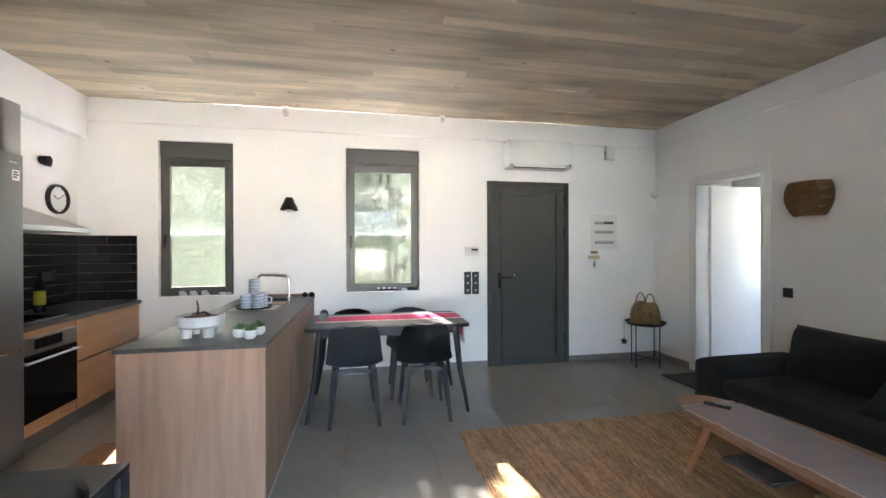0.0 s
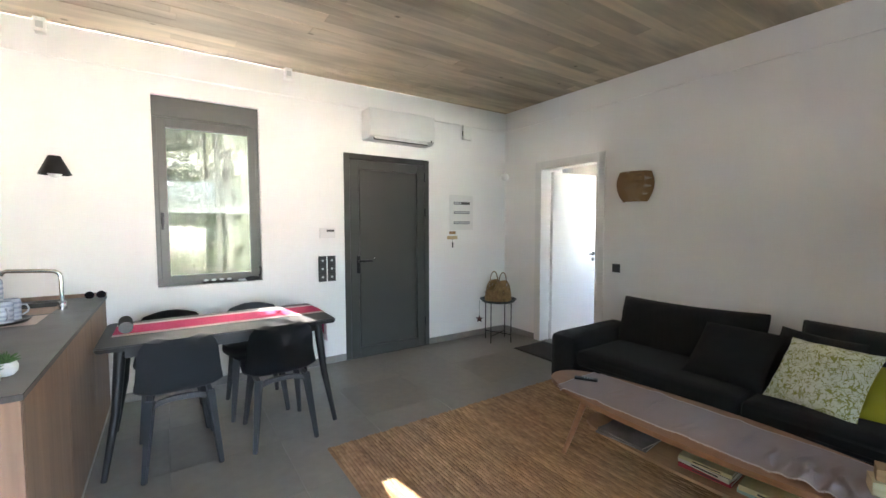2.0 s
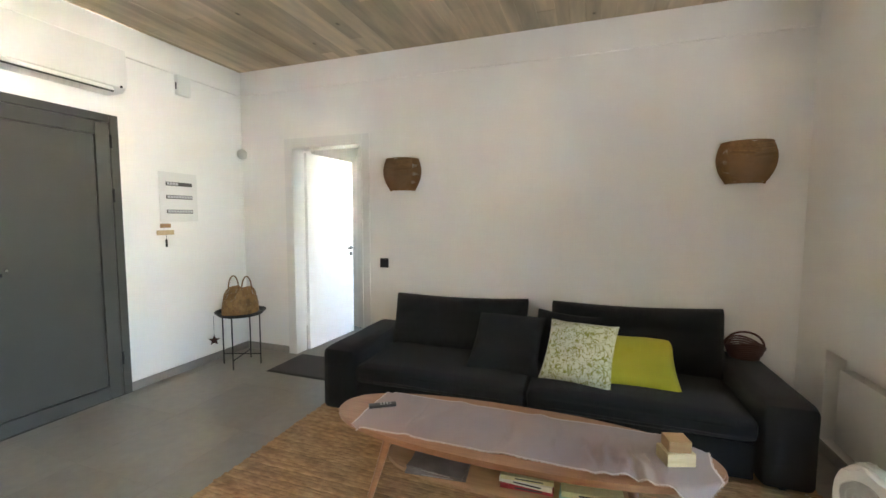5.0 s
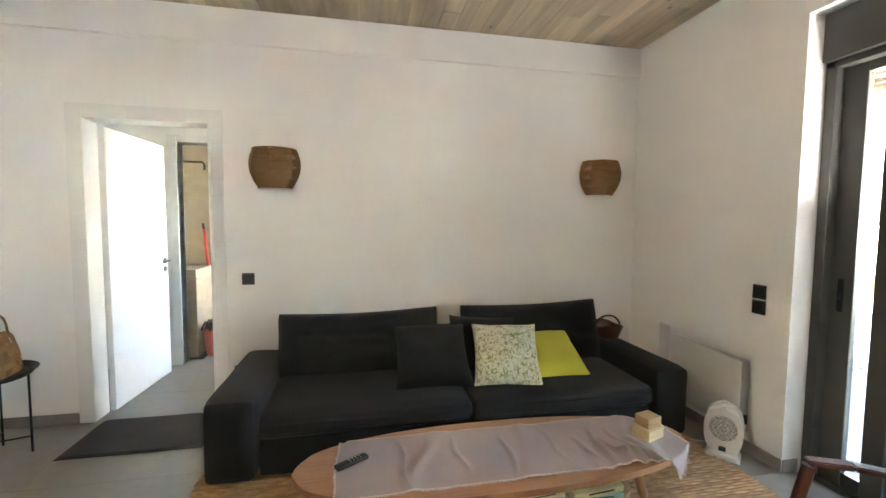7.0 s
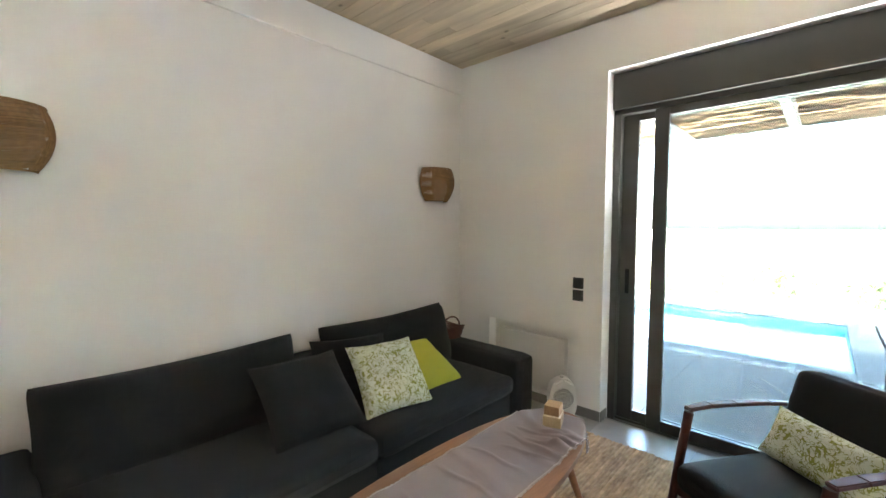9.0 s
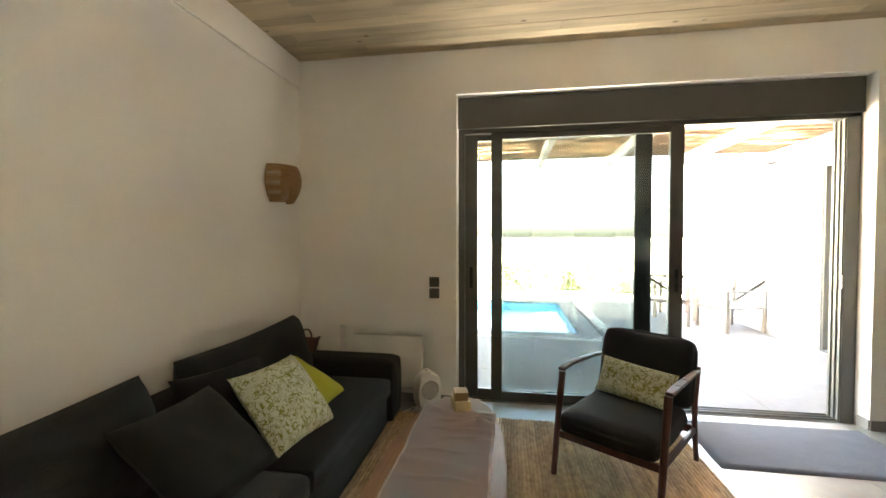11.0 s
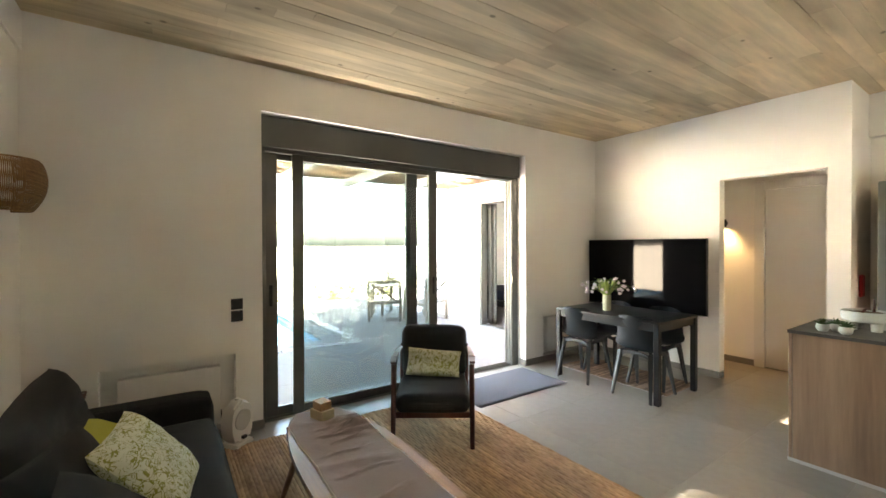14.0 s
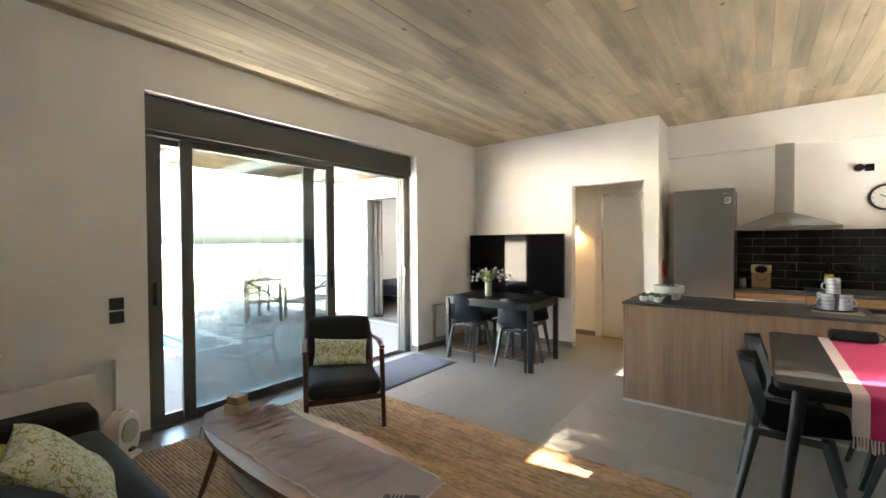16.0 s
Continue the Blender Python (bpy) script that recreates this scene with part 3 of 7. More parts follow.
leaf = part("door_leaf", bm, M_DOOR, d)
bm = B()
box(bm, (a0 + s + 0.009, ly + 0.003, 0.008 + s + 0.009), (a1 - s - 0.009, ly + 0.028, z1 - 0.064 - s - 0.009), 0.002)
part("door_panel", bm, M_DOOR, d)
bm = B()
box(bm, (a0 + 0.060, fy - 0.012, 0.905), (a0 + 0.100, ly, 1.088), 0.004)
cyl(bm, (a0 + 0.080, fy - 0.05, 1.035), (a0 + 0.080, fy, 1.035), 0.011)
box(bm, (a0 + 0.070, fy - 0.062, 1.022), (a0 + 0.215, fy - 0.045, 1.047), 0.005, 2)
part("door_handle", bm, M_BLACK, d, "black lever handle")
for z in (0.30, 1.55, 1.95):
    bm = B()
    cyl(bm, (x1 - 0.062, fy - 0.008, z - 0.05), (x1 - 0.062, fy - 0.008, z + 0.05), 0.009, n=10)
    part("hinge", bm, M_BLACK, d)
bm = B()
cyl(bm, (a0 + 0.262, ly - 0.006, 1.055), (a0 + 0.262, ly + 0.01, 1.055), 0.009, n=12)
part("peephole", bm, M_CHROME, d)

# sill strip and unseen back sheet, added to stop daylight leaking past the leaf
bm = B()
box(bm, (x0, fy, -0.012), (x1, NORTH + TH, 0.006), 0.002)
part("threshold", bm, M_DOOR, d)
bm = B()
box(bm, (x0, NORTH + 0.10, 0.0), (x1, NORTH + 0.16, z1))
part("outer_light_stop", bm, M_DOOR, d)

# east doorway: lining, casing and open leaf
d = tagged(new("door_2"), "white interior door standing open into the passage", "door", kind="structure")
y0, y1, z1 = EDOOR[0], EDOOR[1], EDOOR[3]
bm = B()
for a, b in (((EAST - 0.010, y0 - 0.075, 0), (EAST, y0, z1 + 0.075)), ((EAST - 0.010, y1, 0), (EAST, y1 + 0.075, z1 + 0.075)), ((EAST - 0.010, y0, z1), (EAST, y1, z1 + 0.075))):
    box(bm, a, b, 0.002)
part("casing", bm, M_WHITE, d)
bm = B()
for a, b in (((EAST - 0.014, y0, 0), (EAST + 0.15, y0 + 0.022, z1)), ((EAST - 0.014, y1 - 0.022, 0), (EAST + 0.15, y1, z1)), ((EAST - 0.014, y0 + 0.022, z1 - 0.022), (EAST + 0.15, y1 - 0.022, z1))):
    box(bm, a, b, 0.002)
part("lining", bm, M_WHITE, d)
bm = B()
p, q = Vector((EAST + 0.15, y1 - 0.045, 0)), Vector((EAST + 0.15 + 0.79, y1 - 0.085, 0))
ang = math.degrees(math.atan2(q.y - p.y, q.x - p.x))
box(bm, (0, -0.02, 0.008), (0.79, 0.02, 2.045), 0.003)
leaf = part("door_leaf", bm, M_WHITE, d)
leaf.matrix_basis = pose(p.x, p.y, 0, 0, 0, ang)
bm = B()
box(bm, (0.715, -0.028, 1.01), (0.757, -0.02, 1.06), 0.002)
cyl(bm, (0.735, -0.06, 1.035), (0.735, -0.02, 1.035), 0.008, n=10)
box(bm, (0.62, -0.07, 1.027), (0.745, -0.056, 1.043), 0.003)
box(bm, (0.715, -0.028, 0.94), (0.757, -0.02, 0.985), 0.002)
part("door_handle", bm, M_BLACK, leaf, "black square lever handle")
# bathroom door frame
bm = B()
for a, b in (((CX - 0.012, 3.62, 0), (CX + 0.12, 3.70, 2.19)), ((CX - 0.012, 2.77, 0), (CX + 0.12, 2.85, 2.19)), ((CX - 0.012, 2.85, 2.12), (CX + 0.12, 3.62, 2.19))):
    box(bm, a, b, 0.003)
structure("door_3", bm, M_WHITE, "white frame of the bathroom doorway", "door frame")
# hallway door
d = tagged(new("door_4"), "closed plain white hallway door", "door", kind="structure")
bm = B()
for a, b in (((HALL, 1.17, 0), (HALL + 0.014, 1.27, 2.17)), ((HALL, 1.27, 2.07), (HALL + 0.014, 2.0, 2.17))):
    box(bm, a, b, 0.003)
part("casing", bm, M_WHITE, d)
bm = B()
box(bm, (HALL - 0.05, 1.275, 0.008), (HALL - 0.008, 1.998, 2.066), 0.003)
part("door_leaf", bm, M_WHITE, d)

# the wide sliding door
d = tagged(new("sliding_door_1"), "wide dark grey sliding glass door, one leaf slid open", "sliding door", kind="structure")
x0, x1, z1 = SLIDE[0], SLIDE[1], SLIDE[3]
yi = SOUTH - 0.10
bm = B()
box(bm, (x0, yi - 0.20, 2.25), (x1, yi, z1), 0.003)
part("shutter_box", bm, M_GREY_ALU, d)
bm = B()
box(bm, (x0, yi - 0.17, -0.03), (x0 + 0.09, yi - 0.03, 2.25), 0.003)
box(bm, (x1 - 0.05, yi - 0.17, -0.03), (x1, yi - 0.03, 2.25), 0.003)
box(bm, (x0, yi - 0.17, 2.215), (x1, yi - 0.03, 2.25), 0.003)
box(bm, (x0, yi - 0.17, -0.055), (x1, yi - 0.03, -0.008), 0.003)
for k in range(3):
    box(bm, (x0 + 0.09, yi - 0.155 + 0.045 * k, -0.008), (x1 - 0.05, yi - 0.150 + 0.045 * k, 0.006))
    box(bm, (x0 + 0.088, yi - 0.150 + 0.045 * k, 0.0), (x0 + 0.10, yi - 0.13 + 0.045 * k, 2.21))
part("outer_frame", bm, M_GREY_ALU, d)


def sliding_leaf(a, b, y, wl, wr, material):
    bm = B()
    zt, zb, hb = 2.215, -0.002, 0.075
    box(bm, (a, y - 0.02, zb), (a + wl, y + 0.02, zt), 0.003)
    box(bm, (b - wr, y - 0.02, zb), (b, y + 0.02, zt), 0.003)
    box(bm, (a + wl, y - 0.02, zb), (b - wr, y + 0.02, zb + hb), 0.003)
    box(bm, (a + wl, y - 0.02, zt - 0.05), (b - wr, y + 0.02, zt), 0.003)
    lf = part("sliding_leaf", bm, M_GREY_ALU, d)
    bm = B()
    box(bm, (a + wl - 0.005, y - 0.004, zb + hb - 0.005), (b - wr + 0.005, y + 0.004, zt - 0.045))
    pn = part("pane", bm, material, lf)
    pn.visible_shadow = False
    return lf


l1 = sliding_leaf(0.63, 2.105, yi - 0.060, 0.10, 0.09, M_GLASSF)
l2 = sliding_leaf(0.845, 2.33, yi - 0.110, 0.125, 0.11, M_GLASS)
for lf, hx, yy in ((l1, 0.68, yi - 0.038), (l2, 2.275, yi - 0.088)):
    bm = B()
    box(bm, (hx - 0.014, yy - 0.002, 0.93), (hx + 0.014, yy + 0.008, 1.11), 0.003)
    box(bm, (hx - 0.006, yy + 0.006, 1.00), (hx + 0.006, yy + 0.02, 1.035), 0.003)
    part("pull_handle", bm, M_BLACK, lf, "black recessed pull handle")
bm = B()
box(bm, (x0 + 0.092, yi - 0.05, 0.98), (x0 + 0.104, yi - 0.03, 1.08), 0.003)
part("strike_plate", bm, M_CHROME, d, "steel strike plate")

# ---- living area ----
# sofa: 2.84 long, 0.95 deep, against the east wall
def sofa():
    s = thing("sofa", (3.22, 1.32, 0), "long charcoal fabric sofa with loose back cushions, against the wall", "sofa")
    def P(x, y, z):
        return (x - 3.22, y - 1.32, z)
    bm = B()
    soft_box(bm, P(2.80, 0.13, 0.035), P(3.66, 1.30, 0.245), 0.02, 0.0, 8, 1)
    part("seat_base", bm, M_SOFA, s)
    bm = B()
    soft_box(bm, P(2.80, 1.302, 0.035), P(3.66, 2.47, 0.245), 0.02, 0.0, 8, 2)
    part("seat_base", bm, M_SOFA, s)
    bm = B()
    soft_box(bm, P(2.765, 2.475, 0.03), P(3.68, 2.735, 0.475), 0.045, 0.012, 12, 3)
    part("armrest", bm, M_SOFA, s)
    bm = B()
    soft_box(bm, P(2.765, -0.125, 0.03), P(3.68, 0.125, 0.475), 0.045, 0.012, 12, 4)
    part("armrest", bm, M_SOFA, s)
    bm = B()
    soft_box(bm, P(3.50, 0.13, 0.25), P(3.69, 2.47, 0.60), 0.04, 0.01, 10, 5)
    part("back_frame", bm, M_SOFA, s)
    for a, b, k in ((0.128, 1.296, 6), (1.304, 2.472, 7)):
        bm = B()
        soft_box(bm, P(2.765, a, 0.245), P(3.52, b, 0.378), 0.045, 0.012, 14, k)
        part("seat_cushion", bm, M_SOFA, s)
    for y, w, h, k, tilt in ((1.94, 1.125, 0.455, 2, 0), (0.66, 1.125, 0.475, 5, 0)):
        bm = B()
        m = pose(*P(3.385, y, 0.333), 0, 0, 0) @ pose(0, 0, 0, 0, 0, 90) @ pose(0, 0, 0, 17, tilt, 0)
        cushion(bm, w, h, 0.27, 28, m, 0.03, 0.016, k, -0.010, 0.025)
        part("back_cushion", bm, M_SOFA, s)
    for x, y in ((2.85, 0.0), (2.85, 2.6), (3.6, 0.0), (3.6, 2.6)):
        bm = B()
        cyl(bm, P(x, y, 0), P(x, y, 0.04), 0.025, n=12)
        part("foot", bm, M_BLACK_PL, s)
    return s


sofa()


def coral_cloth():
    """Off-white cotton printed with branching olive-green sprigs."""
    m = woven("coral_print_cotton", (0.70, 0.72, 0.58), (0.64, 0.66, 0.52), 0.003)
    nt = m.node_tree
    n, l = nt.nodes, nt.links
    p = n["Principled BSDF"]
    tc = n.new("ShaderNodeTexCoord")
    bend = n.new("ShaderNodeTexNoise")
    bend.inputs["Scale"].default_value = 9
    l.new(tc.outputs["Object"], bend.inputs[0])
    mixv = n.new("ShaderNodeMix")
    mixv.data_type = "VECTOR"
    mixv.inputs[0].default_value = 0.10
    l.new(tc.outputs["Object"], mixv.inputs[4])
    l.new(bend.outputs[1], mixv.inputs[5])
    gate = n.new("ShaderNodeTexNoise")
    gate.inputs["Scale"].default_value = 34
    l.new(tc.outputs["Object"], gate.inputs[0])
    width = n.new("ShaderNodeMapRange")
    width.inputs[1].default_value, width.inputs[2].default_value = 0.34, 0.58
    width.inputs[3].default_value, width.inputs[4].default_value = 0.0, 0.044
    l.new(gate.outputs[0], width.inputs[0])
    strokes = []
    for scale, offset in ((46, 0.0), (60, 4.7)):
        shift = n.new("ShaderNodeMapping")
        shift.inputs["Location"].default_value = (offset, offset, offset)
        l.new(mixv.outputs[1], shift.inputs[0])
        field = n.new("ShaderNodeTexNoise")
        field.inputs["Scale"].default_value, field.inputs["Detail"].default_value = scale, 0.5
        l.new(shift.outputs[0], field.inputs[0])
        line = n.new("ShaderNodeMath")
        line.operation = "COMPARE"
        line.inputs[1].default_value = 0.5
        l.new(field.outputs[0], line.inputs[0])
        l.new(width.outputs[0], line.inputs[2])
        strokes.append(line)
    less = n.new("ShaderNodeMath")
    less.operation = "MAXIMUM"
    l.new(strokes[0].outputs[0], less.inputs[0])
    l.new(strokes[1].outputs[0], less.inputs[1])
    old = p.inputs["Base Color"].links[0].from_socket
    mix = n.new("ShaderNodeMix")
    mix.data_type = "RGBA"
    l.new(less.outputs[0], mix.inputs[0])
    l.new(old, mix.inputs[6])
    mix.inputs[7].default_value = rgb((0.28, 0.29, 0.06))
    l.new(mix.outputs[2], p.inputs["Base Color"])
    return m


M_CORAL = coral_cloth()


def pillow(at, size, lean, yaw, roll, material, label, thick=0.14, seed=1):
    bm = B()
    cushion(bm, size[0], size[1], thick, 20, pose(0, 0, 0, lean, 0, 0) @ pose(0, 0, size[1] / 2, 0, roll, 0) @ pose(0, 0, -size[1] / 2), 0.07, 0.0, seed)
    single("throw_pillow", bm, material, label, "pillow", "loose pillows on the sofa", at, yaw)


pillow((2.965, 1.49, 0.378), (0.485, 0.47), 49, 88, 0, M_SOFA, "square charcoal fabric pillow leaning on the sofa back", seed=3)
pillow((3.18, 1.15, 0.382), (0.47, 0.40), 33, 72, 0, M_SOFA, "charcoal pillow half hidden behind the patterned pillow", 0.10, seed=8)
pillow((2.925, 1.035, 0.376), (0.435, 0.435), 42, 79, 0, M_CORAL, "cream pillow printed with olive coral sprigs on the sofa", seed=4)
pillow((2.985, 0.665, 0.376), (0.47, 0.44), 61, 90, 0, M_YELLOW, "plain mustard-green pillow lying back on the sofa", 0.12, seed=6)

# jute rug in strips of plaited cord
def jute_rug():
    x0, x1, y0, y1 = 0.79, 3.05, -0.16, 2.79
    r = thing("jute_rug", ((x0 + x1) / 2, (y0 + y1) / 2, 0), "large natural brown jute rug with plaited rows on the tiles", "rug")
    w, ny = 0.021, 92
    nx = int((x1 - x0) / w)
    cx, cy = (x0 + x1) / 2, (y0 + y1) / 2
    for i in range(nx):
        verts, faces = [], []
        xa = x0 + i * w
        ends = (random.uniform(-0.008, 0.008), random.uniform(-0.008, 0.008))
        for j in range(ny + 1):
            f = j / ny
            y = (y0 + ends[0]) * (1 - f) + (y1 + ends[1]) * f
            wob = 0.003 * noise.noise((xa * 3, y * 3, 0.0))
            hz = 0.0105 + 0.0028 * math.sin(j * 1.57 + 3.14 * (i % 2) + 0.5 * math.sin(i * 12.9)) + random.uniform(-0.0010, 0.0010)
            for u, z in ((0.0, 0.0055), (0.18, hz * 0.86), (0.5, hz), (0.82, hz * 0.86), (1.0, 0.0055)):
                verts.append((xa + wob + u * w - cx, y - cy, z))
        for j in range(ny):
            for q in range(4):
                faces.append((j * 5 + q, j * 5 + q + 1, j * 5 + q + 6, j * 5 + q + 5))
        me = bpy.data.meshes.new("plait")
        me.from_pydata(verts, [], faces)
        me.materials.append(M_JUTE)
        me.polygons.foreach_set("use_smooth", [True] * len(me.polygons))
        ob = new("plait", me)
        ob.parent = r
    bm = B()
    box(bm, (x0 - cx, y0 - cy, 0.0005), (x1 - cx, y1 - cy, 0.003))
    part("backing", bm, M_JUTE, r)


jute_rug()


def flat_mat(name, a, b, material, label, h=0.014, seed=0):
    bm = B()
    c = ((a[0] + b[0]) / 2, (a[1] + b[1]) / 2)
    n, m = 40, 26
    g = []
    for i in range(n + 1):
        row = []
        for j in range(m + 1):
            x, y = a[0] + (b[0] - a[0]) * i / n, a[1] + (b[1] - a[1]) * j / m
            rim = i in (0, n) or j in (0, m)
            z = 0.001 if rim else h + 0.002 * noise.noise((x * 8, y * 8, seed)) + random.uniform(-0.001, 0.001)
            e = 0.004 * noise.noise((x * 6 + seed, y * 6, 2.0)) if rim else 0
            row.append(bm.verts.new((x - c[0] + e, y - c[1] + e, z)))
        g.append(row)
    for i in range(n):
        for j in range(m):
            bm.faces.new((g[i][j], g[i + 1][j], g[i + 1][j + 1], g[i][j + 1]))
    return single(name, bm, material, label, "mat", at=(c[0], c[1], 0))


flat_mat("door_mat", (3.24, 2.90), (3.72, 3.69), M_MATD, "dark grey shaggy mat in front of the open doorway", 0.016, 1)
flat_mat("door_mat", (-0.46, -0.36), (0.72, 0.30), M_MATB, "slate blue-grey mat inside the sliding door", 0.012, 2)
flat_mat("kitchen_mat", (-1.72, 2.62), (-1.15, 3.12), M_ROPE, "small brown woven mat on the kitchen floor", 0.008, 3)


# coffee table
def oval(rx, ry, n=64, p=2.25):
    return [(rx * math.copysign(abs(math.cos(t)) ** (2 / p), math.cos(t)), ry * math.copysign(abs(math.sin(t)) ** (2 / p), math.sin(t))) for t in (2 * math.pi * i / n for i in range(n))]


def coffee_table():
    c = (2.235, 1.315)
    t = thing("coffee_table", (c[0], c[1], 0), "long oval teak coffee table with lower shelf, on the jute rug", "coffee table")
    bm = B()
    prism(bm, oval(0.275, 0.895), "z", 0.358, 0.385, 0.008)
    part("tabletop", bm, M_TEAK, t)
    bm = B()
    for s in (-1, 1):
        box(bm, (-0.16, s * 0.55 - 0.012, 0.31), (0.16, s * 0.55 + 0.012, 0.358), 0.003)
        box(bm, (s * 0.16 - 0.01, -0.55, 0.315), (s * 0.16 + 0.01, 0.55, 0.357), 0.003)
    part("apron", bm, M_TEAK, t)
    for sx in (-1, 1):
        for sy in (-1, 1):
            bm = B()
            tube(bm, [(sx * 0.17, sy * 0.53, 0.345), (sx * 0.205, sy * 0.565, 0.2), (sx * 0.255, sy * 0.61, 0.011)], 0.021, 12, 0.013)
            part("leg", bm, M_TEAK, t)
    bm = B()
    prism(bm, oval(0.195, 0.60, 48, 2.8), "z", 0.178, 0.193, 0.004)
    part("shelf", bm, M_BEECH, t)
    return t


coffee_table()


# creases across the runner: place along it, middle, slant, half length, height
RUCKS = ((0.70, 2.14, 0.25, 0.10, 0.013), (0.76, 2.19, 0.10, 0.16, 0.014), (0.82, 2.14, 0.30, 0.12, 0.016), (0.875, 2.22, -0.12, 0.15, 0.012), (0.95, 2.17, 0.20, 0.13, 0.011),
         (1.08, 2.26, 0.05, 0.17, 0.008), (1.30, 2.22, -0.08, 0.19, 0.008), (1.52, 2.25, 0.06, 0.18, 0.006), (1.76, 2.22, 0.03, 0.19, 0.006))


def cloth_runner():
    """A linen runner lying along the coffee table, rucked near one end and hanging over it."""
    x0, x1, y0, y1 = 2.035, 2.430, 0.465, 2.035
    cx, cy = 2.235, 1.30
    bm = B()
    n, m = 44, 230
    g = []
    for i in range(n + 1):
        row = []
        for j in range(m + 1):
            u, v = i / n, j / m
            x = x0 + (x1 - x0) * u + 0.010 * noise.noise((u * 2, v * 6, 1))
            y = y0 + (y1 - y0) * v + 0.012 * noise.noise((u * 3, v * 2, 4))
            ex, ey = (x - 2.235) / 0.275, (y - 1.315) / 0.895
            out = (abs(ex) ** 2.25 + abs(ey) ** 2.25) ** (1 / 2.25)
            z = 0.3875 + 0.0015 * noise.noise((x * 14, y * 14, 0))
            d = math.hypot((x - 2.10) / 0.15, (y - 0.80) / 0.22)
            z += max(0, 1 - d) * 0.026 * (0.5 + 0.5 * math.sin(y * 80 + 6 * x + 2 * noise.noise((x * 9, y * 9, 3))))
            z += 0.008 * max(0, math.sin(y * 13 + 1.5 * noise.noise((x * 4, y * 3, 7)) + x * 5)) ** 6
            for yc, xc, slope, half, high in RUCKS:
                along = (x - xc) / half
                if abs(along) < 1:
                    across = (y - yc - slope * (x - xc) - 0.010 * math.sin(along * 4 + yc * 9)) / 0.011
                    z += high * (1 - along * along) * math.exp(-across * across)
            if out > 1.0:
                bx, by = 2.235 + (x - 2.235) / out * 1.012, 1.315 + (y - 1.315) / out * 1.004
                over = math.hypot(x - bx, y - by)
                z -= over
                x, y = bx + 0.06 * over * math.sin(x * 60), by - 0.10 * over
            row.append(bm.verts.new((x - cx, y - cy, z)))
        g.append(row)
    for i in range(n):
        for j in range(m):
            bm.faces.new((g[i][j], g[i + 1][j], g[i + 1][j + 1], g[i][j + 1]))
    rim = [g[0][j].co.copy() for j in range(0, m + 1)] + [g[i][m].co.copy() for i in range(1, n + 1)] + [g[n][j].co.copy() for j in range(m - 1, -1, -1)] + [g[i][0].co.copy() for i in range(n - 1, 0, -1)]
    t = thing("table_runner", (cx, cy, 0), "mauve linen runner with frayed pale edge, rucked on the coffee table", "table runner")
    part("cloth", bm, M_MAUVE, t, sharp=80)
    bm = B()
    for a, b in zip(rim, rim[1:] + rim[:1]):
        for k in range(3):
            p = a.lerp(b, k / 3)
            o = Vector((p.x * 1.6, p.y * 0.25, 0)).normalized() * 0.008
            q = p + o + Vector((random.uniform(-0.004, 0.004), random.uniform(-0.004, 0.004), -0.0012))
            bar(bm, p + Vector((0, 0, 0.001)), q, 0.003, 0.0016)
    part("fringe", bm, M_FRINGE, t, "pale frayed fringe")


cloth_runner()


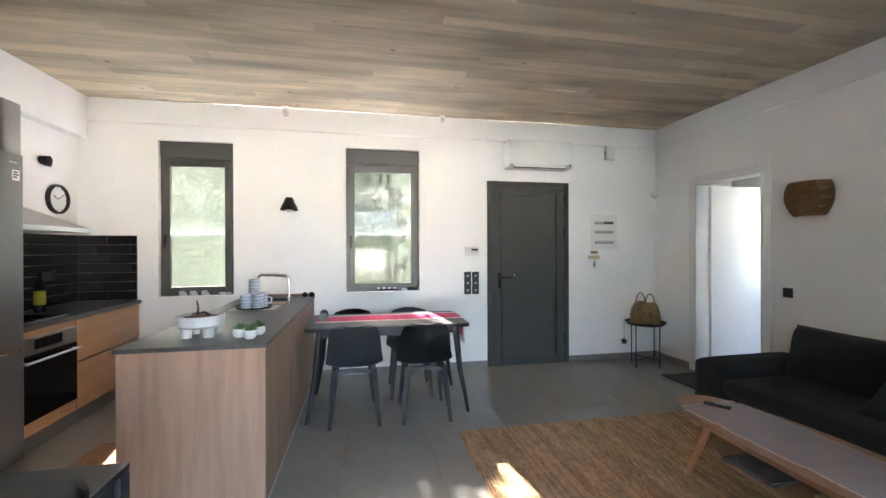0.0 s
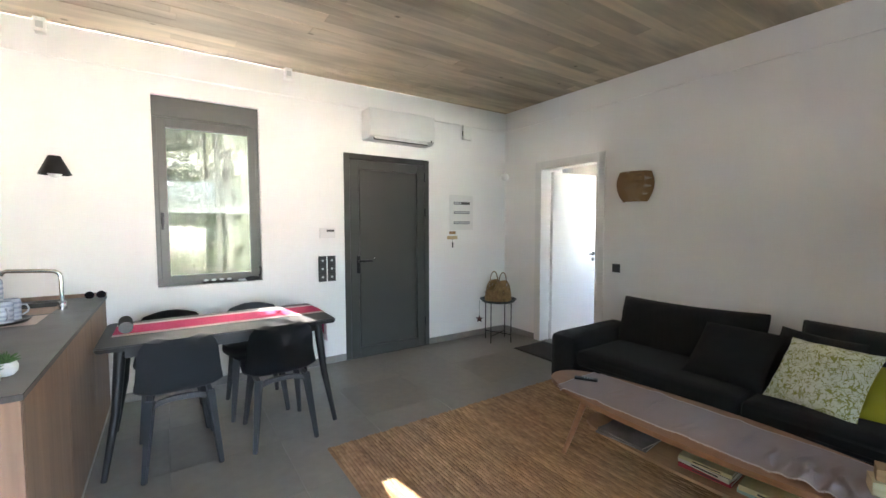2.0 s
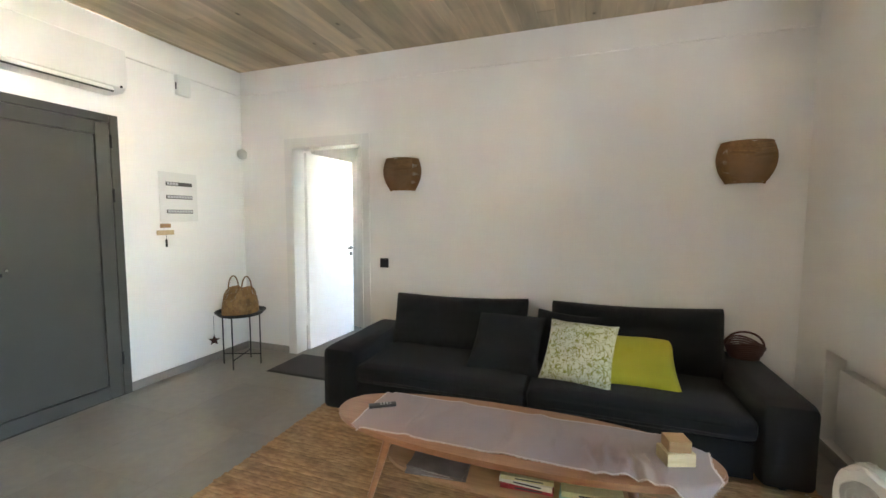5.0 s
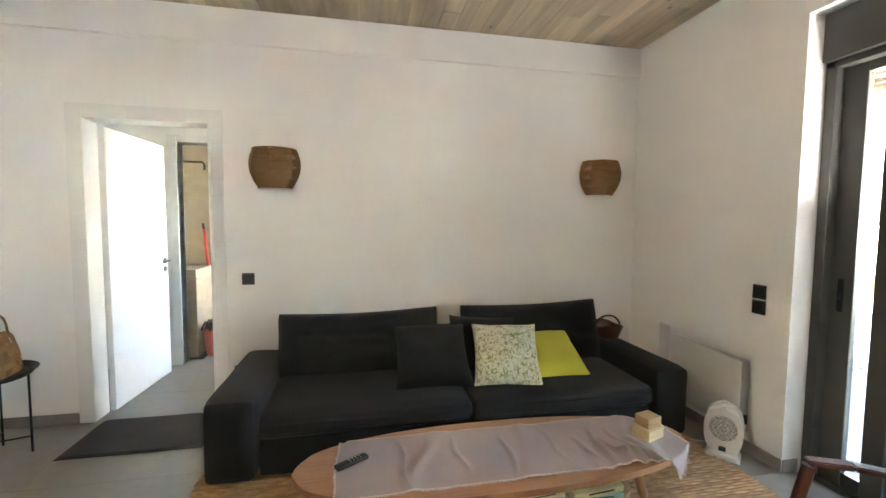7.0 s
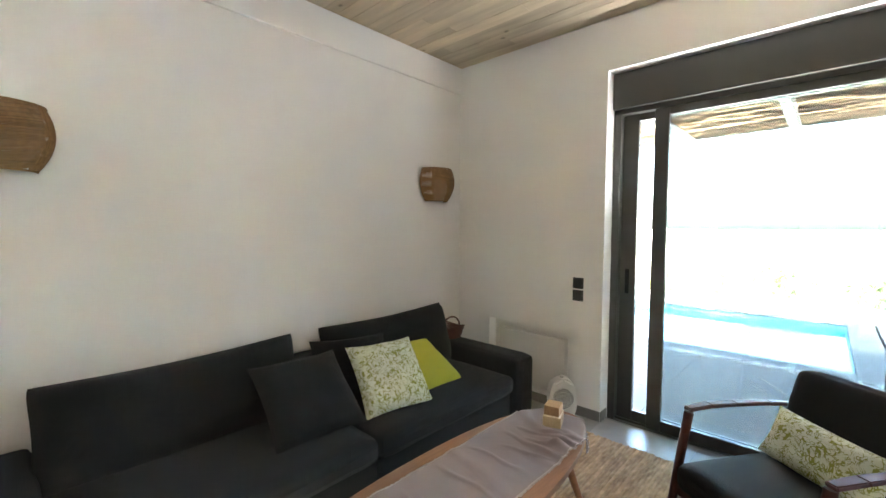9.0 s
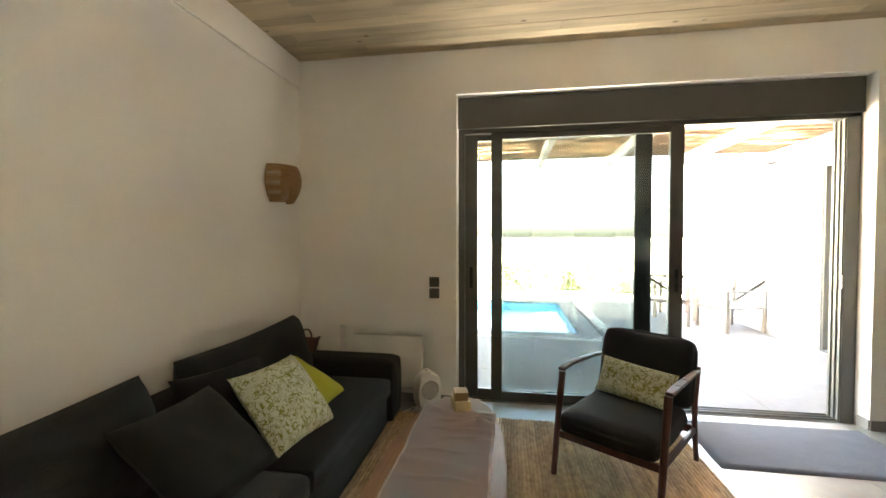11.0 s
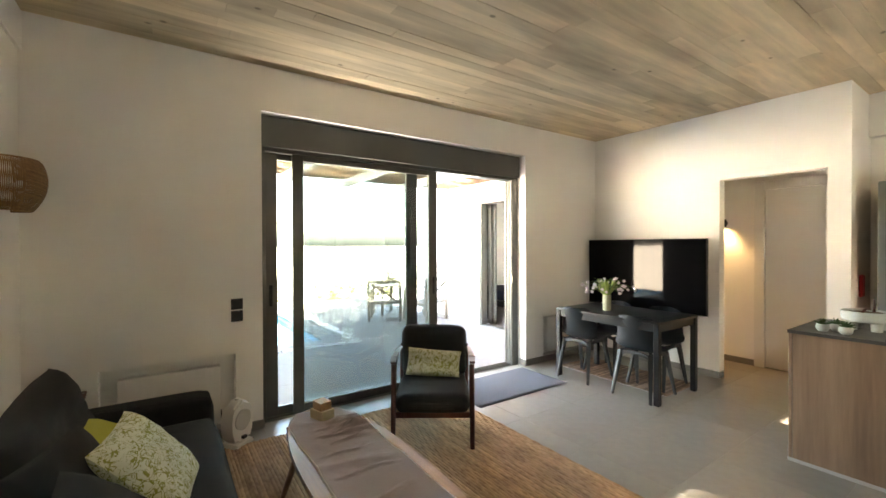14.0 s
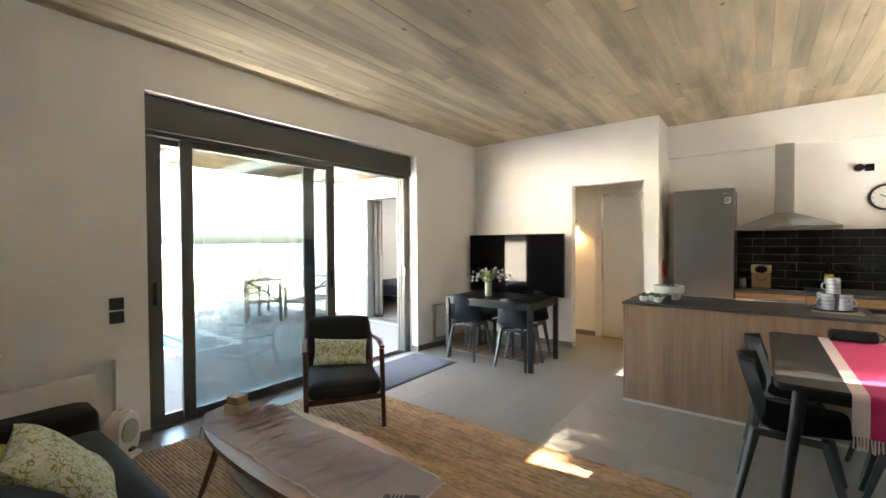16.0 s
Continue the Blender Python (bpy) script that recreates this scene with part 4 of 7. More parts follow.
def armchair():
    c = thing("armchair", (1.269, 0.384, 0), "low armchair with dark cushions and reddish wooden arms", "armchair", turn=-34.3)
    # local: y points forward, x to the sitter's right
    bm = B()
    soft_box(bm, (-0.262, -0.24, 0.245), (0.262, 0.352, 0.372), 0.045, 0.012, 12, 11)
    part("seat_cushion", bm, M_CHAIRCL, c)
    bm = B()
    soft_box(bm, (-0.27, -0.06, 0.0), (0.27, 0.06, 0.41), 0.045, 0.012, 12, 12)
    back = part("back_cushion", bm, M_CHAIRCL, c)
    back.matrix_basis = pose(0, -0.245, 0.345, 20, 0, 0) @ pose(0, 0, 0, 0, 0, 0)
    for s in (-1, 1):
        bm = B()
        tube(bm, [(s * 0.278, 0.36, 0.011), (s * 0.280, 0.31, 0.30), (s * 0.282, 0.255, 0.575)], 0.016, 12, 0.020)
        part("front_leg", bm, M_MAHOG, c)
        bm = B()
        tube(bm, [(s * 0.278, -0.36, 0.011), (s * 0.278, -0.30, 0.25), (s * 0.278, -0.30, 0.40), (s * 0.278, -0.36, 0.58)], 0.015, 12, 0.018)
        part("back_leg", bm, M_MAHOG, c)
        bm = B()
        pts = [(s * 0.282, -0.37, 0.555), (s * 0.290, -0.20, 0.575), (s * 0.292, 0.0, 0.588), (s * 0.292, 0.14, 0.594), (s * 0.286, 0.262, 0.588)]
        for k, (p, q) in enumerate(zip(pts, pts[1:])):
            w0, w1 = (0.030, 0.036, 0.042, 0.046, 0.040)[k:k + 2]
            bar(bm, p, q, w0, 0.018, w1, 0.018, bevel=0.004)
        part("armrest", bm, M_MAHOG, c)
        bm = B()
        bar(bm, (s * 0.276, -0.30, 0.215), (s * 0.276, 0.32, 0.245), 0.02, 0.04, bevel=0.004)
        part("side_rail", bm, M_MAHOG, c)
    bm = B()
    box(bm, (-0.27, 0.30, 0.212), (0.27, 0.325, 0.252), 0.004)
    box(bm, (-0.27, -0.30, 0.20), (0.27, -0.275, 0.25), 0.004)
    part("seat_rail", bm, M_MAHOG, c)
    bm = B()
    cushion(bm, 0.44, 0.225, 0.11, 16, None, 0.05, 0, 15)
    p = single("lumbar_pillow", bm, M_CORAL, "small oblong cream pillow with olive sprigs on the armchair", "pillow")
    p.matrix_basis = c.matrix_basis @ pose(0.01, -0.075, 0.376, 26, -5, 0)


armchair()


# rope wall lamps
def rope_lamp(y, z):
    w = thing("wall_lamp", (EAST, y, z), "barrel-shaped woven seagrass wall lamp", "wall lamp", "rope lamps above the sofa")
    # half barrel: width 0.33, height 0.27, standing 0.17 off the wall
    def rim(f):
        return 0.172 - 0.17 * (f - 0.6) ** 2
    bm = B()
    for f, r in ((0.0, 0.11), (1.0, 0.142)):
        tube(bm, [(-(0.02 + r * 0.95 * math.sin(a)), rim(f) * 1.02 * math.cos(a), -0.135 + 0.27 * f) for a in (math.pi * i / 14 for i in range(15))], 0.005, 6)
    for a in (0.0, math.pi * 0.22, math.pi * 0.78, math.pi):
        tube(bm, [(-(0.02 + rim(f) * 0.95 * math.sin(a)), rim(f) * math.cos(a), -0.135 + 0.27 * f) for f in (i / 10 for i in range(11))], 0.0045, 6)
    part("frame", bm, M_ROPE, w)
    bm = B()
    rows = 46
    for r in range(rows):
        f = (r + 0.5) / rows
        for half in (0, 1):
            pts = []
            for i in range(9):
                a = math.pi * (0.22 + 0.28 * (i / 8)) if half == 0 else math.pi * (0.50 + 0.28 * (i / 8))
                mid = abs(a - math.pi / 2) / (math.pi * 0.28)
                ff = min(1, max(0, f + 0.07 * mid - 0.035))
                pts.append((-(0.024 + rim(ff) * 0.95 * math.sin(a)), rim(ff) * math.cos(a), -0.135 + 0.27 * ff))
            tube(bm, pts, 0.0030, 5)
    part("rope_front", bm, M_ROPE, w)
    for side in (0, 1):
        bm = B()
        for i in range(15):
            a = math.pi * 0.22 * i / 15 if side == 0 else math.pi - math.pi * 0.22 * i / 15
            b = math.pi * 0.22 * (i + 1.9) / 15 if side == 0 else math.pi - math.pi * 0.22 * (i + 1.9) / 15
            for aa, bb in ((a, b), (b, a)):
                tube(bm, [(-(0.022 + rim(f) * 0.95 * math.sin(aa + (bb - aa) * f)), rim(f) * math.cos(aa + (bb - aa) * f), -0.135 + 0.27 * f) for f in (k / 8 for k in range(9))], 0.0022, 4)
        part("rope_side", bm, M_ROPE, w)
    bm = B()
    cyl(bm, (-0.02, 0, 0), (0, 0, 0), 0.035, n=20)
    cyl(bm, (-0.06, 0, 0), (-0.02, 0, 0), 0.014, n=12)
    part("socket", bm, M_PLASTIC, w)
    bm = B()
    bmesh.ops.create_uvsphere(bm, u_segments=14, v_segments=8, radius=0.028, matrix=Matrix.Translation((-0.085, 0, 0)))
    part("bulb", bm, M_PLASTIC, w)


rope_lamp(2.535, 1.765)
rope_lamp(-0.02, 1.765)


def switch(name, at, rows, cols, face, material, label, cell=0.075, inner=True):
    """A switch or socket plate of cells on a wall; face: the way it looks."""
    s = thing(name, at, label, "switch plate" if "switch" in name else "socket plate", turn={"-y": 0, "y": 180, "-x": -90, "x": 90}[face])
    bm = B()
    box(bm, (-cols * cell / 2, -0.010, -rows * cell / 2), (cols * cell / 2, 0, rows * cell / 2), 0.003)
    part("plate", bm, material, s)
    for r in range(rows):
        for c in range(cols):
            bm = B()
            x, z = (c - (cols - 1) / 2) * cell, (r - (rows - 1) / 2) * cell
            box(bm, (x - cell * 0.42, -0.0145, z - cell * 0.42), (x + cell * 0.42, -0.009, z + cell * 0.42), 0.002)
            part("rocker" if inner else "insert", bm, M_BLACK_PL, s)
    return s


switch("switch_plate", (EAST, 2.735, 0.975), 1, 1, "-x", M_BLACK_PL, "single square black wall switch above the sofa", 0.085)
for sz in (0.904, 0.996):
    switch("switch_plate", (2.558, SOUTH, sz), 1, 1, "y", M_BLACK_PL, "square black wall switch beside the sliding door", 0.082)
switch("socket_plate", (EAST, 2.80, 0.30), 1, 1, "-x", M_BLACK_PL, "single black wall socket low behind the sofa", 0.085)
for cx in (1.2795, 1.3725):
    s = thing("switch_plate", (cx, NORTH, 0.973), "three-gang black switch plate beside the entrance door", "switch plate", "switches beside the entrance")
    bm = B()
    box(bm, (-0.041, -0.010, -0.128), (0.041, 0, 0.128), 0.003)
    part("plate", bm, M_BLACK_PL, s)
    for k in (-1, 0, 1):
        bm = B()
        box(bm, (-0.034, -0.0145, k * 0.083 - 0.034), (0.034, -0.009, k * 0.083 + 0.034), 0.002)
        cell = part("rocker", bm, M_INK, s)
        bm = B()
        cyl(bm, (0.0, -0.017, k * 0.083), (0.0, -0.013, k * 0.083), 0.012, n=14)
        part("dot", bm, M_STEEL, cell)


# side table with basket, north-east corner
def tray_table():
    t = thing("side_table", (3.325, 4.045, 0), "round black metal tray table on thin legs in the corner", "side table")
    bm = B()
    lathe(bm, [(0, 0.488), (0.19, 0.488), (0.205, 0.505), (0.222, 0.515), (0.222, 0.511), (0.207, 0.500), (0.192, 0.481), (0, 0.481)], n=40)
    part("tray", bm, M_BLACK, t)
    for a in (20, 110, 200, 290):
        bm = B()
        x, y = 0.175 * math.cos(radians(a)), 0.175 * math.sin(radians(a))
        tube(bm, [(x, y, 0.0), (x, y, 0.482)], 0.006, 8)
        part("leg", bm, M_BLACK, t)
    for a in (20, 110):
        bm = B()
        x, y = 0.175 * math.cos(radians(a)), 0.175 * math.sin(radians(a))
        tube(bm, [(x, y, 0.085 + (a > 50) * 0.011), (-x, -y, 0.085 + (a > 50) * 0.011)], 0.005, 8)
        part("cross_bar", bm, M_BLACK, t)
    # hanging star
    bm = B()
    pts = []
    for i in range(10):
        r = 0.050 if i % 2 == 0 else 0.020
        a = math.pi / 2 + math.pi * i / 5
        pts.append((r * math.cos(a), r * math.sin(a)))
    prism(bm, pts, "y", -0.006, 0.006, 0.002)
    st = thing("star_ornament", (3.235, 3.835, 0.255), "small dark wooden star hanging from the tray table", "ornament", turn=-30)
    st.matrix_basis = pose(3.163, 4.205, 0.255, 0, 0, -50)
    part("star", bm, M_MAHOG, st)
    bm = B()
    tube(bm, [(0, 0, 0.04), (0.0, 0, 0.23)], 0.0015, 5)
    part("string", bm, M_BLACK, st)


tray_table()


def birch_basket():
    b = thing("basket_bag", (3.325, 4.045, 0.489), "woven birch-bark basket bag with two round handles on the tray table", "basket", turn=6)
    a0, b0, cols, rows = 0.158, 0.120, 36, 7

    def wall(c, r):
        th = 2 * math.pi * c / cols
        cs, sn = math.cos(th), math.sin(th)
        x, y = math.copysign(abs(cs) ** 0.6, cs), math.copysign(abs(sn) ** 0.6, sn)
        top = 0.135 + 0.110 * abs(sn) ** 2.2
        f = r / rows
        return Vector((x * a0 * (1 + 0.10 * f - 0.16 * f * f), y * b0 * (1 - 0.42 * f * f * abs(sn)), 0.006 + top * f))
    bm = B()
    for c in range(cols):
        for r in range(rows):
            q = [wall(c, r), wall(c + 1, r), wall(c + 1, r + 1), wall(c, r + 1)]
            mid = sum(q, Vector()) / 4
            out = Vector((mid.x, mid.y, 0)).normalized() * (0.0022 if (c // 2 + r) % 2 else -0.0012)
            bm.faces.new([bm.verts.new(v + out) for v in q])
    bmesh.ops.solidify(bm, geom=bm.faces[:], thickness=0.003)
    part("body", bm, M_BIRCH, b)
    bm = B()
    prism(bm, [(wall(c, 0).x * 0.97, wall(c, 0).y * 0.97) for c in range(cols)], "z", 0.0, 0.008)
    part("base", bm, M_BIRCH, b)
    bm = B()
    tube(bm, [wall(c, rows) for c in range(cols + 1)], 0.0045, 6)
    part("rim", bm, M_BIRCH, b)
    for s in (-1, 1):
        bm = B()
        tube(bm, [(0.066 * math.cos(t), s * 0.072, 0.225 + 0.125 * math.sin(t)) for t in (math.pi * i / 16 for i in range(17))], 0.006, 8)
        part("handle", bm, M_ROPE, b, "round wrapped handle")


birch_basket()

# ---- dining tables and chairs ----
def shell_chair():
    c = thing("dining_chair", (0, 0, 0), "anthracite plastic shell chair on splayed grey legs", "chair", "chairs round the tables")
    # one curved shell: seat and back
    prof = [(0.240, 0.425), (0.230, 0.440), (0.195, 0.449), (0.12, 0.441), (0.04, 0.430), (-0.03, 0.424), (-0.085, 0.430), (-0.122, 0.448), (-0.148, 0.482), (-0.166, 0.53), (-0.187, 0.60), (-0.210, 0.68), (-0.224, 0.727), (-0.232, 0.758), (-0.236, 0.776)]
    half = [0.165, 0.185, 0.205, 0.220, 0.226, 0.227, 0.225, 0.222, 0.221, 0.219, 0.215, 0.206, 0.192, 0.165, 0.105]
    bm = B()
    n = 16
    rows = []
    for (y, z), w in zip(prof, half):
        k = min(1.0, max(0.0, (z - 0.44) / 0.12))
        row = []
        for i in range(n + 1):
            u = -1 + 2 * i / n
            row.append(bm.verts.new((u * w * (1 - 0.03 * k * u * u), y + 0.085 * k * u * u, z + (1 - k) * 0.036 * u ** 4)))
        rows.append(row)
    for a, b in zip(rows, rows[1:]):
        for i in range(n):
            bm.faces.new((a[i], a[i + 1], b[i + 1], b[i]))
    bmesh.ops.solidify(bm, geom=bm.faces[:], thickness=-0.011)
    part("shell", bm, M_CHAIR, c)
    for sx in (-1, 1):
        for sy in (-1, 1):
            bm = B()
            top = (sx * 0.145, sy * 0.135 - 0.01, 0.425)
            foot = (sx * 0.188, sy * 0.228, 0.0)
            bar(bm, top, foot, 0.046, 0.034, 0.026, 0.022, bevel=0.004)
            part("leg", bm, M_CHLEG, c)
    bm = B()
    for sy in (-1, 1):
        pts = [(-0.15 + 0.3 * i / 10, sy * 0.137 - 0.01, 0.418 - 0.035 * (abs(-1 + 2 * i / 10)) ** 3) for i in range(11)]
        for p, q in zip(pts, pts[1:]):
            bar(bm, p, q, 0.026, 0.028)
    for sx in (-1, 1):
        bar(bm, (sx * 0.147, -0.14, 0.41), (sx * 0.147, 0.12, 0.41), 0.024, 0.03)
    part("seat_frame", bm, M_CHLEG, c)
    return c


first = shell_chair()
first.matrix_basis = pose(0.034, 3.238, 0, 0, 0, 1)
for x, y, r in ((0.598, 3.215, -1), (0.005, 3.755, 181), (0.545, 3.745, 178), (-0.775, 0.270, 93), (-0.790, 0.925, 91), (-1.190, 0.840, -90), (-1.190, 0.300, -88)):
    copy_thing(first, pose(x, y, 0, 0, 0, r))


def dining_table():
    x0, x1, y0, y1 = -0.352, 0.985, 3.138, 3.848
    cx, cy = (x0 + x1) / 2, (y0 + y1) / 2
    t = thing("dining_table", (cx, cy, 0), "black stained dining table with splayed round legs beside the island", "dining table")
    hx, hy = (x1 - x0) / 2, (y1 - y0) / 2
    bm = B()
    out = []
    for sx, sy, a0 in ((1, 1, 0), (-1, 1, 90), (-1, -1, 180), (1, -1, 270)):
        for k in range(5):
            a = radians(a0 + 22.5 * k)
            out.append((sx * (hx - 0.04) + 0.04 * math.cos(a), sy * (hy - 0.04) + 0.04 * math.sin(a)))
    prism(bm, out, "z", 0.715, 0.745, 0.006)
    part("tabletop", bm, M_TABLE, t)
    bm = B()
    for s in (-1, 1):
        box(bm, (-hx + 0.12, s * (hy - 0.09) - 0.01, 0.655), (hx - 0.12, s * (hy - 0.09) + 0.01, 0.715), 0.002)
        box(bm, (s * (hx - 0.11) - 0.01, -hy + 0.10, 0.655), (s * (hx - 0.11) + 0.01, hy - 0.10, 0.715), 0.002)
    part("apron", bm, M_TABLE, t)
    for sx in (-1, 1):
        for sy in (-1, 1):
            bm = B()
            tube(bm, [(sx * (hx - 0.11), sy * (hy - 0.10), 0.716), (sx * (hx - 0.08), sy * (hy - 0.06), 0.36), (sx * (hx - 0.018), sy * (hy - 0.02), 0.0)], 0.030, 16, 0.015)
            part("leg", bm, M_TABLE, t)


dining_table()


def tv_table():
    x0, x1, y0, y1 = -1.30, -0.575, 0.045, 1.185
    cx, cy = (x0 + x1) / 2, (y0 + y1) / 2
    t = thing("dining_table", (cx, cy, 0), "black rectangular dining table with straight square legs under the television", "dining table")
    hx, hy = (x1 - x0) / 2, (y1 - y0) / 2
    bm = B()
    box(bm, (-hx, -hy, 0.722), (hx, hy, 0.745), 0.004, 2)
    part("tabletop", bm, M_TABLE, t)
    bm = B()
    for s in (-1, 1):
        box(bm, (-hx + 0.05, s * (hy - 0.025) - 0.01, 0.655), (hx - 0.05, s * (hy - 0.025) + 0.01, 0.722), 0.002)
        box(bm, (s * (hx - 0.025) - 0.01, -hy + 0.05, 0.655), (s * (hx - 0.025) + 0.01, hy - 0.05, 0.722), 0.002)
    part("apron", bm, M_BLACK, t)
    for sx in (-1, 1):
        for sy in (-1, 1):
            bm = B()
            box(bm, (sx * (hx - 0.025) - 0.025, sy * (hy - 0.025) - 0.025, 0), (sx * (hx - 0.025) + 0.025, sy * (hy - 0.025) + 0.025, 0.722), 0.004)
            part("leg", bm, M_BLACK, t)


tv_table()


def table_rug():
    r = thing("woven_rug", (-1.19, 0.47, 0), "flat brown rag-woven rug with pale tassels under the table", "rug")
    bm = B()
    for i in range(60):
        y = -0.62 + 1.24 * i / 60
        box(bm, (-0.30 + random.uniform(-0.006, 0.006), y + 0.001, 0.0005), (0.29 + random.uniform(-0.006, 0.006), y + 0.0195, 0.006 + random.uniform(0, 0.003)))
    M_RAG = surface("rag_weave", (0.27, 0.185, 0.13), 0.95, var=0.3, fine=30, coarse=6, bump=0.6, depth=0.004, per_island=0.45)
    part("weave", bm, M_RAG, r)
    bm = B()
    for i in range(60):
        y = -0.62 + 1.24 * (i + 0.5) / 60
        bar(bm, (0.285, y, 0.003), (0.325 + random.uniform(-0.01, 0.006), y + random.uniform(-0.008, 0.008), 0.002), 0.006, 0.003)
    part("tassels", bm, M_FRINGE, r, "pale tassels")


table_rug()


def runner_cloth():
    """Pink and white striped runner along the dining table, hanging over its end with tassels."""
    t = thing("table_runner", (0.351, 3.512, 0.745), "magenta and white striped table runner on the dining table", "table runner")
    ya, yb = -0.120, 0.240
    stripes = [(ya, ya + 0.055, M_PINKW), (ya + 0.055, yb - 0.055, M_PINK), (yb - 0.055, yb, M_PINKW)]
    for a, b, mat in stripes:
        bm = B()
        m, n = 60, 8
        g = []
        for j in range(m + 1):
            s = -0.645 + 1.46 * j / m
            row = []
            for i in range(n + 1):
                y = a + (b - a) * i / n
                lift = 0.0022 + 0.0012 * noise.noise((s * 9, y * 9, 2))
                if s <= 0.637:
                    p = (s, y, lift)
                else:
                    p = (0.642 + 0.003 * math.sin(y * 25), y, lift - (s - 0.637))
                row.append(bm.verts.new(p))
            g.append(row)
        for j in range(m):
            for i in range(n):
                bm.faces.new((g[j][i], g[j + 1][i], g[j + 1][i + 1], g[j][i + 1]))
        part("stripe", bm, mat, t, sharp=80)
    bm = B()
    for i in range(34):
        y = ya + (yb - ya) * (i + 0.5) / 34
        tube(bm, [(0.643, y, -0.176), (0.648, y + random.uniform(-0.004, 0.004), -0.225 + random.uniform(-0.01, 0.01))], 0.003, 5)
    part("tassels", bm, M_PINKW, t, "pink tassels")


runner_cloth()
bm = B()
cyl(bm, (0, -0.105, 0.037), (0, 0.105, 0.037), 0.037, n=28)
sp = thing("speaker", (-0.235, 3.552, 0.748), "black cylindrical cloth-covered speaker on the dining table", "speaker", turn=4)
part("body", bm, M_CHAIRCL, sp)
for s in (-1, 1):
    bm = B()
    cyl(bm, (0, s * 0.105, 0.037), (0, s * 0.112, 0.037), 0.034, n=28)
    part("end_cap", bm, M_BLACK_PL, sp)
bm = B()
tube(bm, [(0.0, 0.11, 0.06), (0.0, 0.14, 0.05), (0, 0.145, 0.035), (0, 0.14, 0.02), (0, 0.11, 0.012)], 0.004, 6)
part("loop", bm, M_BLACK_PL, sp)


def television():
    t = thing("television", (-1.70, 0.382, 1.09), "large flat black television on a wall bracket above the table", "television")
    bm = B()
    box(bm, (-0.03, -0.72, -0.413), (0.012, 0.72, 0.413), 0.006, 2)
    part("casing", bm, M_BLACK_PL, t)
    bm = B()
    box(bm, (0.0125, -0.712, -0.400), (0.0150, 0.712, 0.405))
    part("screen", bm, M_SCREEN, t, "glossy black screen")
    bm = B()
    box(bm, (-0.183, -0.15, -0.15), (-0.17, 0.15, 0.15), 0.003)
    bar(bm, (-0.175, 0, 0), (-0.03, 0, 0), 0.06, 0.06)
    part("bracket", bm, M_BLACK, t)


television()


def flower_vase():
    at = (-0.86, 0.485, 0.745)
    v = thing("flower_vase", at, "glass vase of pale globe flowers on the black table", "vase")
    bm = B()
    lathe(bm, [(0, 0.004), (0.040, 0.0), (0.043, 0.01), (0.042, 0.15), (0.044, 0.165), (0.041, 0.165), (0.039, 0.15), (0.040, 0.012), (0, 0.010)], n=28)
    M_VASE = surface("milky_green_glass", (0.42, 0.44, 0.33), 0.18, var=0.2, fine=20, coarse=12, bump=0.0)
    part("vase", bm, M_VASE, v)
    rnd = random.Random(9)
    stems, leaves = B(), B()
    for i in range(34):
        a, out = rnd.uniform(0, 2 * math.pi), rnd.uniform(0.10, 0.34)
        hz = 0.165 + rnd.uniform(0.02, 0.16) * (1.15 - out * 1.6)
        tip = Vector((out * math.cos(a), out * math.sin(a), hz + 0.02))
        mid = Vector((tip.x * 0.4, tip.y * 0.4, 0.165 + (tip.z - 0.165) * 0.75 + 0.05))
        pts = [Vector((0.012 * math.cos(a), 0.012 * math.sin(a), 0.10)), Vector((0.03 * math.cos(a), 0.03 * math.sin(a), 0.17)), mid, tip]
        tube(stems, pts, 0.0016, 5)
        head = B()
        for k in range(9):
            o = Vector((rnd.gauss(0, 1), rnd.gauss(0, 1), rnd.gauss(0, 1))).normalized() * 0.010
            bmesh.ops.create_icosphere(head, subdivisions=1, radius=0.0085, matrix=Matrix.Translation(tip + o))
        part("flower_head", head, M_PETAL, v, "pale lilac globe flower")
    for i in range(70):
        a, out = rnd.uniform(0, 2 * math.pi), rnd.uniform(0.05, 0.21)
        r = Vector((math.cos(a), math.sin(a), 0))
        s = Vector((-r.y, r.x, 0)) * rnd.uniform(0.004, 0.008)
        up = rnd.uniform(0.06, 0.16)
        p = [r * 0.02 + Vector((0, 0, 0.15)), r * out * 0.6 + Vector((0, 0, 0.16 + up)), r * out + Vector((0, 0, 0.14 + up * rnd.uniform(0.8, 1.35)))]
        a0, a1, b0, b1, c0 = (leaves.verts.new(q) for q in (p[0] - s * 0.4, p[0] + s * 0.4, p[1] - s, p[1] + s, p[2]))
        leaves.faces.new((a0, a1, b1, b0))
        leaves.faces.new((b0, b1, c0))
    part("stems", stems, M_LEAF, v)
    part("leaves", leaves, M_LEAFL, v, "fresh green leaves")


flower_vase()

# ---- kitchen ----
# island: walnut panels under a dark worktop, running to the north wall
IX0, IX1, IY0 = -1.115, -0.405, 2.13
isl = thing("kitchen_island", (-0.76, 3.25, 0), "walnut-panelled kitchen island beside the dining table", "kitchen island")
def IP(x, y, z):
    return (x + 0.76, y - 3.25, z)
bm = B()
box(bm, IP(IX0 + 0.004, IY0 + 0.006, 0.0), IP(IX1 - 0.004, IY0 + 0.024, 0.848), 0.0015)
part("end_panel", bm, M_OAK, isl)
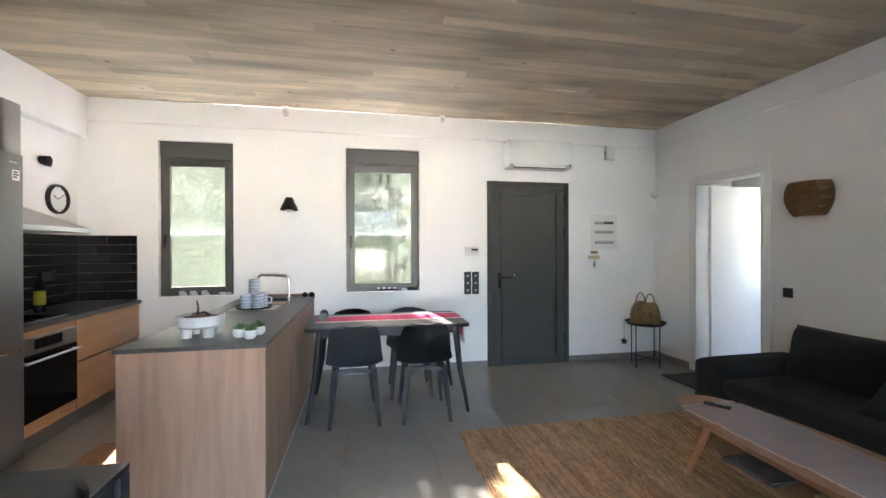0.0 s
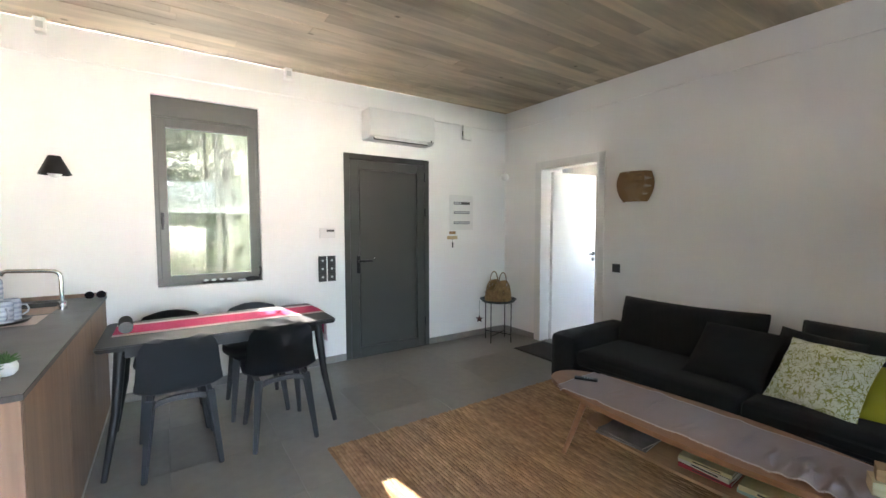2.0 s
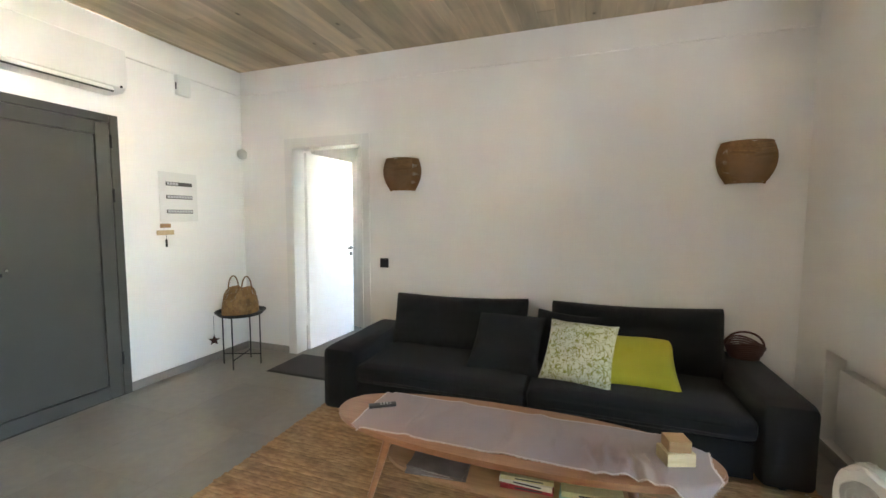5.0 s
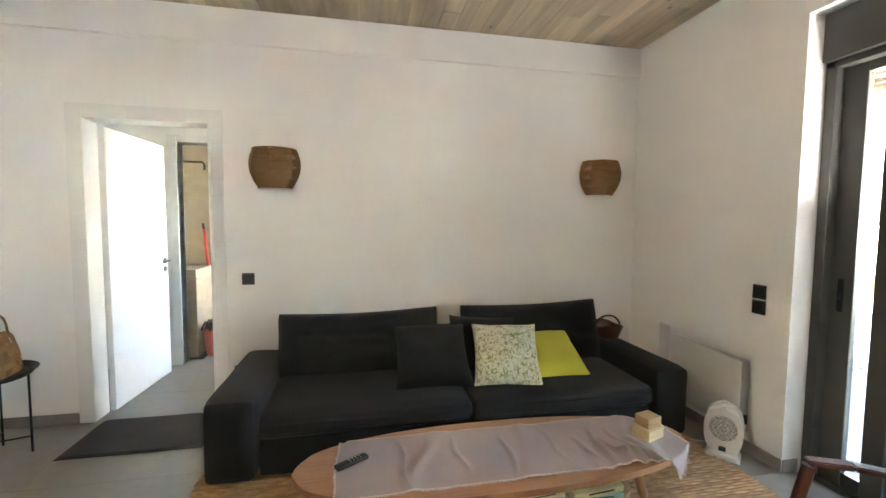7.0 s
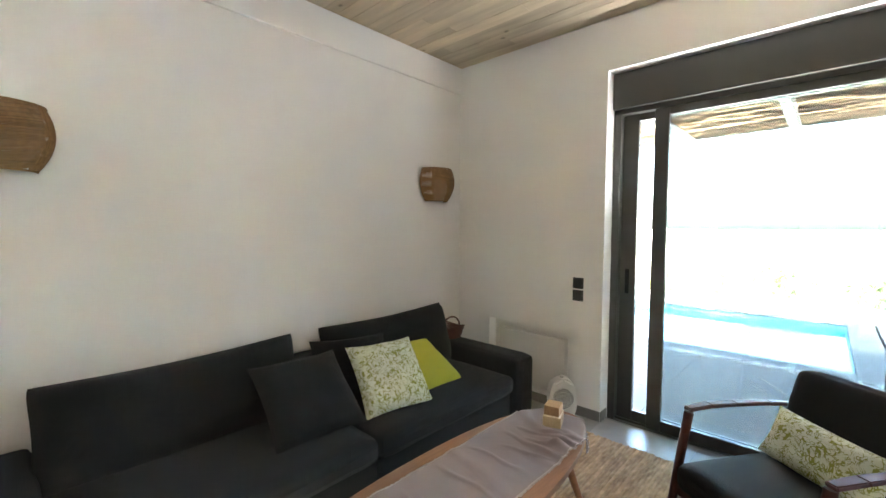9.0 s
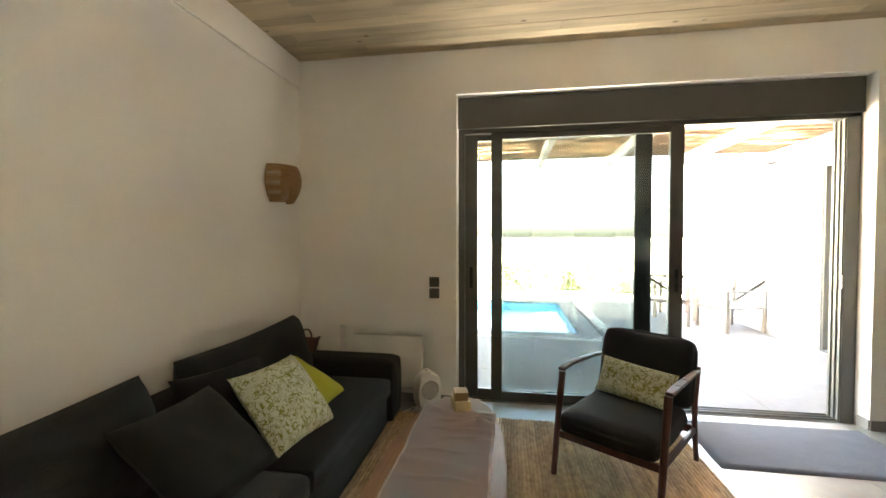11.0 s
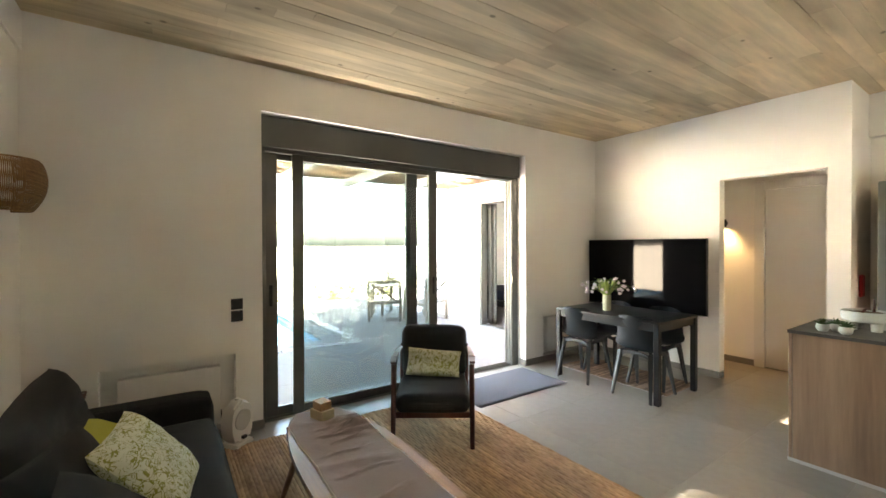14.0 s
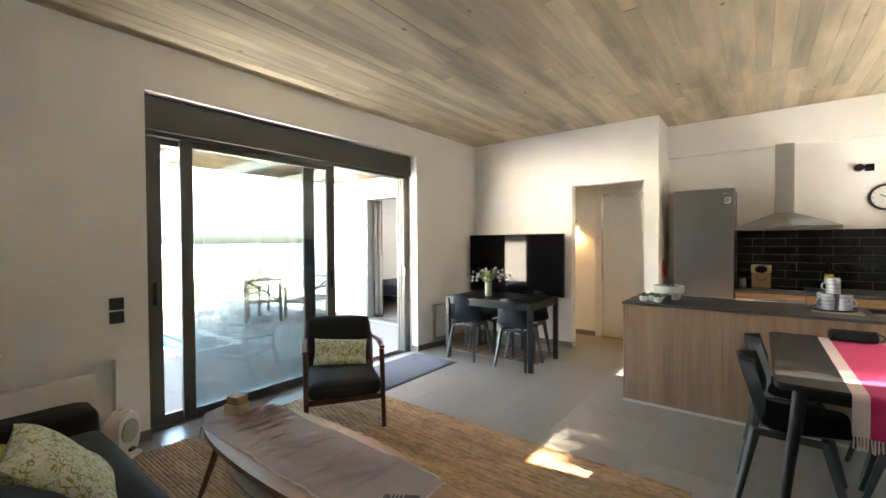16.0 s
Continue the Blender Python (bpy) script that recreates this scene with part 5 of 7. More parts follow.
M_OAKY = surface("walnut_laminate_side", (0.34, 0.215, 0.135), 0.45, var=0.1, fine=5, coarse=1.0, bump=0.06, depth=0.0006, stretch=(6, 6, 0.45), second=(0.20, 0.12, 0.075))
ys = [IY0 + 0.026, 2.86, 3.60, 4.37]
for a, b in zip(ys, ys[1:]):
    bm = B()
    box(bm, IP(IX1 - 0.022, a + 0.001, 0.0), IP(IX1 - 0.004, b - 0.001, 0.848), 0.0015)
    part("back_panel", bm, M_OAKY, isl)
for a, b in zip(ys, ys[1:]):
    bm = B()
    box(bm, IP(IX0 + 0.03, a + 0.002, 0.09), IP(IX0 + 0.05, b - 0.002, 0.82), 0.0015)
    part("cabinet_front", bm, M_OAKY, isl)
M_STRIP = surface("pale_aluminium_strip", (0.50, 0.49, 0.47), 0.4, metal=0.3, var=0.05, fine=90, coarse=4, bump=0.02)
for a, b in (((IX0 + 0.004, IY0 + 0.002, 0.0), (IX1 - 0.004, IY0 + 0.0055, 0.022)), ((IX1 - 0.0035, IY0 + 0.006, 0.0), (IX1, 4.37, 0.022))):
    bm = B()
    box(bm, IP(*a), IP(*b), 0.001)
    part("plinth_strip", bm, M_STRIP, isl, "pale metal plinth strip")
bm = B()
box(bm, IP(IX0 + 0.051, IY0 + 0.03, 0.02), IP(IX1 - 0.023, 4.37, 0.84))
part("carcass", bm, M_OAKY, isl)
SK0, SK1, SKX0, SKX1 = 3.72, 4.22, -1.02, -0.60
top = thing("island_worktop", (-0.76, 3.25, 0.848), "thin dark stone worktop on the island", "worktop")
bm = B()
zz = (0.0, 0.022)
def TP(x, y, k):
    return (x + 0.76, y - 3.25, zz[k])
box(bm, TP(IX0 - 0.01, IY0, 0), TP(IX1 + 0.005, SK0, 1), 0.002)
box(bm, TP(IX0 - 0.01, SK1, 0), TP(IX1 + 0.005, 4.372, 1), 0.002)
box(bm, TP(IX0 - 0.01, SK0, 0), TP(SKX0, SK1, 1))
box(bm, TP(SKX1, SK0, 0), TP(IX1 + 0.005, SK1, 1))
part("slab", bm, M_TOP, top)
snk = thing("sink", (-0.81, 3.97, 0.87), "dark inset kitchen sink in the island worktop", "sink")
bm = B()
x0, x1, y0, y1 = SKX0 + 0.81, SKX1 + 0.81, SK0 - 3.97, SK1 - 3.97
for a, b in (((x0, y0, -0.2), (x1, y1, -0.19)), ((x0, y0, -0.19), (x0 + 0.006, y1, 0.001)), ((x1 - 0.006, y0, -0.19), (x1, y1, 0.001)), ((x0, y0, -0.19), (x1, y0 + 0.006, 0.001)), ((x0, y1 - 0.006, -0.19), (x1, y1, 0.001))):
    box(bm, a, b)
part("basin", bm, M_TOP, snk)
bm = B()
cyl(bm, (0.05, 0.0, -0.19), (0.05, 0.0, -0.186), 0.035, n=20)
part("drain", bm, M_STEEL, snk)
# low upstand against the wall at the end of the island
bm = B()
box(bm, (IX0, 4.345, 0.871), (IX1 + 0.004, 4.373, 0.898), 0.002)
single("worktop_upstand", bm, M_OAKY, "walnut upstand strip between worktop and wall", "upstand")

fau = thing("faucet", (-0.575, 3.86, 0.87), "chrome kitchen faucet with square swan neck at the sink", "faucet")
bm = B()
cyl(bm, (0, 0, 0), (0, 0, 0.05), 0.024, n=20)
part("base", bm, M_CHROME, fau)
bm = B()
pts = [(0, 0, 0.05), (0, 0, 0.20), (-0.006, 0.0, 0.232), (-0.03, 0.0, 0.25), (-0.10, 0.0, 0.256), (-0.24, 0.0, 0.262), (-0.262, 0.0, 0.255), (-0.268, 0.0, 0.235)]
tube(bm, pts, 0.0125, 14)
part("spout", bm, M_CHROME, fau)
bm = B()
bar(bm, (0.0, -0.02, 0.045), (0.005, -0.085, 0.06), 0.012, 0.010, bevel=0.002)
part("lever", bm, M_CHROME, fau)

# wall run: fridge, oven unit, drawers, worktop
CF = -2.07
def unit(name, y0, y1, label):
    u = thing(name, ((KITCHEN + CF) / 2, (y0 + y1) / 2, 0), label, "cabinet")
    bm = B()
    cx, cy = (KITCHEN + CF) / 2, (y0 + y1) / 2
    box(bm, (KITCHEN + 0.004 - cx, y0 + 0.001 - cy, 0.13), (CF - 0.021 - cx, y1 - 0.001 - cy, 0.838))
    part("body", bm, M_OAKW, u)
    bm = B()
    box(bm, (KITCHEN + 0.03 - cx, y0 + 0.001 - cy, 0.0), (CF - 0.06 - cx, y1 - 0.001 - cy, 0.13))
    part("plinth", bm, M_STEEL, u, "brushed grey plinth")
    return u, cx, cy


u, cx, cy = unit("drawer_cabinet", 3.46, 4.37, "orange oak kitchen drawer unit with handle-less fronts")
for z0, z1 in ((0.135, 0.492), (0.508, 0.832)):
    bm = B()
    box(bm, (CF - 0.020 - cx, 3.462 - cy, z0), (CF - cx, 4.368 - cy, z1), 0.002)
    part("drawer_front", bm, M_OAKW, u)
bm = B()
box(bm, (CF - 0.022 - cx, 3.462 - cy, 0.493), (CF - 0.012 - cx, 4.368 - cy, 0.507))
part("grip_groove", bm, M_GREY_ALU, u)
u, cx, cy = unit("oven_cabinet", 2.875, 3.458, "orange oak cabinet housing the built-in oven")
bm = B()
box(bm, (CF - 0.020 - cx, 2.877 - cy, 0.135), (CF - cx, 3.456 - cy, 0.222), 0.002)
part("filler", bm, M_OAKW, u)
bm = B()
box(bm, (CF - 0.020 - cx, 2.877 - cy, 0.79), (CF - cx, 3.456 - cy, 0.832), 0.002)
part("filler", bm, M_OAKW, u)
ov = thing("oven", (CF, 3.167, 0.225), "built-in steel oven with black glass door", "oven")
bm = B()
box(bm, (-0.018, -0.288, 0.445), (0.010, 0.288, 0.562), 0.003)
part("control_panel", bm, M_STEEL, ov)
bm = B()
box(bm, (0.0102, -0.13, 0.475), (0.0116, 0.13, 0.545))
part("display", bm, M_SCREEN, ov)
bm = B()
box(bm, (-0.018, -0.288, 0.0), (0.012, 0.288, 0.438), 0.004)
part("oven_door", bm, M_SCREEN, ov, "black glass oven door")
bm = B()
cyl(bm, (0.05, -0.26, 0.405), (0.05, 0.26, 0.405), 0.009, n=12)
for s in (-1, 1):
    cyl(bm, (0.01, s * 0.23, 0.405), (0.05, s * 0.23, 0.405), 0.007, n=10)
part("handle", bm, M_STEEL, ov)

bm = B()
box(bm, (KITCHEN + 0.001, 2.872, 0.838), (CF + 0.02, 4.373, 0.872), 0.003)
single("worktop", bm, M_TOP, "dark stone worktop along the kitchen wall", "worktop")
bm = B()
box(bm, (-2.53, 2.90, 0.873), (-2.13, 3.46, 0.879), 0.002)
hob = single("hob", bm, M_SCREEN, "black glass induction hob set in the worktop", "hob")
bm = B()
box(bm, (-2.128, 2.90, 0.873), (-2.120, 3.46, 0.8805), 0.001)
part("trim", bm, M_STEEL, hob, "steel edge trim")

fr = thing("fridge", (-2.31, 2.582, 0), "tall graphite steel fridge-freezer", "fridge")
bm = B()
box(bm, (-0.285, -0.287, 0.02), (0.245, 0.287, 1.965), 0.006)
part("body", bm, M_FRIDGE, fr)
for z0, z1 in ((0.06, 0.735), (0.755, 1.968)):
    bm = B()
    box(bm, (0.248, -0.287, z0), (0.31, 0.287, z1), 0.012, 3)
    part("fridge_door", bm, M_FRIDGE, fr)
bm = B()
box(bm, (0.26, -0.27, 0.737), (0.318, 0.27, 0.753), 0.002)
part("grip_strip", bm, M_CHROME, fr)
bm = B()
box(bm, (0.3102, 0.20, 1.80), (0.3112, 0.255, 1.865))
lab = part("sticker", bm, M_PLASTIC, fr, "white energy sticker")
bm = B()
for k in range(3):
    box(bm, (0.3114, 0.207, 1.815 + 0.016 * k), (0.3118, 0.207 + (0.03, 0.04, 0.035)[k], 1.824 + 0.016 * k))
part("sticker_bars", bm, M_INK, lab)
bm = B()
box(bm, (0.3102, 0.18, 1.905), (0.3110, 0.235, 1.915))
part("badge", bm, M_STEEL, fr)
for sx in (-0.28, 0.2):
    for sy in (-0.25, 0.25):
        bm = B()
        cyl(bm, (sx, sy, 0), (sx, sy, 0.022), 0.02, n=10)
        part("foot", bm, M_BLACK_PL, fr)

hd = thing("cooker_hood", (KITCHEN, 3.297, 1.51), "steel chimney cooker hood above the hob", "cooker hood")
bm = B()
lo = [(0.002, -0.43, 0.0), (0.47, -0.43, 0.0), (0.47, 0.43, 0.0), (0.002, 0.43, 0.0)]
mid = [(x, y, 0.035) for x, y, z in lo]
hi = [(0.002, -0.085, 0.18), (0.24, -0.085, 0.18), (0.24, 0.085, 0.18), (0.002, 0.085, 0.18)]
rings = [[bm.verts.new(p) for p in r] for r in (lo, mid, hi)]
for a, b in zip(rings, rings[1:]):
    for i in range(4):
        bm.faces.new((a[i], a[(i + 1) % 4], b[(i + 1) % 4], b[i]))
bm.faces.new(rings[0][::-1])
bm.faces.new(rings[-1])
part("canopy", bm, M_STEEL, hd)
bm = B()
box(bm, (0.004, -0.08, 0.18), (0.235, 0.08, 0.93), 0.004)
part("chimney", bm, M_STEEL, hd)
bm = B()
box(bm, (0.30, -0.10, -0.004), (0.40, 0.10, 0.0))
part("filter", bm, M_STEEL, hd)

# black tile splashback
sp1 = tagged(new("splashback_west"), "black glazed brick-bond tiles with pale joints", "splashback", kind="structure")
sp2 = tagged(new("splashback_north"), "black glazed brick-bond tiles with pale joints", "splashback", kind="structure")
bm = B()
box(bm, (KITCHEN + 0.0005, 2.872, 0.874), (KITCHEN + 0.006, 4.374, 1.510))
part("grout", bm, M_WGROUT, sp1)
bm = B()
box(bm, (KITCHEN + 0.006, NORTH - 0.006, 0.874), (-2.085, NORTH - 0.0005, 1.510))
part("grout", bm, M_WGROUT, sp2)
TL, TR, GR = 0.295, 0.0905, 0.0032
for row in range(7):
    z0 = 0.876 + row * TR
    for wall in (0, 1):
        a0, a1 = (2.874, 4.366) if wall == 0 else (KITCHEN + 0.0125, -2.087)
        p = a0 - (TL / 2 if row % 2 else 0.05)
        while p < a1:
            q0, q1 = max(p, a0), min(p + TL - GR, a1)
            if q1 - q0 > 0.012:
                bm = B()
                if wall == 0:
                    box(bm, (KITCHEN + 0.005, q0, z0), (KITCHEN + 0.0115, q1, z0 + TR - GR), 0.0012)
                else:
                    box(bm, (q0, NORTH - 0.0115, z0), (q1, NORTH - 0.005, z0 + TR - GR), 0.0012)
                part("tile", bm, M_BTILE, sp1 if wall == 0 else sp2)
            p += TL


def cone_lamp(at, turn):
    c = thing("wall_lamp", at, "small black cone wall lamp", "wall lamp", turn=turn)
    bm = B()
    lathe(bm, [(0.030, 0.075), (0.034, 0.078), (0.092, -0.052), (0.088, -0.055), (0.030, 0.070)], (0, -0.085, 0), 28)
    part("shade", bm, M_BLACK, c)
    bm = B()
    lathe(bm, [(0, 0.078), (0.034, 0.078)], (0, -0.085, 0), 28)
    cyl(bm, (0, -0.06, 0.04), (0, 0, 0.04), 0.012, n=12)
    cyl(bm, (0, -0.015, 0.04), (0, 0, 0.04), 0.04, n=24)
    part("mount", bm, M_BLACK, c)
    bm = B()
    bmesh.ops.create_uvsphere(bm, u_segments=16, v_segments=8, radius=0.045, matrix=Matrix.Translation((0, -0.085, -0.032)))
    part("bulb", bm, M_PLASTIC, c)


cone_lamp((-0.645, NORTH, 1.825), 0)


def spot_pair():
    s = thing("wall_spotlight", (KITCHEN, 3.92, 2.135), "small round black wall spotlight with square base", "wall lamp")
    bm = B()
    box(bm, (0, 0.02, -0.035), (0.03, 0.085, 0.035), 0.003)
    part("base", bm, M_BLACK, s)
    bm = B()
    cyl(bm, (0.03, 0.05, 0.0), (0.05, 0.05, 0.0), 0.012, n=12)
    cyl(bm, (0.02, -0.03, 0.0), (0.085, -0.03, 0.0), 0.036, n=22)
    bar(bm, (0.04, 0.05, 0), (0.04, -0.03, 0), 0.014, 0.014)
    part("head", bm, M_BLACK, s)


spot_pair()


def wall_clock():
    c = thing("wall_clock", (KITCHEN, 4.095, 1.825), "round white wall clock with black rim", "clock")
    R = pose(0, 0, 0, 0, 90, 0)
    def ring(name, prof, mat, label=""):
        bm = B()
        lathe(bm, prof, n=40)
        bmesh.ops.transform(bm, matrix=R, verts=bm.verts[:])
        return part(name, bm, mat, c, label)
    ring("rim", [(0.112, 0.0), (0.132, 0.0), (0.132, 0.03), (0.126, 0.036), (0.114, 0.032), (0.112, 0.012)], M_BLACK)
    ring("dial", [(0, 0.012), (0.113, 0.012), (0.113, 0.002), (0, 0.002)], M_PLASTIC, "white dial")
    for ang, ln, w in ((300, 0.055, 0.008), (60, 0.082, 0.006)):
        bm = B()
        a = radians(ang)
        bar(bm, (0.016, 0, 0), (0.016, ln * math.sin(a), ln * math.cos(a)), w, 0.002, up=(1, 0, 0))
        part("clock_hand", bm, M_BLACK, c)
    for k in range(12):
        bm = B()
        a = radians(30 * k)
        bar(bm, (0.0128, 0.092 * math.sin(a), 0.092 * math.cos(a)), (0.0128, 0.105 * math.sin(a), 0.105 * math.cos(a)), 0.005, 0.001, up=(1, 0, 0))
        part("hour_mark", bm, M_BLACK, c)


wall_clock()

# on the island
def planter():
    p = thing("footed_planter", (-0.822, 2.43, 0.87), "round pale stoneware planter on four stubby legs on the island", "planter")
    bm = B()
    lathe(bm, [(0, 0.055), (0.125, 0.052), (0.142, 0.065), (0.145, 0.12), (0.137, 0.122), (0.133, 0.075), (0, 0.07)], n=40)
    bmesh.ops.scale(bm, vec=(0.86, 0.86, 1.0), verts=bm.verts[:])
    part("bowl", bm, M_POTW, p)
    for a in (45, 135, 225, 315):
        bm = B()
        cyl(bm, (0.082 * math.cos(radians(a)), 0.082 * math.sin(radians(a)), 0), (0.082 * math.cos(radians(a)), 0.082 * math.sin(radians(a)), 0.058), 0.028, 0.030, n=18)
        part("leg", bm, M_POTW, p)
    bm = B()
    lathe(bm, [(0.115, 0.105), (0.08, 0.113), (0, 0.117)], n=30)
    for v in bm.verts:
        v.co.z += 0.005 * noise.noise(v.co * 40)
    part("soil", bm, M_SOIL, p)
    bm = B()
    tube(bm, [(-0.03, 0.03, 0.11), (-0.028, 0.032, 0.16), (-0.034, 0.03, 0.20)], 0.008, 8, 0.004)
    tube(bm, [(0.05, -0.01, 0.115), (0.02, 0.0, 0.135), (-0.05, 0.01, 0.125)], 0.010, 8, 0.004)
    part("twig", bm, M_MAHOG, p)


planter()


def succulent(x, y, s, seed):
    t = thing("succulent_pot", (x, y, 0.87), "tiny green succulent in a small white round pot", "potted plant", "succulents on the island")
    bm = B()
    lathe(bm, [(0, 0.0), (0.020, 0.0), (0.030, 0.012), (0.032, 0.030), (0.027, 0.044), (0.024, 0.044), (0.026, 0.032), (0, 0.036)], n=24)
    bmesh.ops.scale(bm, vec=(s, s, s), verts=bm.verts[:])
    part("pot", bm, M_POTW, t)
    rnd = random.Random(seed)
    bm = B()
    for i in range(46):
        a, tilt = rnd.uniform(0, 6.28), rnd.uniform(0.05, 1.25)
        d = Vector((math.sin(tilt) * math.cos(a), math.sin(tilt) * math.sin(a), math.cos(tilt) * 0.8))
        base = Vector((0, 0, 0.036)) + d * 0.006
        tip = base + d * rnd.uniform(0.026, 0.048)
        tube(bm, [base * s, (base.lerp(tip, 0.55) + Vector((0, 0, 0.002))) * s, tip * s], 0.0050 * s, 6, 0.0010)
    part("rosette", bm, M_SUCC, t)


succulent(-0.590, 2.335, 1.1, 1)
succulent(-0.520, 2.280, 1.1, 2)
succulent(-0.500, 2.395, 1.1, 3)

tr = thing("serving_tray", (-0.80, 3.52, 0.87), "dark round tray on a pink cloth on the island", "tray")
bm = B()
lathe(bm, [(0, 0.004), (0.13, 0.004), (0.145, 0.016), (0.149, 0.016), (0.134, 0.0), (0, 0.0)], (0, 0, 0.004), 36)
part("tray", bm, M_BLACK_PL, tr)
cl = B()
box(cl, (-0.17, -0.13, 0.0005), (0.19, 0.15, 0.0035), 0.001)
part("cloth", cl, M_FRINGE, tr, "pink place mat")


def mug(at, turn, up=True):
    m = thing("mug", at, "pale grey-blue glazed mug with darker bands, upside down", "mug", "mugs on the tray", turn)
    bm = B()
    lathe(bm, [(0.0, 0.098), (0.036, 0.098), (0.041, 0.09), (0.042, 0.004), (0.042, 0.0), (0.038, 0.0), (0.038, 0.09), (0, 0.094)], n=28)
    bmesh.ops.scale(bm, vec=(1, 1, 1.2), verts=bm.verts[:])
    part("cup", bm, M_MUG, m)
    for z in (0.012, 0.034, 0.062, 0.090):
        bm = B()
        lathe(bm, [(0.0422, z), (0.0426, z), (0.0426, z + 0.012), (0.0422, z + 0.012)], n=28)
        part("band", bm, M_BLUEP, m, "blue printed band")
    bm = B()
    tube(bm, [(0.040, 0, 0.08), (0.062, 0, 0.078), (0.072, 0, 0.055), (0.066, 0, 0.035), (0.041, 0, 0.02)], 0.005, 8)
    part("handle", bm, M_MUG, m)


for dx, dy, dz, tn in ((-0.055, -0.045, 0.009, -30), (0.045, -0.04, 0.009, -60), (-0.01, 0.055, 0.009, 80), (0.055, 0.06, 0.009, 20), (0.0, 0.0, 0.128, -70)):
    mug((-0.80 + dx, 3.52 + dy, 0.87 + dz), tn)

gl = thing("sunglasses", (-0.46, 4.30, 0.87), "folded black sunglasses on the worktop edge", "sunglasses", turn=5)
for s in (-1, 1):
    bm = B()
    lathe(bm, [(0, 0.0), (0.026, 0.0), (0.028, 0.003), (0.026, 0.006), (0, 0.006)], n=20)
    bmesh.ops.transform(bm, matrix=pose(s * 0.033, -0.02, 0.024, 80, 0, 0), verts=bm.verts[:])
    part("lens", bm, M_SCREEN, gl)
    bm = B()
    tube(bm, [(s * 0.06, -0.02, 0.036), (s * 0.058, 0.04, 0.012), (-s * 0.03, 0.045 + 0.006 * s, 0.006)], 0.0025, 6)
    part("temple", bm, M_BLACK_PL, gl)
bm = B()
tube(bm, [(-0.012, -0.02, 0.032), (0, -0.022, 0.035), (0.012, -0.02, 0.032)], 0.0025, 6)
part("bridge", bm, M_BLACK_PL, gl)

# on the worktop
k = thing("storage_box", (-2.40, 3.10, 0.872), "small bread-brown wooden box with dark oval front, by the splashback", "box")
bm = B()
box(bm, (-0.08, -0.085, 0), (0.08, 0.085, 0.165), 0.004)
part("box", bm, M_MIDWOOD, k)
bm = B()
box(bm, (-0.085, -0.09, 0.165), (0.085, 0.09, 0.25), 0.006)
part("lid", bm, M_PALEWOOD, k)
bm = B()
lathe(bm, [(0, 0), (0.05, 0.0), (0.05, 0.004), (0, 0.004)], n=28)
bmesh.ops.transform(bm, matrix=pose(0.086, 0, 0.205, 0, 90, 0) @ Matrix.Diagonal((0.8, 1.1, 1, 1)), verts=bm.verts[:])
part("window", bm, M_SCREEN, k)
bm = B()
tube(bm, [(0.083, 0.045 * math.cos(a), 0.125 - 0.04 * math.sin(a)) for a in (math.pi * i / 10 for i in range(11))], 0.004, 6)
part("handle", bm, M_BLACK, k)
for x, y, r, h, mat, lb in ((-2.36, 2.935, 0.034, 0.11, M_CERAM, "small glass spice jar with dark lid"), (-2.43, 2.95, 0.03, 0.19, M_SCREEN, "dark glass jar beside the fridge")):
    j = thing("jar", (x, y, 0.872), lb, "jar")
    bm = B()
    lathe(bm, [(0, 0), (r, 0), (r, h * 0.8), (r * 0.8, h * 0.86), (0, h * 0.86)], n=22)
    part("body", bm, mat, j)
    bm = B()
    lathe(bm, [(r * 0.82, h * 0.86), (r * 0.85, h * 0.87), (r * 0.85, h), (0, h)], n=22)
    part("lid", bm, M_BLACK_PL, j)
b = thing("oil_bottle", (-2.44, 3.66, 0.872), "dark oil bottle with yellow label on the worktop", "bottle")
bm = B()
lathe(bm, [(0, 0), (0.035, 0), (0.036, 0.20), (0.016, 0.25), (0.013, 0.29), (0.015, 0.295), (0.015, 0.32), (0, 0.32)], n=24)
part("bottle", bm, M_SCREEN, b)
bm = B()
lathe(bm, [(0.0366, 0.06), (0.0372, 0.06), (0.0372, 0.17), (0.0366, 0.17)], n=24)
part("label", bm, M_YELLOW, b, "yellow paper label")
for y in (3.93, 4.02):
    switch("socket_plate", (KITCHEN + 0.0125, y, 1.14), 1, 1, "x", M_BLACK_PL, "black wall socket on the black tiles", 0.08)
# red oven cloth hanging in the alcove beside the fridge
bm = B()
box(bm, (-2.22, ALCOVE + 0.004, 0.96), (-2.12, ALCOVE + 0.03, 1.16), 0.01)
single("hanging_towel", bm, M_BOOKR, "red kitchen towel hanging beside the fridge", "towel")

# ---- fittings on the north wall ----
ac = thing("air_conditioner", (2.105, NORTH, 2.29), "white split air-conditioner above the entrance door", "air conditioner")
bm = B()
prism(bm, [(0.0, 0.0), (-0.16, 0.0), (-0.20, 0.03), (-0.21, 0.10), (-0.205, 0.295), (-0.19, 0.305), (0.0, 0.305)], "x", -0.385, 0.385, 0.006)
bmesh.ops.remove_doubles(bm, verts=bm.verts, dist=1e-5)
part("housing", bm, M_PLASTIC, ac)
bm = B()
bar(bm, (-0.335, -0.178, 0.014), (0.30, -0.178, 0.014), 0.012, 0.052, up=(0, 0.5, 1))
part("outlet", bm, M_GREY_ALU, ac, "dark outlet slot")
bm = B()
bar(bm, (-0.33, -0.190, 0.016), (0.295, -0.190, 0.016), 0.006, 0.040, up=(0, 0.5, 1))
part("flap", bm, M_PLASTIC, ac)
bm = B()
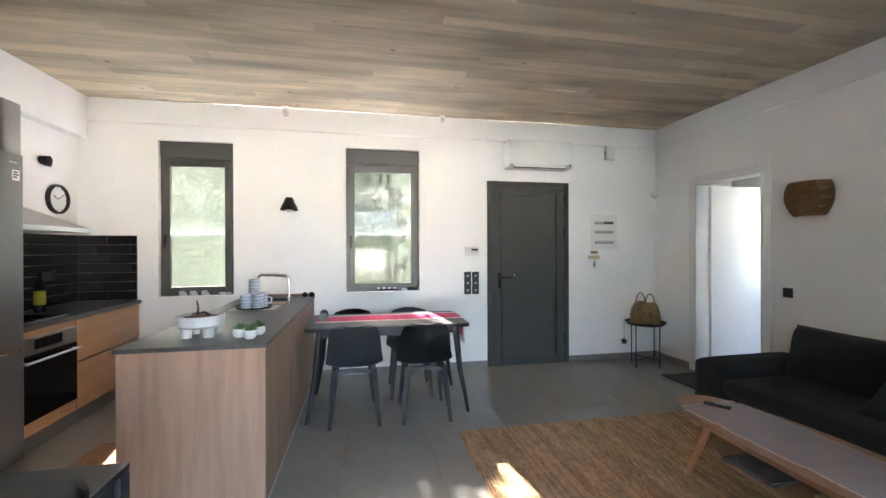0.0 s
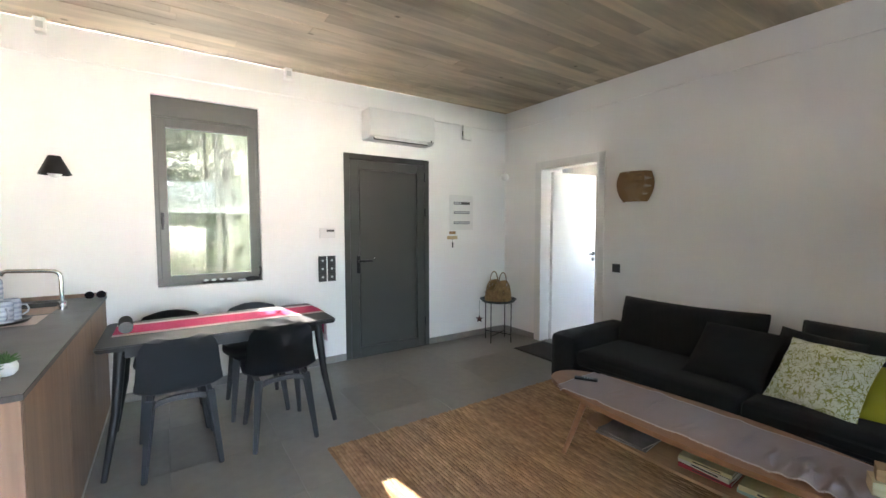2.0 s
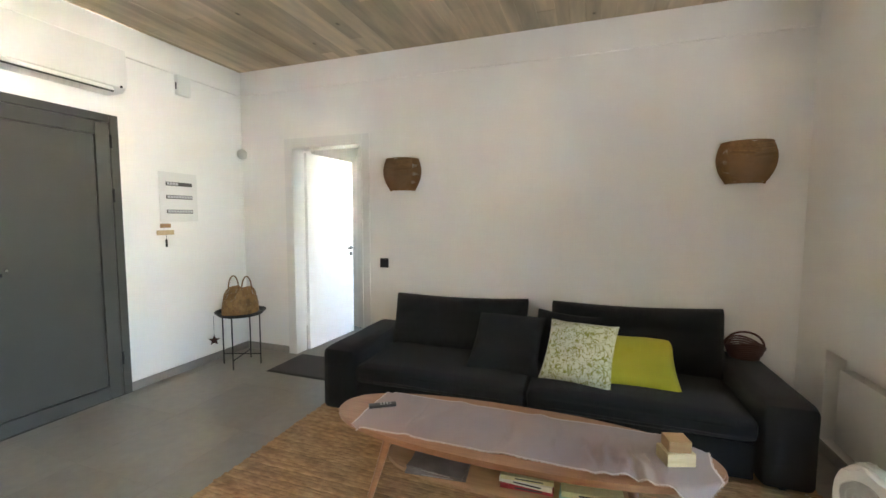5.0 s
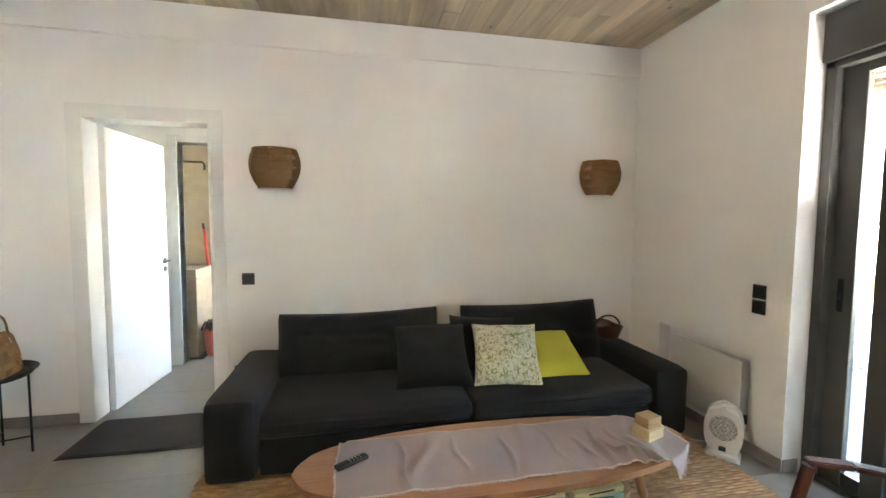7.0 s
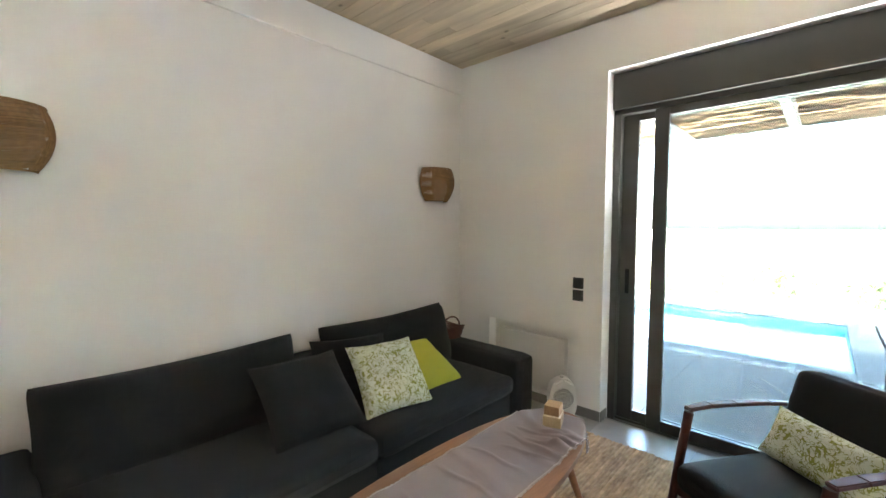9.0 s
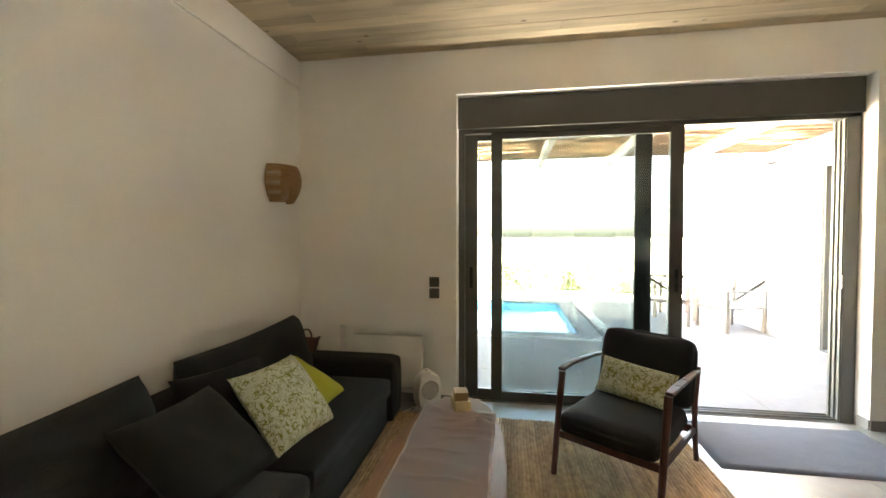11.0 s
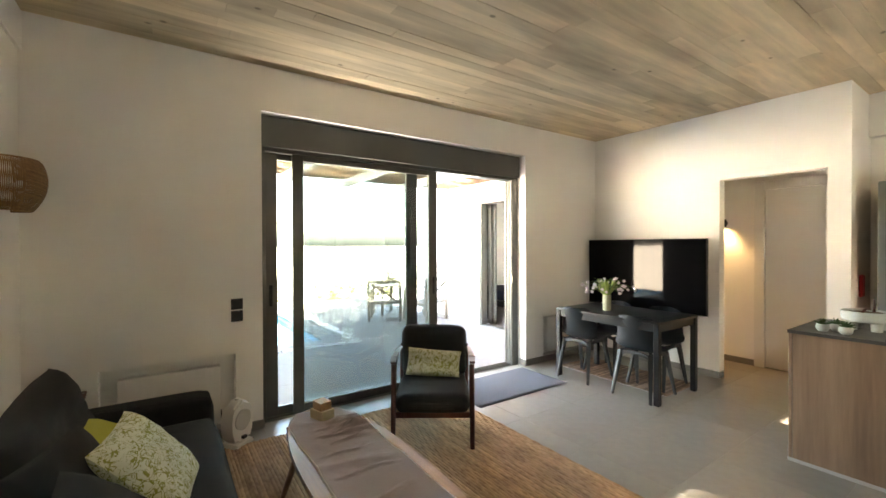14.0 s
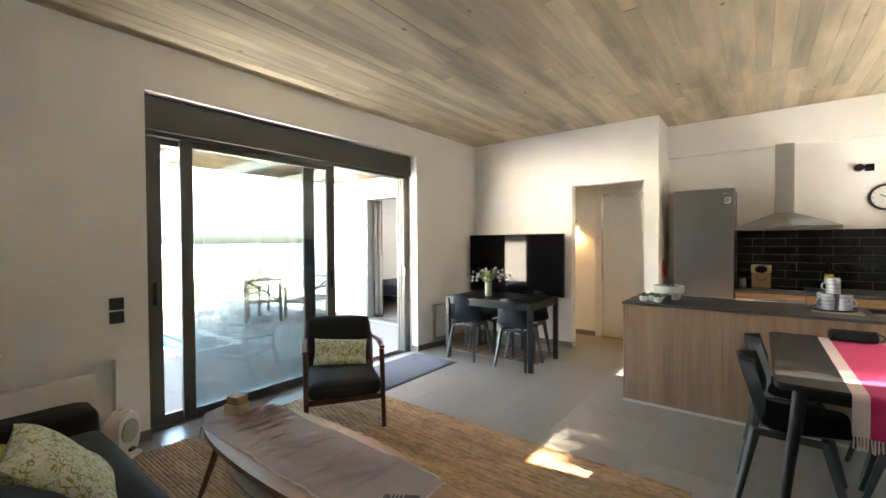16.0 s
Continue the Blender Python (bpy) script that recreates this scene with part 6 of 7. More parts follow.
cyl(bm, (0.345, -0.205, 0.035), (0.345, -0.195, 0.035), 0.008, n=12)
part("sensor", bm, M_BLACK_PL, ac)

ic = thing("thermostat", (1.333, NORTH, 1.332), "white wall thermostat with small display", "thermostat")
bm = B()
box(bm, (-0.078, -0.022, -0.052), (0.078, 0, 0.052), 0.005, 2)
part("housing", bm, M_PLASTIC, ic)
bm = B()
box(bm, (-0.01, -0.0235, 0.012), (0.066, -0.0215, 0.034))
part("display", bm, M_GREY_ALU, ic)
for k in range(3):
    bm = B()
    box(bm, (-0.005 + 0.025 * k, -0.0245, -0.03), (0.013 + 0.025 * k, -0.0215, -0.012), 0.001)
    part("button", bm, M_WHITE, ic)

fb = thing("fuse_box", (3.008, NORTH, 1.563), "flush white fuse box with three grey breaker rows", "fuse box")
bm = B()
box(bm, (-0.178, -0.008, -0.212), (0.178, 0, 0.212), 0.003)
part("frame", bm, M_PLASTIC, fb)
bm = B()
box(bm, (-0.133, -0.012, -0.172), (0.133, -0.008, 0.172), 0.002)
part("cover", bm, M_PLASTIC, fb)
for k, z in enumerate((0.112, 0.0, -0.125)):
    bm = B()
    box(bm, (-0.122, -0.0135, z - 0.016), (0.122, -0.0115, z + 0.016))
    row = part("breaker_row", bm, M_GREY_ALU, fb, "dark breaker slot")
    bm = B()
    for i in range(9 if k else 4):
        x = -0.112 + 0.026 * i
        box(bm, (x, -0.019, z - 0.010), (x + 0.02, -0.0135, z + 0.012), 0.001)
    part("breakers", bm, M_CERAM, row)

wp = thing("key_hook", (2.872, NORTH, 1.30), "two small driftwood key boards with a hanging key", "key hook")
bm = B()
box(bm, (-0.045, -0.012, 0.0), (0.045, 0, 0.034), 0.003)
part("board", bm, M_MIDWOOD, wp)
bm = B()
box(bm, (-0.078, -0.012, -0.062), (0.072, 0, -0.022), 0.003)
part("board", bm, M_PALEWOOD, wp)
bm = B()
tube(bm, [(0, -0.008, -0.06), (0.002, -0.01, -0.10)], 0.0018, 5)
box(bm, (-0.009, -0.014, -0.165), (0.009, -0.006, -0.10), 0.003)
part("key", bm, M_BLACK, wp)

jb = thing("alarm_box", (3.075, NORTH, 2.53), "small white alarm box under the beam", "alarm box")
bm = B()
box(bm, (-0.062, -0.045, -0.085), (0.062, 0, 0.082), 0.006, 2)
part("housing", bm, M_PLASTIC, jb)
bm = B()
box(bm, (-0.0635, -0.030, -0.04), (-0.0615, -0.015, 0.02))
part("slot", bm, M_BLACK_PL, jb)
pr = thing("motion_sensor", (EAST - 0.03, NORTH - 0.03, 2.035), "round white motion sensor in the room corner", "sensor", turn=-45)
bm = B()
bmesh.ops.create_uvsphere(bm, u_segments=20, v_segments=12, radius=0.052, matrix=Matrix.Diagonal((1, 0.65, 1, 1)))
part("dome", bm, M_PLASTIC, pr)
for x in (-0.683, 0.975):
    d = thing("ceiling_sensor", (x, NORTH - 0.06, CEIL), "small white sensor block under the ceiling edge", "sensor", "sensor blocks along the beam")
    bm = B()
    box(bm, (-0.032, -0.035, -0.10), (0.032, 0.038, 0.0), 0.008, 2)
    part("housing", bm, M_PLASTIC, d)
    bm = B()
    box(bm, (-0.020, -0.037, -0.075), (0.020, -0.034, -0.03), 0.002)
    part("face", bm, M_POTW, d)

# on the window sills
for x in (-1.70, -1.60, -1.49):
    t = thing("tea_light", (x, 4.435, 0.898), "small glass tea-light holder on the window sill", "candle holder", "candle holders on the sill")
    bm = B()
    lathe(bm, [(0, 0), (0.034, 0), (0.042, 0.03), (0.038, 0.05), (0.034, 0.05), (0.036, 0.03), (0, 0.006)], n=20)
    part("glass", bm, M_CERAM, t)
    bm = B()
    cyl(bm, (0, 0, 0.006), (0, 0, 0.03), 0.026, n=16)
    part("candle", bm, M_YELLOW, t)
for x in (-1.33, -1.27):
    t = thing("tea_light", (x, 4.44, 0.898), "small white tea-light holder on the window sill", "candle holder", "candle holders on the sill")
    bm = B()
    lathe(bm, [(0, 0), (0.03, 0), (0.036, 0.02), (0.03, 0.034), (0, 0.03)], n=20)
    part("glass", bm, M_CERAM, t)
d = thing("driftwood_garland", (0.36, 4.425, 0.898), "dark driftwood stick with white shells on the window sill", "ornament")
bm = B()
tube(bm, [(-0.12, 0, 0.014), (0, 0.008, 0.02), (0.12, 0, 0.014)], 0.012, 8)
part("stick", bm, M_BLACK, d)
for i in range(4):
    bm = B()
    bmesh.ops.create_icosphere(bm, subdivisions=2, radius=0.018, matrix=Matrix.Translation((-0.09 + 0.06 * i, -0.012, 0.034)) @ Matrix.Diagonal((1.2, 0.7, 0.6, 1)))
    part("shell", bm, M_CERAM, d)
d = thing("whale_figure", (0.64, 4.425, 0.898), "small dark carved whale with raised tail on the sill", "figurine", turn=0)
bm = B()
bmesh.ops.create_uvsphere(bm, u_segments=16, v_segments=10, radius=0.05, matrix=Matrix.Translation((0, 0, 0.026)) @ Matrix.Diagonal((1.5, 0.6, 0.5, 1)))
tube(bm, [(0.05, 0, 0.03), (0.075, 0, 0.06), (0.082, 0, 0.115)], 0.016, 10, 0.006)
prism(bm, [(0.06, 0.115), (0.082, 0.105), (0.105, 0.115), (0.10, 0.135), (0.082, 0.12), (0.066, 0.135)], "y", -0.006, 0.006, 0.001)
part("body", bm, M_BLACK, d)
bm = B()
bmesh.ops.create_uvsphere(bm, u_segments=14, v_segments=8, radius=0.03, matrix=Matrix.Translation((-0.075, 0, 0.016)) @ Matrix.Diagonal((1.5, 0.8, 0.5, 1)))
part("stone", bm, M_CERAM, d, "white pebble")

# ---- by the south wall ----
for x0, x1, z1 in ((2.669, 3.277, 0.535), (-1.60, -0.94, 0.535)):
    c = (x0 + x1) / 2
    h = thing("panel_heater", (c, SOUTH, 0), "flat white electric panel heater set in a wall niche", "heater", "niche heaters")
    bm = B()
    box(bm, (x0 - c, -0.085, 0.10), (x1 - c, -0.022, z1), 0.006, 2)
    part("panel", bm, M_PLASTIC, h)
    for s in (-1, 1):
        bm = B()
        box(bm, (s * 0.2 - 0.015, -0.10, 0.16), (s * 0.2 + 0.015, -0.088, z1 - 0.06))
        part("bracket", bm, M_STEEL, h)
    bm = B()
    box(bm, (x0 - c - 0.012, -0.075, 0.13), (x0 - c, -0.05, 0.19), 0.002)
    part("control", bm, M_BLACK_PL, h)


def fan_heater():
    f = thing("fan_heater", (2.585, -0.205, 0), "small white oval fan heater standing on the floor", "fan heater", turn=220)
    out = oval(0.098, 0.155, 40, 2.3)
    bm = B()
    prism(bm, [(x, z + 0.168) for x, z in out], "y", -0.05, 0.05, 0.018, 3)
    part("housing", bm, M_PLASTIC, f)
    bm = B()
    prism(bm, [(-0.09, 0.0), (0.09, 0.0), (0.075, 0.03), (-0.075, 0.03)], "y", -0.07, 0.07, 0.004)
    part("base", bm, M_PLASTIC, f)
    bm = B()
    lathe(bm, [(0, 0.0), (0.073, 0.0), (0.073, 0.004), (0, 0.004)], n=36)
    bmesh.ops.transform(bm, matrix=pose(0, -0.050, 0.185, 90, 0, 0), verts=bm.verts[:])
    part("grille_back", bm, M_GREY_ALU, f)
    bm = B()
    for i in range(-8, 9):
        z = 0.008 * i
        w = (0.0725 ** 2 - z * z) ** 0.5
        bar(bm, (-w, -0.057, 0.185 + z), (w, -0.057, 0.185 + z), 0.0026, 0.003)
    for i in range(3):
        r = 0.073 * (i + 1) / 3
        tube(bm, [(r * math.cos(a), -0.059, 0.185 + r * math.sin(a)) for a in (2 * math.pi * k / 28 for k in range(29))], 0.0017, 5)
    part("grille", bm, M_PLASTIC, f)
    bm = B()
    box(bm, (-0.018, -0.074, 0.055), (0.018, -0.05, 0.075), 0.002)
    part("switch", bm, M_BLACK_PL, f)
    bm = B()
    cyl(bm, (0, 0, 0.318), (0, 0, 0.335), 0.016, n=16)
    part("knob", bm, M_PLASTIC, f)
    bm = B()
    tube(bm, [(0, 0.05, 0.04), (-0.08, 0.10, 0.012), (-0.20, 0.06, 0.006), (-0.32, 0.09, 0.006)], 0.003, 6)
    part("cable", bm, M_PLASTIC, f)


fan_heater()

# wicker bowl on the sofa arm, in the corner
w = thing("wicker_basket", (3.50, -0.01, 0.475), "small dark red-brown wicker basket on the sofa arm", "basket")
bm = B()
for k in range(9):
    f = k / 8
    r = 0.075 + 0.035 * f
    tube(bm, [((r + 0.002 * math.sin(i * 2.4 + k * 1.6)) * math.cos(6.2832 * i / 24), (r + 0.002 * math.sin(i * 2.4 + k * 1.6)) * math.sin(6.2832 * i / 24), 0.006 + 0.10 * f + 0.018 * f * math.cos(12.566 * i / 24)) for i in range(25)], 0.0065, 6)
cyl(bm, (0, 0, 0), (0, 0, 0.008), 0.074, n=24)
part("weave", bm, M_MAHOG, w)
bm = B()
tube(bm, [(0.0, 0.108 * math.cos(a), 0.09 + 0.09 * math.sin(a)) for a in (math.pi * i / 12 for i in range(13))], 0.007, 8)
part("handle", bm, M_MAHOG, w)

# on the coffee table
r = thing("remote_control", (2.25, 1.976, 0.3905), "slim black remote control on the mauve runner", "remote control", turn=32)
bm = B()
box(bm, (-0.019, -0.072, 0), (0.019, 0.072, 0.015), 0.005, 2)
part("body", bm, M_BLACK_PL, r)
bm = B()
cyl(bm, (0, 0.035, 0.014), (0, 0.035, 0.0165), 0.012, n=18)
part("ring_button", bm, M_INK, r)
for k in range(8):
    bm = B()
    x, y = (-0.008, 0.008)[k % 2], 0.008 - 0.016 * (k // 2)
    cyl(bm, (x, y, 0.014), (x, y, 0.0165), 0.004, n=10)
    part("button", bm, M_STEEL, r)
k = thing("wooden_block", (2.225, 0.605, 0.3885), "pale pine block on the coffee table runner", "block", turn=20)
bm = B()
box(bm, (-0.045, -0.058, 0), (0.045, 0.058, 0.055), 0.002)
part("block", bm, M_PALEWOOD, k)
k = thing("wooden_block", (2.225, 0.605, 0.4437), "brown wooden block stacked on the pale block", "block", turn=14)
bm = B()
box(bm, (-0.038, -0.044, 0), (0.038, 0.044, 0.048), 0.002)
part("block", bm, M_MIDWOOD, k)


def book(at, size, turn, cover, label, name="book"):
    b = thing(name, at, label, "book", "books on the coffee table shelf", turn)
    w, d, h = size
    bm = B()
    box(bm, (-w / 2, -d / 2, 0), (w / 2, d / 2, h * 0.1))
    box(bm, (-w / 2, -d / 2, h * 0.9), (w / 2, d / 2, h))
    box(bm, (-w / 2, -d / 2, h * 0.1), (-w / 2 + 0.003, d / 2, h * 0.9))
    part("cover", bm, cover, b)
    bm = B()
    box(bm, (-w / 2 + 0.003, -d / 2 + 0.003, h * 0.1), (w / 2 - 0.004, d / 2 - 0.003, h * 0.9))
    part("pages", bm, M_PAPER, b)
    bm = B()
    box(bm, (-w / 2 - 0.0006, -d * 0.3, h * 0.35), (-w / 2, d * 0.22, h * 0.65))
    part("spine_bar", bm, M_INK if cover is not M_BOOKG else M_STEEL, b)


book((2.17, 1.62, 0.193), (0.22, 0.29, 0.010), 6, M_BOOKG, "grey glossy magazine lying on the shelf", "magazine")
book((2.175, 1.615, 0.2032), (0.21, 0.28, 0.008), -3, M_BOOKG, "grey glossy magazine on top of another", "magazine")
for i, (h, cv, lb) in enumerate(((0.020, M_BOOKR, "book with dark red spine"), (0.022, M_PAPER, "thick book with cream cover"), (0.018, M_BOOKY, "book with pale yellow cover"))):
    book((2.18, 1.20, 0.193 + (0, 0.0205, 0.043)[i]), (0.15, 0.23, h), (3, -2, 4)[i], cv, lb)
for i, (h, cv, lb) in enumerate(((0.022, M_BOOKT, "book with pale teal cover"), (0.024, M_BOOKY, "book with pale green-yellow cover"))):
    book((2.19, 0.93, 0.193 + (0, 0.0225)[i]), (0.17, 0.25, h), (-2, 5)[i], cv, lb)

# ---- seen through the doorways ----
# bathroom: half wall, vanity, broom, bucket
bm = B()
out = [(3.30, 0.0), (4.37, 0.0), (4.37, 1.95), (3.62, 1.95), (3.55, 1.92), (3.49, 1.83), (3.45, 1.70), (3.44, 1.50), (3.44, 0.0)]
prism(bm, [(y, z) for y, z in out[1:]], "x", 5.55, 5.65, 0.004)
structure("shower_wall", bm, M_CONC, "beige microcement shower wall with rounded top corner", "half wall")
v = thing("vanity", (5.30, 3.96, 0), "beige microcement washstand with sunken basin", "washstand")
bm = B()
box(bm, (-0.25, -0.40, 0.80), (0.245, 0.40, 0.90), 0.006)
part("slab", bm, M_CONC, v)
bm = B()
box(bm, (-0.25, -0.40, 0.0), (0.20, -0.30, 0.80), 0.004)
part("support", bm, M_CONC, v)
bm = B()
box(bm, (-0.24, 0.30, 0.0), (0.20, 0.40, 0.80), 0.004)
part("support", bm, M_CONC, v)
bm = B()
lathe(bm, [(0, 0.902), (0.14, 0.903), (0.155, 0.93), (0.165, 0.93), (0.15, 0.900)], n=30)
part("basin", bm, M_CONC, v)
h = thing("towel_rail", (5.60, 3.80, 1.95), "black bent metal rail on the shower wall", "rail")
bm = B()
tube(bm, [(0, 0.16, 0.0), (0, 0.16, 0.07), (0, 0.14, 0.09), (0, -0.14, 0.09), (0, -0.16, 0.07), (0, -0.16, 0.0)], 0.012, 8)
part("rail", bm, M_BLACK, h)
b = thing("broom", (5.46, 3.53, 0), "red-handled broom leaning on the shower wall", "broom")
bm = B()
tube(bm, [(0.0, -0.02, 0.12), (0.06, 0.11, 1.30)], 0.013, 10)
part("handle", bm, M_RED, b, "red painted handle")
bm = B()
tube(bm, [(0.06, 0.11, 1.30), (0.063, 0.117, 1.36)], 0.014, 10)
part("grip", bm, M_BLACK_PL, b)
bm = B()
box(bm, (-0.05, -0.14, 0.0), (0.02, 0.10, 0.12), 0.02, 2)
part("brush", bm, M_BLACK_PL, b)
p = thing("bucket", (5.20, 3.42, 0), "salmon pink plastic bucket on the bathroom floor", "bucket")
bm = B()
lathe(bm, [(0, 0.0), (0.11, 0.0), (0.14, 0.26), (0.146, 0.26), (0.146, 0.272), (0.134, 0.272), (0.106, 0.01), (0, 0.01)], n=28)
part("body", bm, M_PINKB, p)
bm = B()
tube(bm, [(0.0, 0.14 * math.cos(a), 0.25 + 0.10 * math.sin(a)) for a in (math.pi * i / 10 for i in range(11))], 0.004, 6)
part("handle", bm, M_STEEL, p)
bm = B()
for i in range(60):
    a = 2.399 * i
    r = 0.012 * i ** 0.5
    tube(bm, [(r * math.cos(a), r * math.sin(a), 0.25), (1.5 * r * math.cos(a), 1.5 * r * math.sin(a), 0.36 - 0.2 * r), (1.9 * r * math.cos(a), 1.9 * r * math.sin(a), 0.27)], 0.006, 5)
mo = single("mop_head", bm, M_MATD, "dark grey string mop head in the bucket", "mop", at=(5.20, 3.42, 0.0))
flat_mat("bath_mat", (5.0, 3.50), (5.45, 3.95), M_MATD, "dark bathroom mat on the pale floor", 0.012, 5)
bm = B()
box(bm, (5.3, 2.27, 0.75), (6.45, 2.275, 2.2))
w = tagged(new("window_3"), "small bathroom window in dark frame", "window", kind="structure")
pn = part("pane", bm, M_GLASS, w)
pn.visible_shadow = False
bm = B()
for a, b2 in (((5.3, 2.25, 0.75), (5.36, 2.35, 2.2)), ((6.39, 2.25, 0.75), (6.45, 2.35, 2.2)), ((5.36, 2.25, 0.75), (6.39, 2.35, 0.81)), ((5.36, 2.25, 2.14), (6.39, 2.35, 2.2))):
    box(bm, a, b2, 0.003)
part("window_frame", bm, M_GREY_ALU, w)

# hallway wall lamp, switched on
l = thing("wall_lamp", (HALL, 0.865, 1.70), "small black wall lamp glowing warm in the hallway", "wall lamp")
bm = B()
cyl(bm, (0, 0, 0), (0.03, 0, 0), 0.03, n=18)
part("base", bm, M_BLACK, l)
bm = B()
lathe(bm, [(0.036, -0.05), (0.038, -0.05), (0.038, 0.045), (0, 0.05), (0, 0.046), (0.035, 0.042)], (0.07, 0, 0), 24)
part("shade", bm, M_BLACK, l)
bm = B()
lathe(bm, [(0, -0.03), (0.033, -0.03), (0.033, -0.025), (0, -0.025)], (0.07, 0, 0), 20)
part("bulb", bm, glow("warm_bulb", (1.0, 0.62, 0.25), 1.6), l)
lamp = new("hall_lamp_light", bpy.data.lights.new("hall_lamp_light", "SPOT"))
lamp.data.energy, lamp.data.color, lamp.data.spot_size, lamp.data.spot_blend, lamp.data.shadow_soft_size = 0.3, (1.0, 0.66, 0.33), radians(110), 0.8, 0.03
lamp.matrix_world = look((HALL + 0.07, 0.865, 1.655), (HALL + 0.06, 0.865, 0.0))

# ---- outdoors ----
M_PAVE = surface("grey_patio_tile", (0.15, 0.143, 0.135), 0.85, var=0.08, fine=12, coarse=1.5, bump=0.05, per_object=0.05, spec=0.15)
M_GROUND = surface("pale_dry_ground", (0.68, 0.65, 0.58), 0.95, var=0.12, fine=9, coarse=0.6, bump=0.6, depth=0.02)
M_WATER = surface("pool_water", (0.015, 0.15, 0.22), 0.06, var=0.10, fine=3, coarse=1, bump=0.25, depth=0.02, rough_var=0.02, spec=0.2)
M_POOLT = surface("blue_pool_mosaic", (0.10, 0.36, 0.55), 0.3, var=0.15, fine=30, coarse=3, bump=0.05)
M_COPING = surface("grey_stone_coping", (0.11, 0.107, 0.10), 0.85, var=0.1, fine=20, coarse=3, bump=0.15)
M_PEB = surface("white_pebbles", (0.66, 0.64, 0.60), 0.8, var=0.15, fine=20, coarse=3, bump=0.1, per_island=0.2)
M_SHRUB = surface("shrub_leaves", (0.05, 0.075, 0.022), 0.6, var=0.35, fine=20, coarse=2, bump=0.0, per_island=0.4)
M_SHRUBY = surface("dry_shrub_leaves", (0.075, 0.085, 0.03), 0.6, var=0.35, fine=20, coarse=2, bump=0.0, per_island=0.4)
M_BARK = surface("grey_bark", (0.12, 0.09, 0.065), 0.9, var=0.3, fine=20, coarse=4, bump=0.6, stretch=(4, 4, 1))
M_REED = surface("brown_reed", (0.17, 0.10, 0.055), 0.8, var=0.25, fine=20, coarse=3, bump=0.3, per_island=0.4)
M_BEAMW = surface("pale_painted_timber", (0.42, 0.41, 0.40), 0.6, var=0.03, fine=20, coarse=3, bump=0.1)
M_GWOOD = surface("weathered_garden_wood", (0.15, 0.13, 0.11), 0.7, var=0.15, fine=10, coarse=3, bump=0.2, stretch=(1, 8, 8))
M_BED = woven("navy_bedspread", (0.020, 0.025, 0.055), (0.014, 0.017, 0.04))
PATIO = -0.05
POOL = (0.95, 7.2, -6.20, -3.30)

bm = B()
n = 40
grid = []
for i in range(n + 1):
    row = []
    for j in range(n + 1):
        u, v = (-1 + 2 * i / n), (-1 + 2 * j / n)
        x, y = 1500 * u * abs(u) ** 2.2, 1500 * v * abs(v) ** 2.2
        far = max(0.0, -y - 9)
        z = -0.26 - 0.004 * min(far, 60) + 0.34 * max(0.0, min(y, 60) - 11.5) + 0.3 * noise.noise((x * 0.05, y * 0.05, 0)) * min(1, (abs(x) + abs(y)) / 60)
        row.append(bm.verts.new((x, y, z)))
    grid.append(row)
for i in range(n):
    for j in range(n):
        bm.faces.new((grid[i][j], grid[i + 1][j], grid[i + 1][j + 1], grid[i][j + 1]))
structure("ground", bm, M_GROUND, "dry pale ground falling away to the horizon", "ground")

pave = tagged(new("pavement"), "pale square patio tiles round the pool", "patio", kind="structure")
bm = B()
for a, b in (((-1.75, -7.6, -0.3), (0.62, SOUTH - 0.30, PATIO - 0.012)), ((0.62, -2.97, -0.3), (7.5, SOUTH - 0.30, PATIO - 0.012)), ((0.62, -7.6, -0.3), (7.5, -6.53, PATIO - 0.012))):
    box(bm, a, b)
part("bed", bm, M_GROUT, pave)
s, g = 0.8, 0.002
bm = B()
box(bm, (-s / 2 + g, -s / 2 + g, -0.012), (s / 2 - g, s / 2 - g, 0), 0.0015)
full = mesh_of("tile", bm, M_PAVE)
for i in range(12):
    for j in range(9):
        cx, cy = -1.75 + 0.4 + 0.8 * i, SOUTH - 0.70 - 0.8 * j
        if cx + 0.4 > 0.62 and not (cy - 0.4 > -2.97 or cy + 0.4 < -6.55):
            x1, y0 = min(cx + 0.4, 0.62), cy - 0.4
            if cx - 0.4 < 0.60 and cy < -2.97:
                bm = B()
                box(bm, (cx - 0.4 + g, cy - 0.4 + g, PATIO - 0.012), (0.62 - g, cy + 0.4 - g, PATIO), 0.0015)
                part("tile", bm, M_PAVE, pave)
            elif cy + 0.4 > -2.97:
                bm = B()
                box(bm, (cx - 0.4 + g, -2.97 + g, PATIO - 0.012), (cx + 0.4 - g, cy + 0.4 - g, PATIO), 0.0015)
                part("tile", bm, M_PAVE, pave)
            continue
        ob = new("tile", full)
        ob.matrix_basis = pose(cx, cy, PATIO)
        ob.parent = pave

pool = thing("swimming_pool", (4.0, -4.75, PATIO), "turquoise swimming pool with pale stone coping", "swimming pool")
def PP(x, y, z):
    return (x - 4.0, y + 4.75, z - PATIO)
x0, x1, y0, y1 = POOL
bm = B()
box(bm, PP(x0, y0, -0.9), PP(x1, y1, -0.85))
for a, b in (((x0 - 0.02, y0, -0.9), (x0, y1, -0.07)), ((x1, y0, -0.9), (x1 + 0.02, y1, -0.07)), ((x0, y0 - 0.02, -0.9), (x1, y0, -0.07)), ((x0, y1, -0.9), (x1, y1 + 0.02, -0.07))):
    box(bm, PP(*a), PP(*b))
part("basin", bm, M_POOLT, pool)
bm = B()
